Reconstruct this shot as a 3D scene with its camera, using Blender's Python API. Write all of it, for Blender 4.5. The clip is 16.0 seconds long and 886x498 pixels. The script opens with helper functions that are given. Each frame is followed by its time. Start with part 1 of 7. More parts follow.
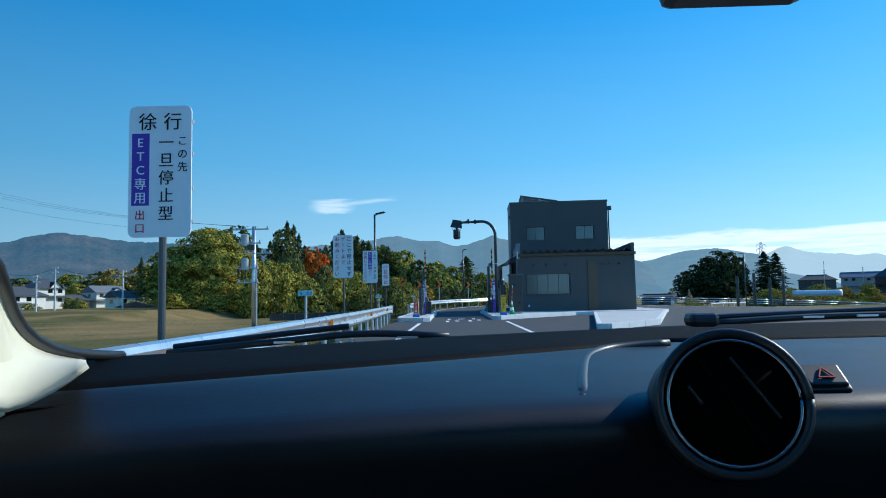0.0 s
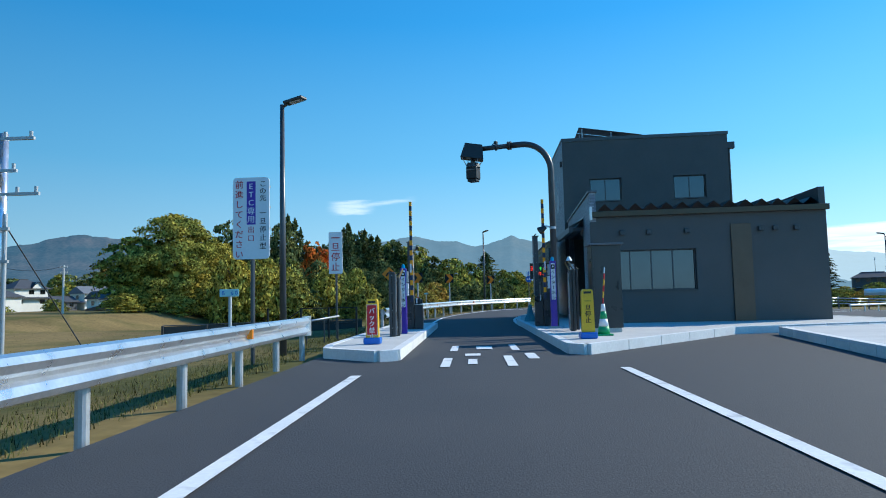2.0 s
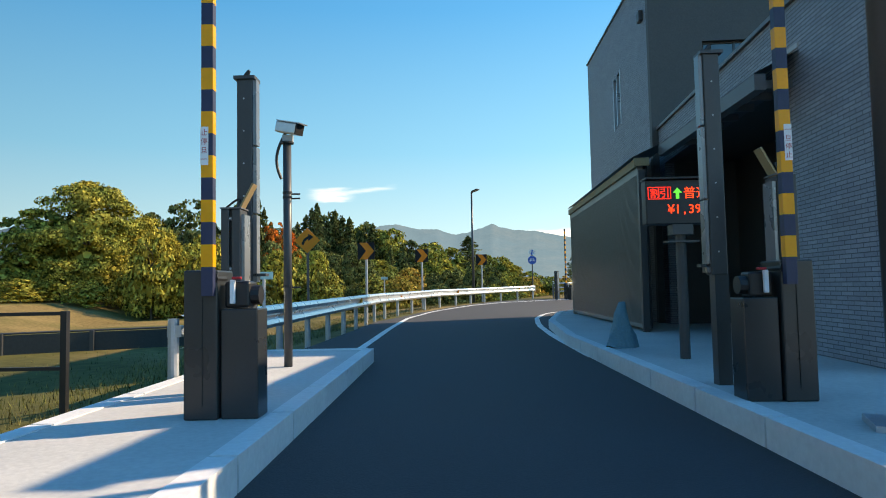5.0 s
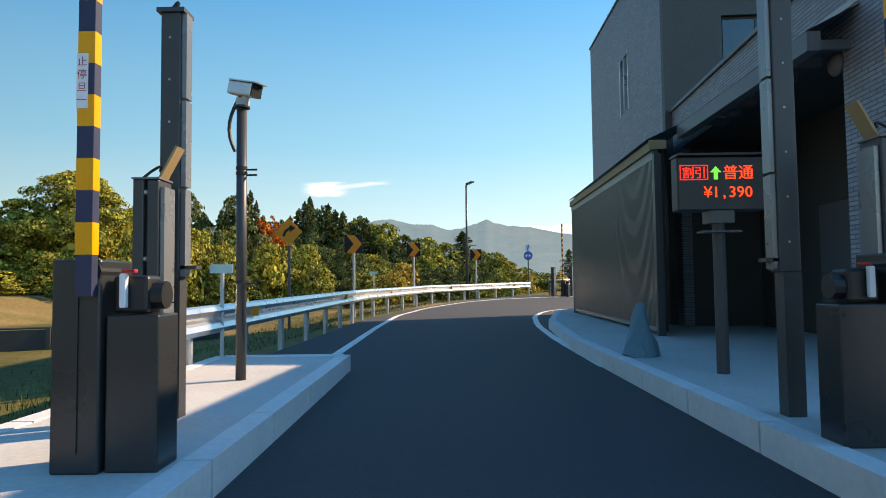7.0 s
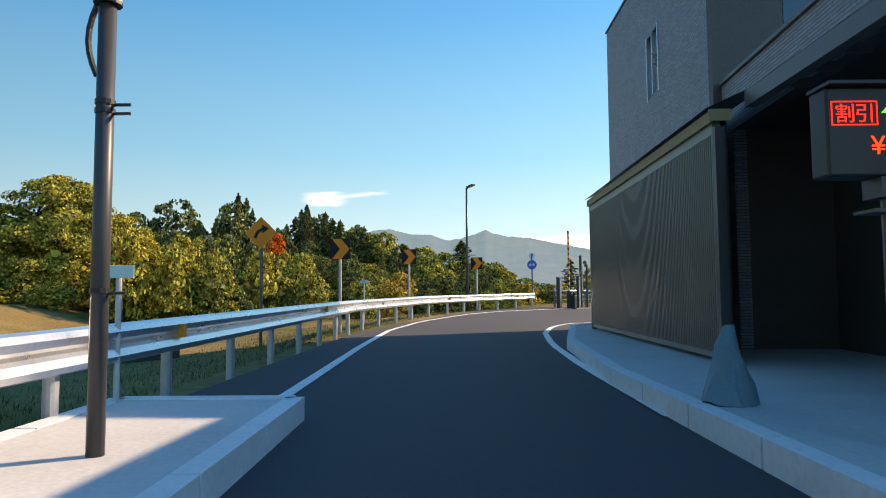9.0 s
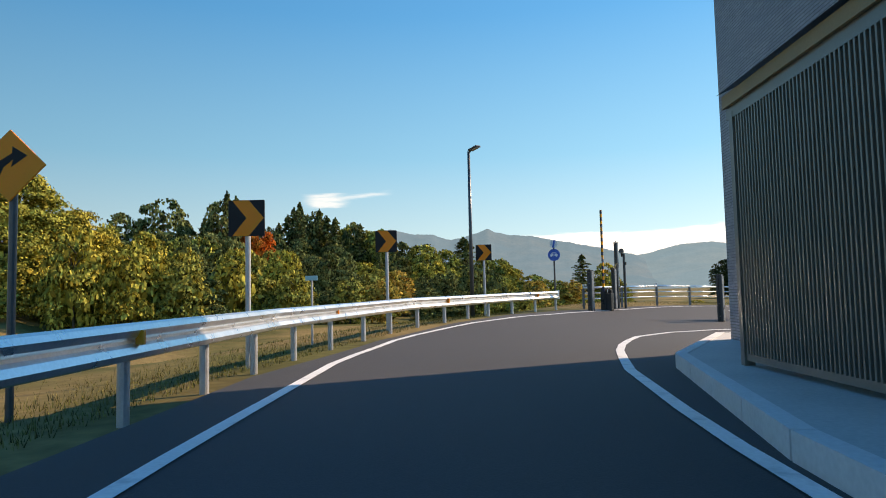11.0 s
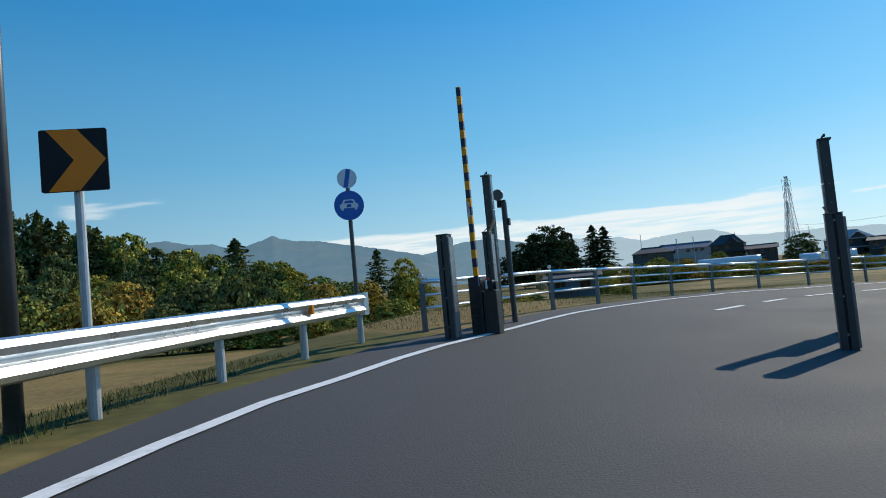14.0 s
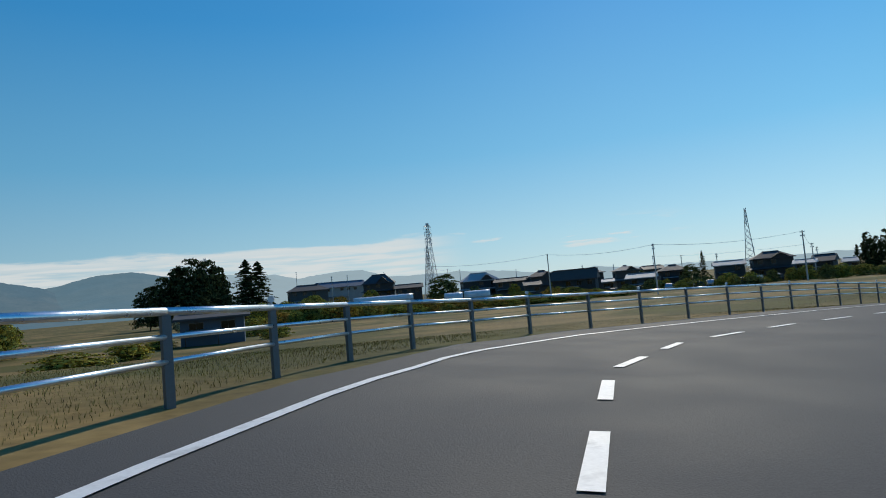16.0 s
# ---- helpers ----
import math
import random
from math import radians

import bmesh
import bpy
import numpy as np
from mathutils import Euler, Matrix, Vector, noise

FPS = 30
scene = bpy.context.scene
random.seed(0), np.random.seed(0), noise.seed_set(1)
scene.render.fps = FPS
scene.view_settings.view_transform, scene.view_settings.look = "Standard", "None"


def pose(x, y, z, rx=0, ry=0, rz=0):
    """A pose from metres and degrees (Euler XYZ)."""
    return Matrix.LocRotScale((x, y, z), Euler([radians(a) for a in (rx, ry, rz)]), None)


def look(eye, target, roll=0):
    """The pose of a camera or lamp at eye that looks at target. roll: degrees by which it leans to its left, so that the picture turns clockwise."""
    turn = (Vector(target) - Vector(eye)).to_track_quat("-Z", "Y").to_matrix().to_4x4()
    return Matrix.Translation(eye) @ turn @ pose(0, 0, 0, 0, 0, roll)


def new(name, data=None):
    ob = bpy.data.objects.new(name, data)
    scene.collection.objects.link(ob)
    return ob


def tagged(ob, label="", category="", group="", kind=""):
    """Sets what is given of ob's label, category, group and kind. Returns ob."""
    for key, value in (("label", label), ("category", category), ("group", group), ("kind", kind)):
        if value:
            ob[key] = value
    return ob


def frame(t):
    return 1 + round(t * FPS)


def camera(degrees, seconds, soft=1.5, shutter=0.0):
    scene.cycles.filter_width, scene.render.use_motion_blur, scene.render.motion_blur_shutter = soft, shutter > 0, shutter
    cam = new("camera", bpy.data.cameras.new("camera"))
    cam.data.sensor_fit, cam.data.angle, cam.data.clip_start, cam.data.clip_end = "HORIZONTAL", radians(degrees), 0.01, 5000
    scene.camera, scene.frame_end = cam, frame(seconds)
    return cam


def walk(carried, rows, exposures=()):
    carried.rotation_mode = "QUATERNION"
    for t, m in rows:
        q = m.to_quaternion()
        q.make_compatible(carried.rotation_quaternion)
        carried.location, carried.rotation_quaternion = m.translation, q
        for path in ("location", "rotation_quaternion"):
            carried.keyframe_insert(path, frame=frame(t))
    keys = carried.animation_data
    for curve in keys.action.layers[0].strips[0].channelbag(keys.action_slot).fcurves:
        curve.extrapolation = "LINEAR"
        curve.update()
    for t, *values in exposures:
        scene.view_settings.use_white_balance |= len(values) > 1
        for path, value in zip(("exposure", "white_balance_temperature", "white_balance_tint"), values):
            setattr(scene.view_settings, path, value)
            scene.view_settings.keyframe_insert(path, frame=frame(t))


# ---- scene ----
cam = camera(68.21, 16.0, soft=1.0)
PATH = [
    (0.0, pose(0.000, -0.000, 1.107, 94.346, 1.159, 0.995)),
    (0.5, pose(0.160, 5.392, 1.102, 94.587, 1.195, 1.083)),
    (1.0, pose(0.227, 10.725, 1.101, 94.332, 1.006, 1.847)),
    (1.5, pose(0.158, 15.817, 1.090, 95.086, 1.158, 2.397)),
    (2.0, pose(0.137, 20.395, 1.088, 94.433, 1.316, 2.647)),
    (2.5, pose(0.050, 24.497, 1.099, 94.559, 1.416, 2.590)),
    (3.0, pose(-0.001, 28.067, 1.094, 94.660, 1.392, 2.908)),
    (3.5, pose(-0.074, 31.135, 1.085, 94.407, 1.327, 2.741)),
    (4.0, pose(-0.100, 33.529, 1.072, 93.540, 1.576, 1.701)),
    (6.5, pose(-0.031, 37.450, 1.089, 93.201, 0.832, 0.499)),
    (7.0, pose(-0.033, 37.649, 1.095, 92.957, 0.667, 0.380)),
    (7.5, pose(-0.049, 37.924, 1.103, 92.984, 0.414, 0.226)),
    (8.0, pose(-0.044, 38.353, 1.099, 93.503, 0.316, 0.285)),
    (10.5, pose(0.106, 45.985, 1.103, 93.956, 0.691, 0.120)),
    (11.0, pose(0.184, 48.785, 1.110, 93.833, 1.300, 0.498)),
    (11.5, pose(0.245, 51.719, 1.123, 93.480, 1.554, 0.138)),
    (12.0, pose(0.416, 54.844, 1.107, 93.249, 2.149, -1.573)),
    (12.5, pose(0.738, 57.887, 1.104, 93.073, 3.047, -4.298)),
    (13.0, pose(1.214, 60.937, 1.080, 93.386, 3.478, -8.258)),
    (13.5, pose(1.934, 64.033, 1.105, 92.894, 4.598, -12.531)),
    (13.7, pose(2.324, 65.232, 1.098, 93.015, 4.346, -14.374)),
    (14.0, pose(2.937, 67.031, 1.097, 93.177, 5.317, -17.703)),
    (14.5, pose(4.246, 69.921, 1.084, 93.032, 5.606, -23.961)),
    (15.0, pose(6.046, 72.989, 1.098, 94.042, 5.182, -31.274)),
    (15.5, pose(7.935, 75.478, 1.100, 93.904, 4.723, -39.476)),
    (16.0, pose(9.972, 77.129, 1.101, 93.753, 5.016, -47.295)),
]
walk(cam, PATH, exposures=[(0, 0.05, 6050, 3), (1.5, 0.15, 6150, 3), (2.5, 0.33, 6700, 6), (3.5, 0.52, 7500, 9), (4.0, 0.57, 8200, 10), (6.5, 0.7, 10300, 19), (8.0, 0.7, 10300, 20), (10.5, 0.54, 10200, 22), (11.0, 0.44, 9600, 20), (12.0, 0.23, 7800, 13), (13.0, 0.0, 6900, 8), (15.0, -0.42, 7000, 7), (16.0, -0.6, 7000, 7)])

# ---- world, sun ----
SUN_AZ, SUN_EL = 64.0, 33.0
sun_dir = Vector((math.sin(radians(SUN_AZ)) * math.cos(radians(SUN_EL)), math.cos(radians(SUN_AZ)) * math.cos(radians(SUN_EL)), math.sin(radians(SUN_EL))))
sun = new("sun", bpy.data.lights.new("sun", "SUN"))
sun.data.energy, sun.data.angle, sun.data.color = 4.2, radians(0.53), (1.0, 0.93, 0.82)
sun.matrix_world = look(sun_dir * 100, (0, 0, 0))

world = bpy.data.worlds.new("sky")
scene.world = world
world.use_nodes = True
wn, wl = world.node_tree.nodes, world.node_tree.links
wn.clear()


sky = wn.new("ShaderNodeTexSky")
sky.sky_type, sky.sun_disc = "NISHITA", False
sky.sun_elevation, sky.sun_rotation = radians(SUN_EL), radians(SUN_AZ)
sky.air_density, sky.dust_density, sky.ozone_density = 1.0, 0.25, 3.0
tone = wn.new("ShaderNodeHueSaturation")
tone.inputs["Saturation"].default_value = 1.25
wl.new(sky.outputs[0], tone.inputs["Color"])
# low cloud bank and a wisp, by direction in the sky
geo = wn.new("ShaderNodeTexCoord")
sep = wn.new("ShaderNodeSeparateXYZ")
wl.new(geo.outputs["Generated"], sep.inputs[0])


def wmath(op, a, b=None, c=None):
    n = wn.new("ShaderNodeMath")
    n.operation = op
    for i, v in enumerate((a, b, c)):
        if v is None:
            continue
        if isinstance(v, (int, float)):
            n.inputs[i].default_value = v
        else:
            wl.new(v, n.inputs[i])
    return n.outputs[0]


def wramp(v, a, b):
    n = wn.new("ShaderNodeMapRange")
    n.interpolation_type = "SMOOTHSTEP"
    n.inputs["From Min"].default_value, n.inputs["From Max"].default_value = a, b
    wl.new(v, n.inputs["Value"])
    return n.outputs["Result"]


az = wmath("ARCTAN2", sep.outputs["X"], sep.outputs["Y"])
el = wmath("ARCSINE", sep.outputs["Z"])
cmb = wn.new("ShaderNodeCombineXYZ")
wl.new(wmath("MULTIPLY", az, 5.0), cmb.inputs[0])
wl.new(wmath("MULTIPLY", el, 38.0), cmb.inputs[1])
nz = wn.new("ShaderNodeTexNoise")
nz.inputs["Scale"].default_value, nz.inputs["Detail"].default_value, nz.inputs["Roughness"].default_value = 1.6, 7.0, 0.6
wl.new(cmb.outputs[0], nz.inputs["Vector"])
nf = wmath("SUBTRACT", nz.outputs["Fac"], 0.5)


def cloud(az0, az1, soft_az, el_lo, el_hi, soft_el, rough, el_slope=0.0):
    a = wmath("MULTIPLY", wramp(az, radians(az0 - soft_az), radians(az0 + soft_az)), wramp(az, radians(az1 + soft_az), radians(az1 - soft_az)))
    e = wmath("ADD", wmath("SUBTRACT", el, wmath("MULTIPLY", wmath("SUBTRACT", az, radians(az0)), el_slope)), wmath("MULTIPLY", nf, rough))
    b = wmath("MULTIPLY", wramp(e, radians(el_lo - soft_el), radians(el_lo + soft_el)), wramp(e, radians(el_hi + soft_el), radians(el_hi - soft_el)))
    return wmath("MULTIPLY", a, b)


thin = wn.new("ShaderNodeTexNoise")
thin.inputs["Scale"].default_value, thin.inputs["Detail"].default_value = 1.0, 6.0
stretch = wn.new("ShaderNodeCombineXYZ")
wl.new(wmath("MULTIPLY", az, 9.0), stretch.inputs[0])
wl.new(wmath("MULTIPLY", el, 130.0), stretch.inputs[1])
wl.new(stretch.outputs[0], thin.inputs["Vector"])
streaks = wmath("ADD", 0.35, wmath("MULTIPLY", 0.65, wramp(thin.outputs["Fac"], 0.36, 0.6)))
crest = wramp(el, radians(3.2), radians(4.6))
bank = wmath("MULTIPLY", cloud(6.0, 47.0, 3.5, 0.2, 4.75, 0.22, 0.03, 0.004), wmath("MAXIMUM", streaks, wmath("MULTIPLY", crest, 0.9)))
puff = cloud(-12.0, -9.0, 0.9, 7.85, 8.4, 0.38, 0.05, 0.04)
tail = cloud(-10.0, -5.4, 0.9, 8.1, 8.35, 0.2, 0.02, 0.13)
wisp = wmath("MAXIMUM", wmath("MULTIPLY", puff, 0.7), wmath("MULTIPLY", tail, 0.5))
bits = wmath("MULTIPLY", cloud(44.0, 66.0, 4.0, 3.6, 5.4, 0.5, 0.06), wramp(nz.outputs["Fac"], 0.55, 0.68))
cl = wmath("MAXIMUM", wmath("MAXIMUM", wmath("MULTIPLY", bank, 0.85), wmath("MULTIPLY", wisp, 0.75)), bits)
# clear autumn blue: the sky's colour deepened by elevation
ramp = wn.new("ShaderNodeValToRGB")
wl.new(wmath("DIVIDE", el, radians(90)), ramp.inputs["Fac"])
stops = ((0.0, (5.0, 7.4, 9.2)), (0.05, (3.6, 6.8, 9.4)), (0.13, (1.6, 5.3, 9.2)), (0.26, (0.4, 3.5, 8.4)), (0.42, (0.1, 2.2, 7.0)), (1.0, (0.05, 1.3, 4.8)))
while len(ramp.color_ramp.elements) < len(stops):
    ramp.color_ramp.elements.new(0.5)
for e_, (p_, c_) in zip(ramp.color_ramp.elements, stops):
    e_.position, e_.color = p_, (*c_, 1)
deep = wn.new("ShaderNodeMixRGB")
deep.inputs["Fac"].default_value = 0.85
wl.new(tone.outputs[0], deep.inputs["Color1"])
wl.new(ramp.outputs[0], deep.inputs["Color2"])
# brighter towards the sun's side
side = wn.new("ShaderNodeMapRange")
side.inputs["From Min"].default_value, side.inputs["From Max"].default_value = radians(-50), radians(80)
side.inputs["To Min"].default_value, side.inputs["To Max"].default_value = 0.64, 1.5
wl.new(az, side.inputs["Value"])
glow = wn.new("ShaderNodeVectorMath")
glow.operation = "SCALE"
wl.new(deep.outputs[0], glow.inputs[0])
wl.new(side.outputs[0], glow.inputs["Scale"])
mixc = wn.new("ShaderNodeMixRGB")
wl.new(cl, mixc.inputs["Fac"])
wl.new(glow.outputs[0], mixc.inputs["Color1"])
mixc.inputs["Color2"].default_value = (10.2, 10.8, 11.6, 1)
bg = wn.new("ShaderNodeBackground")
bg.inputs["Strength"].default_value = 0.1
wl.new(mixc.outputs[0], bg.inputs["Color"])
out = wn.new("ShaderNodeOutputWorld")
wl.new(bg.outputs[0], out.inputs[0])

# ---- materials ----


def mat(name, color, rough=0.6, metal=0.0, var=0.15, scale=3.0, fine=40.0, bump=0.0, coords="Object", hue=0.0, second=None, sec_scale=0.3, sec_lo=0.45, sec_hi=0.6, spec=0.5):
    """Base colour with grain at two scales, an optional second colour in large patches, and fine bump."""
    m = bpy.data.materials.new(name)
    m.use_nodes = True
    n, l = m.node_tree.nodes, m.node_tree.links
    bs = n["Principled BSDF"]
    bs.inputs["Roughness"].default_value, bs.inputs["Metallic"].default_value = rough, metal
    bs.inputs["Specular IOR Level"].default_value = spec
    tc = n.new("ShaderNodeTexCoord")
    a, b = n.new("ShaderNodeTexNoise"), n.new("ShaderNodeTexNoise")
    for t, s in ((a, scale), (b, fine)):
        t.inputs["Scale"].default_value, t.inputs["Detail"].default_value = s, 5.0
        l.new(tc.outputs[coords], t.inputs["Vector"])
    add = n.new("ShaderNodeMath")
    add.operation = "ADD"
    l.new(a.outputs["Fac"], add.inputs[0])
    l.new(b.outputs["Fac"], add.inputs[1])
    mr = n.new("ShaderNodeMapRange")
    mr.inputs["From Min"].default_value, mr.inputs["From Max"].default_value = 0.6, 1.4
    mr.inputs["To Min"].default_value, mr.inputs["To Max"].default_value = 1 - var, 1 + var
    l.new(add.outputs[0], mr.inputs["Value"])
    hs = n.new("ShaderNodeHueSaturation")
    l.new(mr.outputs[0], hs.inputs["Value"])
    hs.inputs["Color"].default_value = (*color, 1)
    if second:
        c = n.new("ShaderNodeTexNoise")
        c.inputs["Scale"].default_value, c.inputs["Detail"].default_value = sec_scale, 6.0
        l.new(tc.outputs[coords], c.inputs["Vector"])
        r2 = n.new("ShaderNodeMapRange")
        r2.inputs["From Min"].default_value, r2.inputs["From Max"].default_value = sec_lo, sec_hi
        l.new(c.outputs["Fac"], r2.inputs["Value"])
        mx = n.new("ShaderNodeMixRGB")
        l.new(r2.outputs[0], mx.inputs["Fac"])
        mx.inputs["Color1"].default_value, mx.inputs["Color2"].default_value = (*color, 1), (*second, 1)
        l.new(mx.outputs[0], hs.inputs["Color"])
    l.new(hs.outputs[0], bs.inputs["Base Color"])
    rr = n.new("ShaderNodeMapRange")
    rr.inputs["To Min"].default_value, rr.inputs["To Max"].default_value = max(0.02, rough - 0.1), min(1, rough + 0.1)
    l.new(a.outputs["Fac"], rr.inputs["Value"])
    l.new(rr.outputs[0], bs.inputs["Roughness"])
    if bump:
        bp = n.new("ShaderNodeBump")
        bp.inputs["Strength"].default_value, bp.inputs["Distance"].default_value = bump, 0.02
        l.new(b.outputs["Fac"], bp.inputs["Height"])
        l.new(bp.outputs[0], bs.inputs["Normal"])
    return m


def brick_mat(name, c1, c2, joint):
    """Slim dark facing bricks in level courses, with recessed joints, on walls along x or y."""
    m = mat(name, c1, 0.55, var=0.2, scale=2.0, fine=30)
    n, l = m.node_tree.nodes, m.node_tree.links
    bs = n["Principled BSDF"]
    tc, sp, cb, ad = n.new("ShaderNodeTexCoord"), n.new("ShaderNodeSeparateXYZ"), n.new("ShaderNodeCombineXYZ"), n.new("ShaderNodeMath")
    ad.operation = "ADD"
    l.new(tc.outputs["Object"], sp.inputs[0])
    l.new(sp.outputs["X"], ad.inputs[0])
    l.new(sp.outputs["Y"], ad.inputs[1])
    l.new(ad.outputs[0], cb.inputs[0])
    l.new(sp.outputs["Z"], cb.inputs[1])
    br = n.new("ShaderNodeTexBrick")
    l.new(cb.outputs[0], br.inputs["Vector"])
    for k, v in (("Color1", (*c1, 1)), ("Color2", (*c2, 1)), ("Mortar", (*joint, 1)), ("Scale", 1.0), ("Mortar Size", 0.006), ("Mortar Smooth", 0.3), ("Brick Width", 0.24), ("Row Height", 0.05)):
        br.inputs[k].default_value = v
    hs = next(q for q in n if q.bl_idname == "ShaderNodeHueSaturation")
    l.new(br.outputs["Color"], hs.inputs["Color"])
    bp = n.new("ShaderNodeBump")
    bp.invert = True
    bp.inputs["Strength"].default_value, bp.inputs["Distance"].default_value = 0.8, 0.012
    l.new(br.outputs["Fac"], bp.inputs["Height"])
    l.new(bp.outputs[0], bs.inputs["Normal"])
    return m


def leaf_mat(name, c1, c2, c3):
    """Foliage: colour varies from plant to plant and leaf to leaf, with light passing through."""
    m = bpy.data.materials.new(name)
    m.use_nodes = True
    n, l = m.node_tree.nodes, m.node_tree.links
    n.clear()
    oi, ge = n.new("ShaderNodeObjectInfo"), n.new("ShaderNodeNewGeometry")
    tc = n.new("ShaderNodeTexCoord")
    nz_ = n.new("ShaderNodeTexNoise")
    nz_.inputs["Scale"].default_value = 0.5
    l.new(tc.outputs["Object"], nz_.inputs["Vector"])
    m1, m2 = n.new("ShaderNodeMixRGB"), n.new("ShaderNodeMixRGB")
    l.new(oi.outputs["Random"], m1.inputs["Fac"])
    m1.inputs["Color1"].default_value, m1.inputs["Color2"].default_value = (*c1, 1), (*c2, 1)
    mr = n.new("ShaderNodeMapRange")
    mr.inputs["From Min"].default_value, mr.inputs["From Max"].default_value = 0.45, 0.7
    l.new(nz_.outputs["Fac"], mr.inputs["Value"])
    l.new(mr.outputs[0], m2.inputs["Fac"])
    l.new(m1.outputs[0], m2.inputs["Color1"])
    m2.inputs["Color2"].default_value = (*c3, 1)
    hs = n.new("ShaderNodeHueSaturation")
    vr = n.new("ShaderNodeMapRange")
    vr.inputs["To Min"].default_value, vr.inputs["To Max"].default_value = 0.12, 1.88
    l.new(ge.outputs["Random Per Island"], vr.inputs["Value"])
    l.new(vr.outputs[0], hs.inputs["Value"])
    l.new(m2.outputs[0], hs.inputs["Color"])
    d, t, mx, o = n.new("ShaderNodeBsdfDiffuse"), n.new("ShaderNodeBsdfTranslucent"), n.new("ShaderNodeMixShader"), n.new("ShaderNodeOutputMaterial")
    l.new(hs.outputs[0], d.inputs["Color"])
    l.new(hs.outputs[0], t.inputs["Color"])
    mx.inputs[0].default_value = 0.14
    l.new(d.outputs[0], mx.inputs[1])
    l.new(t.outputs[0], mx.inputs[2])
    l.new(mx.outputs[0], o.inputs[0])
    return m


def glow_mat(name, color, strength):
    m = bpy.data.materials.new(name)
    m.use_nodes = True
    bs = m.node_tree.nodes["Principled BSDF"]
    bs.inputs["Base Color"].default_value = (*[c * 0.3 for c in color], 1)
    bs.inputs["Emission Color"].default_value = (*color, 1)
    bs.inputs["Emission Strength"].default_value = strength
    return m


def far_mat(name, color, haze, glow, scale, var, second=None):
    """A distant wooded slope whose veil of haze is put into its own emission colour."""
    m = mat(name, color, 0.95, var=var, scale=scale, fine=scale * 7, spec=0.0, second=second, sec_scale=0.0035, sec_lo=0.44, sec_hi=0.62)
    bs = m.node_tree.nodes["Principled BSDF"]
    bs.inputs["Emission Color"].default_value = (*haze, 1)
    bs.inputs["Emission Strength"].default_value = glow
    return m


ASPHALT = mat("asphalt", (0.042, 0.043, 0.046), 0.85, var=0.25, scale=0.6, fine=60, bump=0.3)
PAINT = mat("road_paint", (0.75, 0.75, 0.73), 0.6, var=0.12, scale=2, fine=30, second=(0.45, 0.45, 0.44), sec_scale=4, sec_lo=0.55, sec_hi=0.75)
GRASS = mat("grass_ground", (0.105, 0.095, 0.03), 0.95, var=0.45, scale=0.15, fine=4, bump=0.4, second=(0.24, 0.165, 0.065), sec_scale=0.07, sec_lo=0.46, sec_hi=0.56, spec=0.1)
CONCRETE = mat("concrete", (0.52, 0.51, 0.48), 0.85, var=0.15, scale=1.2, fine=25, bump=0.15)
KERB = mat("kerb_stone", (0.68, 0.68, 0.66), 0.8, var=0.12, scale=2, fine=20, bump=0.1)
GALV = mat("galvanised_steel", (0.72, 0.74, 0.76), 0.3, 0.85, var=0.12, scale=4, fine=30)
GALVPOLE = mat("galvanised_pole", (0.45, 0.47, 0.49), 0.5, 0.6, var=0.12, scale=4, fine=30)
DARKPOLE = mat("dark_grey_pole", (0.085, 0.088, 0.092), 0.36, 0.35, var=0.15, scale=4, fine=30)
SIGNW = mat("sign_white", (0.78, 0.79, 0.80), 0.5, var=0.04, scale=2, fine=20)
SIGNBACK = mat("sign_back_aluminium", (0.5, 0.5, 0.5), 0.45, 0.7)
INK = mat("sign_black", (0.006, 0.006, 0.008), 0.7, var=0.05)
RED = mat("sign_red", (0.55, 0.015, 0.02), 0.5, var=0.05)
PURPLE = mat("etc_purple", (0.075, 0.028, 0.36), 0.45, var=0.08, scale=3, fine=25)
BLUE = mat("sign_blue", (0.01, 0.13, 0.5), 0.45, var=0.05)
GREENSIGN = mat("sign_pale_green", (0.35, 0.62, 0.62), 0.5, var=0.05)
DARKGREY = mat("dark_grey_powder_coat", (0.05, 0.052, 0.053), 0.42, 0.0, var=0.12, scale=3, fine=60)
MIDGREY = mat("mid_grey_panel", (0.13, 0.135, 0.14), 0.45, 0.0, var=0.1, scale=3, fine=60)
SLATE = mat("slate_grey_steel", (0.03, 0.033, 0.034), 0.3, 0.1, var=0.12, scale=3, fine=60)
# lane faces coloured paler than the body for the sky they reflect
FACEP = mat("sensor_face_panel", (0.22, 0.23, 0.24), 0.28, 0.35, var=0.08, scale=3, fine=60)
LIGHTGREY = mat("light_grey_enclosure", (0.45, 0.46, 0.46), 0.45, var=0.08)
SILVER = mat("silver_housing", (0.6, 0.62, 0.65), 0.3, 0.7, var=0.08)
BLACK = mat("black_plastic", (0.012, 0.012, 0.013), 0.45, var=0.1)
YELLOW = mat("safety_yellow", (0.78, 0.45, 0.02), 0.45, var=0.08, scale=3, fine=25)
NAVY = mat("band_navy", (0.02, 0.03, 0.075), 0.5, var=0.1)
AMBER = mat("band_amber", (1.0, 0.36, 0.0), 0.45, var=0.08)
CHEVY = mat("chevron_amber", (1.0, 0.24, 0.0), 0.4, var=0.06)
ORANGE = mat("reflector_orange", (0.85, 0.25, 0.01), 0.3)
SIDING = mat("dark_siding", (0.08, 0.077, 0.071), 0.6, var=0.18, scale=1.0, fine=30, bump=0.2)
BRICKM = brick_mat("dark_brick_tile", (0.24, 0.265, 0.3), (0.32, 0.345, 0.38), (0.1, 0.106, 0.118))
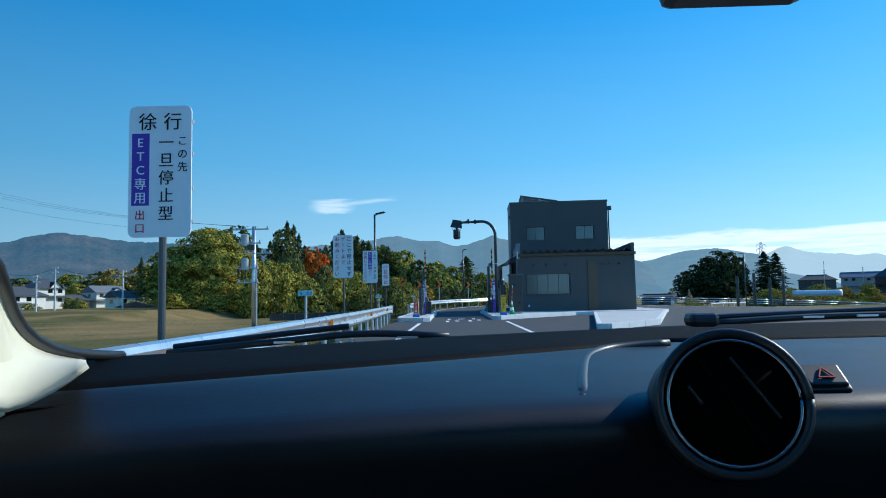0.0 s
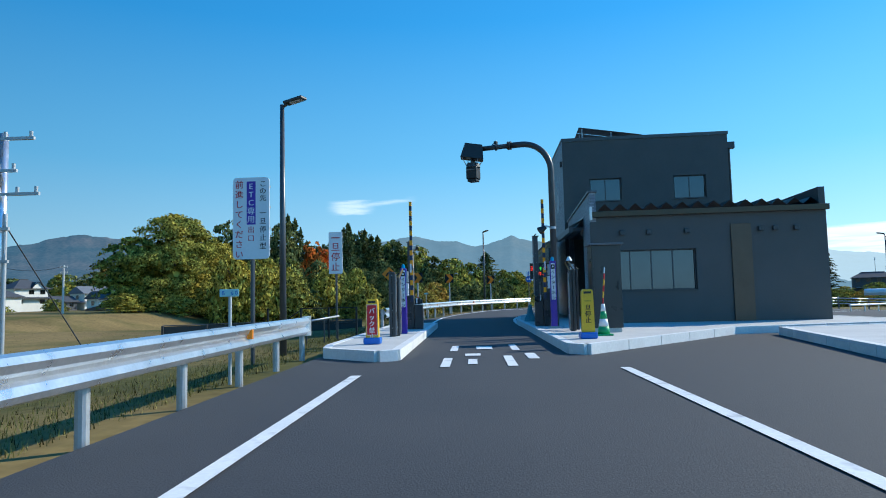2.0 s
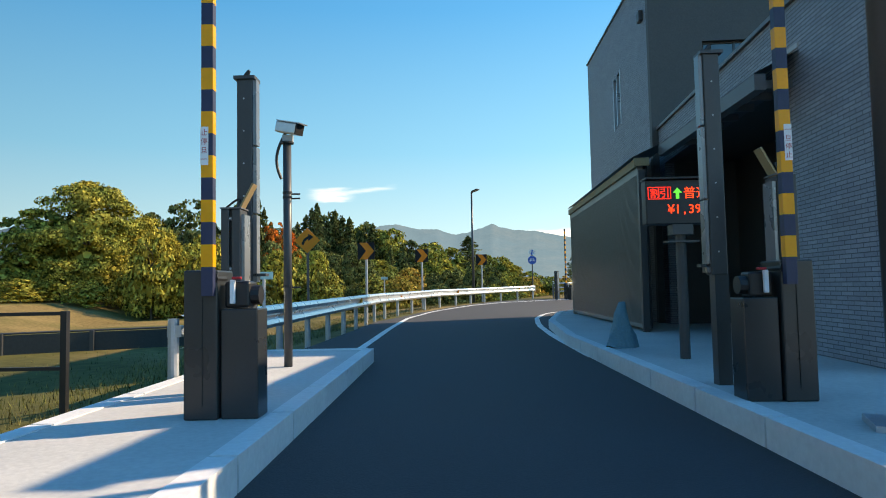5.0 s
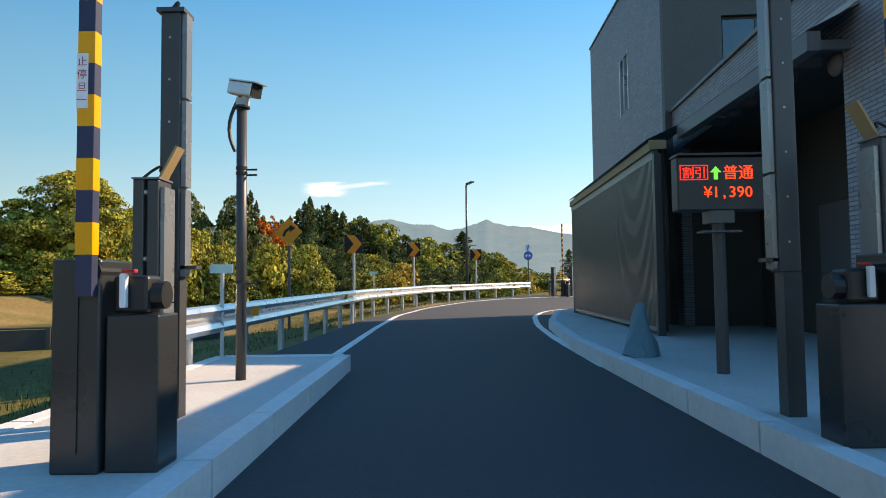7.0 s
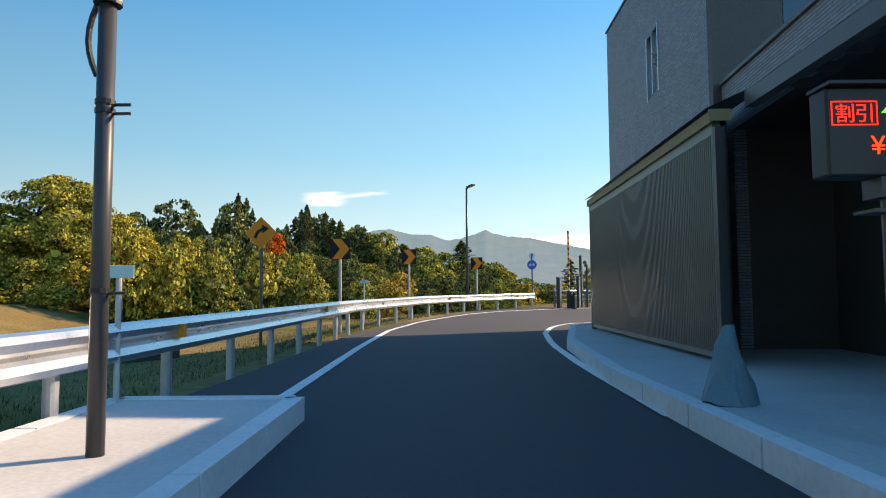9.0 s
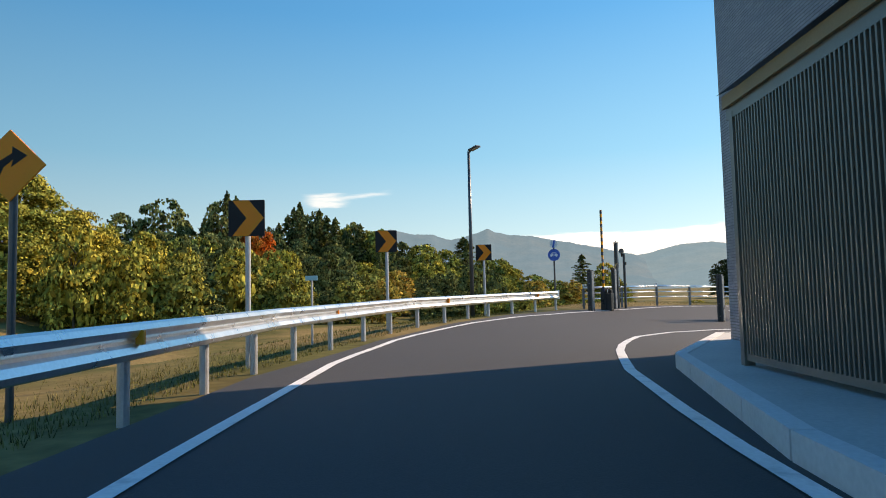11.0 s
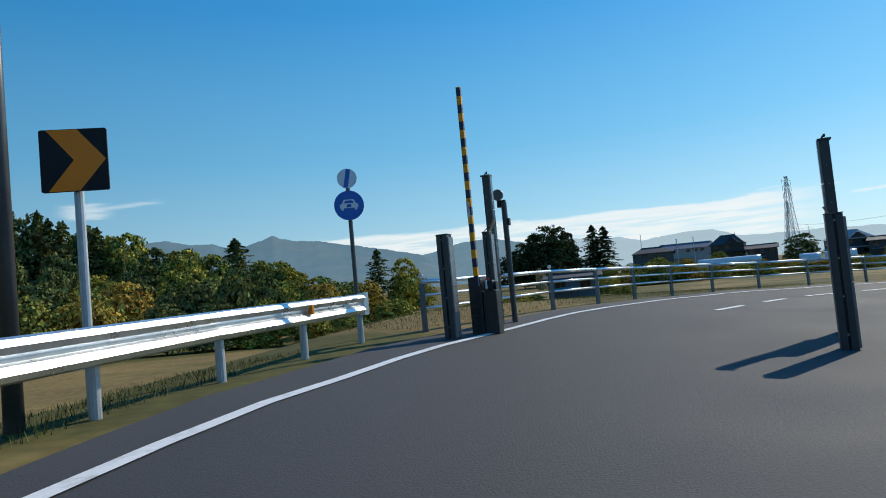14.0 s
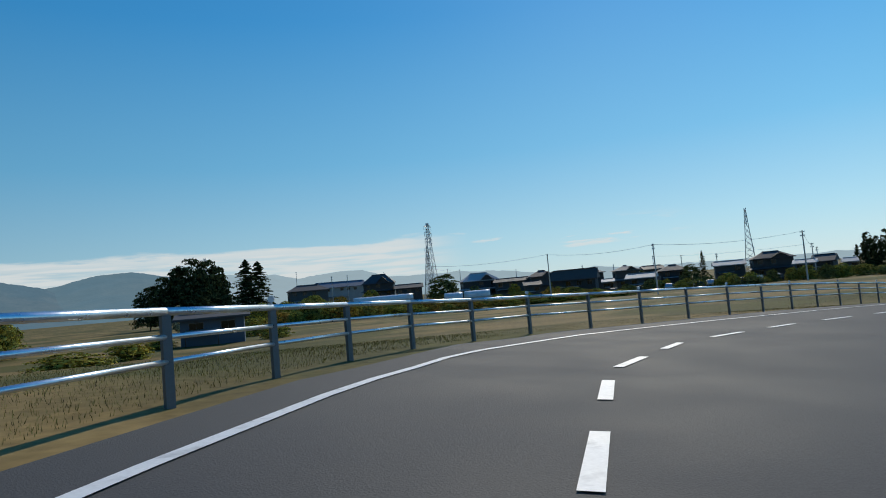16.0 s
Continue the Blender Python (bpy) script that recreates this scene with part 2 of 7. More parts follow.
ROOFM = mat("dark_roof_metal", (0.07, 0.07, 0.072), 0.36, 0.5, var=0.15)
SOFFIT = mat("soffit_beam_tan", (0.36, 0.25, 0.12), 0.6, 0.0, var=0.1)
BRONZE = mat("gutter_bronze", (0.09, 0.066, 0.037), 0.5, 0.3, var=0.12)
SLAT = mat("louvre_aluminium", (0.24, 0.23, 0.2), 0.42, 0.4, var=0.08, scale=3)
COPPER = mat("brown_steel_pilaster", (0.11, 0.075, 0.05), 0.4, 0.4, var=0.2)
FENCEB = mat("dark_fence_board", (0.028, 0.032, 0.03), 0.7, var=0.25, scale=1.5, fine=20)
GREENP = mat("cone_green", (0.01, 0.35, 0.12), 0.45)
TEAL = mat("teal_tarp", (0.05, 0.22, 0.27), 0.55, var=0.2, scale=3)
LEDRED = glow_mat("led_red", (1.0, 0.03, 0.015), 1.3)
LEDAMB = glow_mat("led_amber", (1.0, 0.06, 0.015), 1.3)
LEDGRN = glow_mat("led_green", (0.05, 0.6, 0.07), 1.0)
BEACON = mat("blue_beacon", (0.0, 0.32, 0.55), 0.2, var=0.05)
BARK = mat("bark", (0.09, 0.065, 0.045), 0.9, var=0.3, scale=3, fine=25, bump=0.5)
POLECON = mat("pole_concrete", (0.55, 0.54, 0.52), 0.75, var=0.15, scale=2, fine=20)
WIRE = mat("wire_black", (0.02, 0.02, 0.02), 0.6)
GLASSW = mat("window_glass", (0.12, 0.19, 0.24), 0.05, 0.0, var=0.05, spec=1.0)
GLASSD = mat("dark_window_glass", (0.008, 0.01, 0.009), 0.04, 0.0, var=0.3, scale=0.8, fine=6, spec=0.5)
GLASSM = mat("mirror_window_glass", (0.065, 0.09, 0.105), 0.03, 0.7, var=0.12, scale=0.6, fine=4)
LEAF_YEL = leaf_mat("leaves_yellow_green", (0.35, 0.305, 0.06), (0.24, 0.245, 0.055), (0.44, 0.32, 0.055))
LEAF_GRN = leaf_mat("leaves_green", (0.27, 0.275, 0.058), (0.15, 0.19, 0.05), (0.42, 0.33, 0.058))
LEAF_DRK = leaf_mat("needles_dark", (0.12, 0.144, 0.054), (0.08, 0.112, 0.048), (0.208, 0.192, 0.058))
LEAF_RED = leaf_mat("leaves_red", (0.62, 0.12, 0.025), (0.55, 0.14, 0.03), (0.5, 0.2, 0.035))
LEAF_OLV = leaf_mat("leaves_olive", (0.272, 0.264, 0.064), (0.192, 0.208, 0.056), (0.416, 0.32, 0.064))
# darker copy of the needles: backlit trees' shade is in the colour
LEAF_BACKLIT = leaf_mat("needles_backlit", (0.055, 0.068, 0.03), (0.042, 0.056, 0.026), (0.085, 0.09, 0.034))
LEAF_PALE = leaf_mat("leaves_straw", (0.42, 0.36, 0.22), (0.36, 0.32, 0.2), (0.3, 0.26, 0.14))
LEAF_BRN = leaf_mat("leaves_russet", (0.429, 0.299, 0.065), (0.312, 0.26, 0.058), (0.39, 0.208, 0.052))

# ---- mesh helpers ----


def link(name, bm, material, parent=None, label="", smooth=False):
    me = bpy.data.meshes.new(name)
    bm.normal_update()
    bm.to_mesh(me)
    bm.free()
    if smooth:
        for p in me.polygons:
            p.use_smooth = True
    for m_ in material if isinstance(material, (list, tuple)) else [material]:
        me.materials.append(m_)
    ob = new(name, me)
    if parent:
        ob.parent = parent
    if label:
        tagged(ob, label)
    return ob


def part(name, bm, material, parent, label="", smooth=False):
    return link(name, bm, material, parent, label, smooth)


def thing(name, m, label, category, group="", kind=""):
    ob = new(name)
    ob.matrix_world = m
    ob.empty_display_size = 0.2
    return tagged(ob, label, category, group, kind)


def box(bm, x0, x1, y0, y1, z0, z1, bev=0.0):
    r = bmesh.ops.create_cube(bm, size=1.0, matrix=Matrix.Translation(((x0 + x1) / 2, (y0 + y1) / 2, (z0 + z1) / 2)) @ Matrix.Diagonal((x1 - x0, y1 - y0, z1 - z0, 1)))
    if bev:
        es = list({e for v in r["verts"] for e in v.link_edges})
        bmesh.ops.bevel(bm, geom=es, offset=bev, segments=2, affect="EDGES", profile=0.5)
    return bm


def B(x0, x1, y0, y1, z0, z1, bev=0.0):
    return box(bmesh.new(), x0, x1, y0, y1, z0, z1, bev)


def rod(bm, a, b, r, r2=None, seg=12):
    a, b = Vector(a), Vector(b)
    d = b - a
    m = Matrix.Translation((a + b) / 2) @ d.to_track_quat("Z", "Y").to_matrix().to_4x4()
    bmesh.ops.create_cone(bm, cap_ends=True, segments=seg, radius1=r, radius2=r if r2 is None else r2, depth=d.length, matrix=m)
    return bm


def R(a, b, r, r2=None, seg=12):
    return rod(bmesh.new(), a, b, r, r2, seg)


def tube(bm, pts, r, seg=10):
    """A bent pipe along points."""
    pts = [Vector(p) for p in pts]
    rings = []
    for i, p in enumerate(pts):
        d = (pts[min(i + 1, len(pts) - 1)] - pts[max(i - 1, 0)]).normalized()
        u = d.cross(Vector((0.123, 0.97, 0.21))).normalized()
        w = d.cross(u)
        rings.append([bm.verts.new(p + r * (math.cos(2 * math.pi * k / seg) * u + math.sin(2 * math.pi * k / seg) * w)) for k in range(seg)])
    for a, b in zip(rings, rings[1:]):
        for k in range(seg):
            bm.faces.new((a[k], a[(k + 1) % seg], b[(k + 1) % seg], b[k]))
    bm.faces.new(rings[0][::-1])
    bm.faces.new(rings[-1])
    bmesh.ops.recalc_face_normals(bm, faces=bm.faces[:])
    return bm


def prism(pts, z0, z1, bm=None):
    """A flat outline in x, y raised from z0 to z1."""
    bm = bm or bmesh.new()
    lo = [bm.verts.new((x, y, z0)) for x, y in pts]
    hi = [bm.verts.new((x, y, z1)) for x, y in pts]
    bm.faces.new(lo[::-1])
    bm.faces.new(hi)
    n = len(pts)
    for i in range(n):
        bm.faces.new((lo[i], lo[(i + 1) % n], hi[(i + 1) % n], hi[i]))
    bmesh.ops.recalc_face_normals(bm, faces=bm.faces[:])
    return bm


def plate(pts, y0, y1, bm=None):
    """A flat outline in x, z with thickness from y0 to y1."""
    bm = prism(pts, -y1, -y0, bm)
    bmesh.ops.rotate(bm, verts=bm.verts[:], cent=(0, 0, 0), matrix=Matrix.Rotation(radians(90), 3, "X"))
    return bm


def round_rect(w, h, r, seg=5):
    out_ = []
    for cx, cz, a0 in ((w / 2 - r, h / 2 - r, 0), (-w / 2 + r, h / 2 - r, 90), (-w / 2 + r, -h / 2 + r, 180), (w / 2 - r, -h / 2 + r, 270)):
        for k in range(seg + 1):
            a = radians(a0 + 90 * k / seg)
            out_.append((cx + r * math.cos(a), cz + r * math.sin(a)))
    return out_


def disc_pts(r, n=28, cx=0.0, cz=0.0):
    return [(cx + r * math.cos(2 * math.pi * k / n), cz + r * math.sin(2 * math.pi * k / n)) for k in range(n)]


GLYPHS = {}


def glyph(ch):
    """One character as a flat mesh, its box centred, height of an em about 1."""
    if ch not in GLYPHS:
        c = bpy.data.curves.new("glyph", "FONT")
        c.body = ch
        c.resolution_u = 3
        o = bpy.data.objects.new("glyph", c)
        scene.collection.objects.link(o)
        bpy.context.view_layer.update()
        me = bpy.data.meshes.new_from_object(o.evaluated_get(bpy.context.evaluated_depsgraph_get()))
        v = np.array([x.co[:2] for x in me.vertices]) if len(me.vertices) else np.zeros((1, 2))
        f = [tuple(p.vertices) for p in me.polygons]
        wide = ord(ch) > 0x2E80
        cx, cy = (0.5, 0.38) if wide else ((v[:, 0].min() + v[:, 0].max()) / 2, 0.35)
        GLYPHS[ch] = (v - (cx, cy), f)
        bpy.data.objects.remove(o)
        bpy.data.curves.remove(c)
        bpy.data.meshes.remove(me)
    return GLYPHS[ch]


def letters(bm, text, x, z, size, step, y, vertical=True, sx=1.0, flip=1, bold=0.0):
    """Characters on a plate that faces -y, down a column (or along a row) from the middle of the first one."""
    for i, ch in enumerate(text):
        if ch == " ":
            continue
        v, f = glyph(ch)
        if ch == "ー" and vertical:
            v = np.stack([-v[:, 1], -v[:, 0]], 1)
        cx, cz = (x, z - i * step) if vertical else (x + i * step, z)
        for dx in ((-bold, bold) if bold else (0,)):
            vs = [bm.verts.new((cx + flip * (p[0] * size * sx + dx), y, cz + p[1] * size)) for p in v]
            for q in f:
                try:
                    bm.faces.new([vs[k] for k in q])
                except ValueError:
                    pass
            y -= 0.0004 if bold else 0
    return bm


# ---- the lie of the land ----
WAY = np.array([(0, -80), (0, 55), (0.4, 55.2), (0.75, 58), (1.2, 61), (1.9, 64), (2.9, 67), (4.25, 70), (6, 73), (8, 75.5), (10, 77.2), (13.5, 79.6), (18, 81.9), (23, 83.1), (28.5, 82.7), (35, 81.2), (45, 79.6), (80, 75), (160, 66)], float)


def smooth(t):
    t = np.clip(t, 0, 1)
    return t * t * (3 - 2 * t)


def sunk(x, y):
    """How far the field outside the curve lies below the road."""
    return 2.0 * smooth((-4 - x + 0.55 * np.maximum(0, y - 62)) / 12) * smooth((y - 58) / 20) * smooth((x + 40) / 8) * smooth((150 - y) / 30) * smooth((20 - x) / 8)


def height(x, y):
    """Ground level: flat at the toll lane, the curve beyond banked towards its inside and falling away."""
    x, y = np.atleast_1d(np.asarray(x, float)), np.atleast_1d(np.asarray(y, float))
    best, s = np.full(x.shape, 1e9), np.zeros(x.shape)
    for a, b in zip(WAY, WAY[1:]):
        d = b - a
        n = math.hypot(*d)
        t = np.clip(((x - a[0]) * d[0] + (y - a[1]) * d[1]) / n ** 2, 0, 1)
        q = np.hypot(x - a[0] - t * d[0], y - a[1] - t * d[1])
        side = (-(x - a[0]) * d[1] + (y - a[1]) * d[0]) / n
        s = np.where(q < best, side, s)
        best = np.minimum(best, q)
    w = smooth((y + 0.3 * x - 60) / 14)
    u = np.maximum(0, (x - 10) * 0.75 + (y - 77) * 0.66 - 4)
    return 0.066 * np.clip(s, -9, 7) * w - (np.minimum(0.022 * u + 0.00115 * u * u, 2.2) + np.clip(0.012 * (u - 40), 0, 1.3)) * w - sunk(x, y)


def hz(x, y):
    return float(height(x, y)[0])


def sheet(name, xs, ys, z, material, label, category):
    X, Y = np.meshgrid(xs, ys)
    Z = height(X.ravel(), Y.ravel()).reshape(X.shape) + z(X, Y)
    me = bpy.data.meshes.new(name)
    nx, ny = len(xs), len(ys)
    idx = np.arange(nx * ny).reshape(ny, nx)
    f = np.stack([idx[:-1, :-1], idx[:-1, 1:], idx[1:, 1:], idx[1:, :-1]], -1).reshape(-1, 4)
    me.from_pydata(np.stack([X, Y, Z], -1).reshape(-1, 3).tolist(), [], f.tolist())
    for p in me.polygons:
        p.use_smooth = True
    me.materials.append(material)
    return tagged(new(name, me), label, category, kind="structure")


def ribbon(name, pairs, lift, material, parent=None, nx=10, ny=3):
    """A surface between a left and a right line, laid on the ground."""
    pairs = np.array(pairs, float)
    t = np.arange(len(pairs))
    tt = np.linspace(0, len(pairs) - 1, (len(pairs) - 1) * ny + 1)
    L = np.stack([np.interp(tt, t, pairs[:, 0, k]) for k in (0, 1)], -1)
    Rr = np.stack([np.interp(tt, t, pairs[:, 1, k]) for k in (0, 1)], -1)
    u = np.linspace(0, 1, nx + 1)[None, :, None]
    P = L[:, None] * (1 - u) + Rr[:, None] * u
    Z = height(P[..., 0].ravel(), P[..., 1].ravel()).reshape(P.shape[:2]) + lift
    me = bpy.data.meshes.new(name)
    idx = np.arange(P.shape[0] * P.shape[1]).reshape(P.shape[:2])
    f = np.stack([idx[:-1, :-1], idx[:-1, 1:], idx[1:, 1:], idx[1:, :-1]], -1).reshape(-1, 4)
    me.from_pydata(np.concatenate([P, Z[..., None]], -1).reshape(-1, 3).tolist(), [], f.tolist())
    for p in me.polygons:
        p.use_smooth = True
    me.materials.append(material)
    ob = new(name, me)
    if parent:
        ob.parent = parent
    return ob


def offset_line(pts, d):
    """A line moved d to its right."""
    p = np.array(pts, float)
    g = np.gradient(p, axis=0)
    g /= np.linalg.norm(g, axis=1)[:, None]
    return np.stack([p[:, 0] + g[:, 1] * d, p[:, 1] - g[:, 0] * d], -1)


def dense(pts, step):
    p = np.array(pts, float)
    s = np.r_[0, np.cumsum(np.hypot(*np.diff(p, axis=0).T))]
    t = np.linspace(0, s[-1], max(2, int(round(s[-1] / step)) + 1))
    return np.stack([np.interp(t, s, p[:, 0]), np.interp(t, s, p[:, 1])], -1)

# ---- ground and road ----
gx = np.unique(np.r_[np.linspace(-2600, -150, 14), np.linspace(-150, -10, 20), np.arange(-10, 46, 1.5), np.linspace(46, 180, 22), np.linspace(180, 2600, 14)])
gy = np.unique(np.r_[np.linspace(-400, -40, 8), np.linspace(-40, 40, 20), np.arange(40, 110, 1.5), np.linspace(110, 400, 24), np.linspace(400, 3500, 14)])
sheet("ground", gx, gy, lambda X, Y: -0.06 - 0.25 * smooth((-3.2 - X) / 4) * (Y < 70) + 0.12 * np.sin(X * 0.13) * np.sin(Y * 0.11) * (np.abs(X) > 25), GRASS, "autumn grass and bare earth fields", "ground")

ROAD = [((-2.95, -60), (24, -60)), ((-2.95, 0), (24, 0)), ((-2.95, 33), (24, 33)), ((-2.95, 45), (24, 45)), ((-2.75, 52), (24, 52)), ((-2.6, 58), (24, 57)),
        ((-1.5, 64), (24, 61)), ((0.2, 69), (24, 65)), ((2.6, 74), (24, 68)), ((5, 77.3), (26, 70)), ((9.5, 81.1), (28, 71)), ((15, 84.5), (30, 70)),
        ((21, 87.0), (34, 69)), ((25.5, 87.2), (37, 68.5)), ((31, 86.3), (41, 68)), ((37, 85.1), (46, 67.5)), ((50, 83), (56, 66)), ((75, 80), (78, 64))]
road = tagged(ribbon("road", ROAD, 0.0, ASPHALT, nx=30, ny=4), "dark asphalt toll lane and ramp with white lines", "road", kind="structure")


def line(pts, width, step=1.5):
    p = dense(pts, step)
    a, b = offset_line(p, -width / 2), offset_line(p, width / 2)
    return ribbon("road_line", list(zip(a, b)), 0.012, PAINT, road, nx=1, ny=1)


line([(-1.55, -40), (-1.6, 30)], 0.15)
line([(2.4, -40), (2.4, 30.5)], 0.15)
line([(-1.75, 46), (-1.8, 54), (-1.7, 60), (-1.0, 64.5), (0.7, 69), (2.9, 73), (5.6, 76.5), (10, 80.4), (15, 83.4), (19, 85.2), (23.5, 85.9), (29, 85.2), (35, 83.6), (42, 82.3), (55, 80.3)], 0.15)
line([(1.95, 46), (2.0, 50), (2.2, 54), (2.65, 58), (3.4, 61.4), (4.6, 64.6), (6.3, 67.2), (8.4, 69.4), (10.8, 71.1), (13.5, 72.4)], 0.15)
CENTRE = dense([(13, 79.0), (18, 81.6), (23, 82.7), (28.5, 82.2), (35, 80.6), (45, 79.0), (60, 77)], 1.5)
for a, b in list(zip(CENTRE, CENTRE[1:]))[::2]:
    line([a, b], 0.15)
line([(22, 77.2), (28, 79.0), (35, 77.8), (60, 74)], 0.15)
for (x, y, n_, wd) in ((-0.35, 31, 1.6, 0.16), (0.1, 31.4, 0.9, 0.16), (0.1, 33, 0.5, 0.3), (0.75, 31, 1.9, 0.16), (1.2, 32.2, 1.2, 0.2), (-0.3, 34.2, 1.5, 0.16), (0.35, 34.6, 0.8, 0.35), (1.0, 34.2, 1.6, 0.16)):
    line([(x, y), (x, y + n_)], wd, 0.4)

# ---- toll islands ----


def island(pts, label):
    t = thing("traffic_island", pose(0, 0, 0), label, "traffic island", kind="structure")
    part("top_slab", prism(pts, 0.0, 0.19), CONCRETE, t)
    p = np.array(pts + [pts[0]], float)
    for a, b in zip(p, p[1:]):
        n = max(1, int(math.hypot(*(b - a)) / 1.2))
        d = (b - a) / n
        w = np.array((-d[1], d[0])) / math.hypot(*d) * 0.08
        for k in range(n):
            q0, q1 = a + d * (k + 0.01), a + d * (k + 0.99)
            if n > 40:
                continue
            part("kerb_stone", prism([tuple(q0 - w), tuple(q1 - w), tuple(q1 + w), tuple(q0 + w)], -0.02, 0.2), KERB, t)
    return t


island([(-2.9, 34.2), (-2.75, 33.2), (-1.6, 32.2), (-1.3, 32.4), (-1.35, 46.0), (-2.9, 46.0)], "concrete toll island with pale kerb stones")
island([(2.0, 33.2), (2.25, 32.9), (7.0, 38.2), (12.4, 39.6), (13.2, 41), (13.2, 60), (5.6, 62), (3.4, 58), (2.4, 53), (2.0, 48)], "wide concrete island carrying the toll office")
island([(4.7, 21.5), (5.0, 21.4), (7.5, 24.4), (12.3, 38.6), (8.0, 37.6)], "tapered concrete divider island with white kerbs")

# ---- guard rails ----


def w_rail(pts, levels, label, reflect=4):
    """A galvanised W-beam on posts, facing the road on its right; levels: its upper edge at each point."""
    along = [p[1] for p in pts]

    def rise(p):
        return float(np.interp(p[1], along, levels))
    t = thing("guard_rail", pose(0, 0, 0), label, "guard rail")
    prof = [(0.0, 0.0), (0.05, -0.02), (0.075, -0.07), (0.045, -0.13), (0.01, -0.16), (0.01, -0.19), (0.045, -0.22), (0.075, -0.28), (0.05, -0.33), (0.0, -0.35)]
    runs = dense(pts, 4.0)
    for i in range(len(runs) - 1):
        d = (runs[i + 1] - runs[i]) / np.linalg.norm(runs[i + 1] - runs[i])
        nrm = np.array((d[1], -d[0]))
        bm = bmesh.new()
        rows = []
        for p in (runs[i] - d * 0.05, runs[i + 1] + d * 0.05):
            base = rise(p)
            rows.append([bm.verts.new((p[0] + nrm[0] * (o + 0.002 * (i % 2)), p[1] + nrm[1] * (o + 0.002 * (i % 2)), base + z)) for o, z in prof])
            rows[-1] += [bm.verts.new((p[0] + nrm[0] * (o - 0.006), p[1] + nrm[1] * (o - 0.006), base + z)) for o, z in reversed(prof)]
        n = len(rows[0])
        for k in range(n):
            bm.faces.new((rows[0][k], rows[1][k], rows[1][(k + 1) % n], rows[0][(k + 1) % n]))
        bm.faces.new(rows[0])
        bm.faces.new(rows[1][::-1])
        bmesh.ops.recalc_face_normals(bm, faces=bm.faces[:])
        part("beam", bm, GALV, t)
    posts = dense(pts, 2.0)
    for i, p in enumerate(posts):
        d = posts[min(i + 1, len(posts) - 1)] - posts[max(i - 1, 0)]
        d = d / np.linalg.norm(d)
        nrm = np.array((d[1], -d[0]))
        q = p - nrm * 0.1
        g = hz(*p)
        part("post", R((q[0], q[1], g - 0.35), (q[0], q[1], rise(p) - 0.04), 0.057), GALVPOLE, t)
        bm = bmesh.new()
        box(bm, -0.05, 0.1, -0.04, 0.04, -0.06, 0.06)
        bmesh.ops.transform(bm, verts=bm.verts[:], matrix=Matrix.Translation((q[0], q[1], rise(p) - 0.17)) @ Matrix.Rotation(math.atan2(nrm[1], nrm[0]), 4, "Z"))
        part("bracket", bm, GALVPOLE, t)
        if i % reflect == 2:
            bm = bmesh.new()
            box(bm, 0.02, 0.1, -0.03, 0.03, -0.08, 0.06, 0.01)
            bmesh.ops.transform(bm, verts=bm.verts[:], matrix=Matrix.Translation((p[0], p[1], rise(p) - 0.13)) @ Matrix.Rotation(math.atan2(nrm[1], nrm[0]), 4, "Z"))
            part("reflector", bm, ORANGE, t, "orange reflector")
    e = posts[-1]
    d = (posts[-1] - posts[-2]) / np.linalg.norm(posts[-1] - posts[-2])
    bm = R((e[0], e[1], rise(e) - 0.37), (e[0], e[1], rise(e) + 0.02), 0.09, seg=14)
    part("end_cap", bm, GALV, t, "curled galvanised end piece")
    return t


w_rail([(-2.55, -30), (-2.55, 8), (-2.75, 20), (-3.25, 33.6)], [0.8] * 4, "galvanised steel W-beam guard rail beside the toll lane")
w_rail([(-2.95, 43.2), (-2.85, 48), (-2.77, 55), (-2.7, 60), (-2.2, 63), (-1.1, 67.4), (0.5, 71), (2.0, 74.2), (5.1, 78.5)], [0.84, 0.87, 0.9, 0.91, 0.92, 0.98, 1.0, 1.03, 1.08], "galvanised steel W-beam guard rail round the outside of the curve")

RAILLINE = [(6.5, 79.6), (10.6, 82.4), (15.2, 85.4), (18.5, 87.1), (21.5, 87.9), (25.2, 88.1), (30.7, 87.2), (36.6, 86.0), (42, 85.2), (50.4, 84), (75, 81)]


def pipe_rail(pts, label):
    t = thing("pipe_fence", pose(0, 0, 0), label, "pipe fence")
    posts = dense(pts, 2.6)

    def lift(p):
        return min(0.16, 0.003 * math.hypot(p[0] - pts[0][0], p[1] - pts[0][1]))
    for i, (a, b) in enumerate(zip(posts, posts[1:])):
        for k, (dz, r) in enumerate(((0.93, 0.045), (0.66, 0.03), (0.4, 0.03))):
            part("pipe", R((a[0], a[1], hz(*a) + dz + lift(a)), (b[0], b[1], hz(*b) + dz + lift(b)), r, seg=10), GALV, t, smooth=True)
    for i, p in enumerate(posts):
        g = hz(*p)
        part("post", B(p[0] - 0.05, p[0] + 0.05, p[1] - 0.035, p[1] + 0.035, g - 0.3, g + 0.89 + lift(p)), MIDGREY, t)
        if i % 2 == 0:
            bm = plate(disc_pts(0.05, 16), -0.01, 0.01)
            bmesh.ops.transform(bm, verts=bm.verts[:], matrix=Matrix.Translation((p[0], p[1], g + 1.05 + lift(p))) @ Matrix.Rotation(radians(-40), 4, "Z"))
            part("reflector", bm, SIGNW, t, "round white reflector")
            part("reflector_stem", R((p[0], p[1], g + 0.88 + lift(p)), (p[0], p[1], g + 1.01 + lift(p)), 0.012, seg=6), GALVPOLE, t)
    return t


pipe_rail(RAILLINE, "galvanised three-pipe fence on dark posts beyond the ramp")

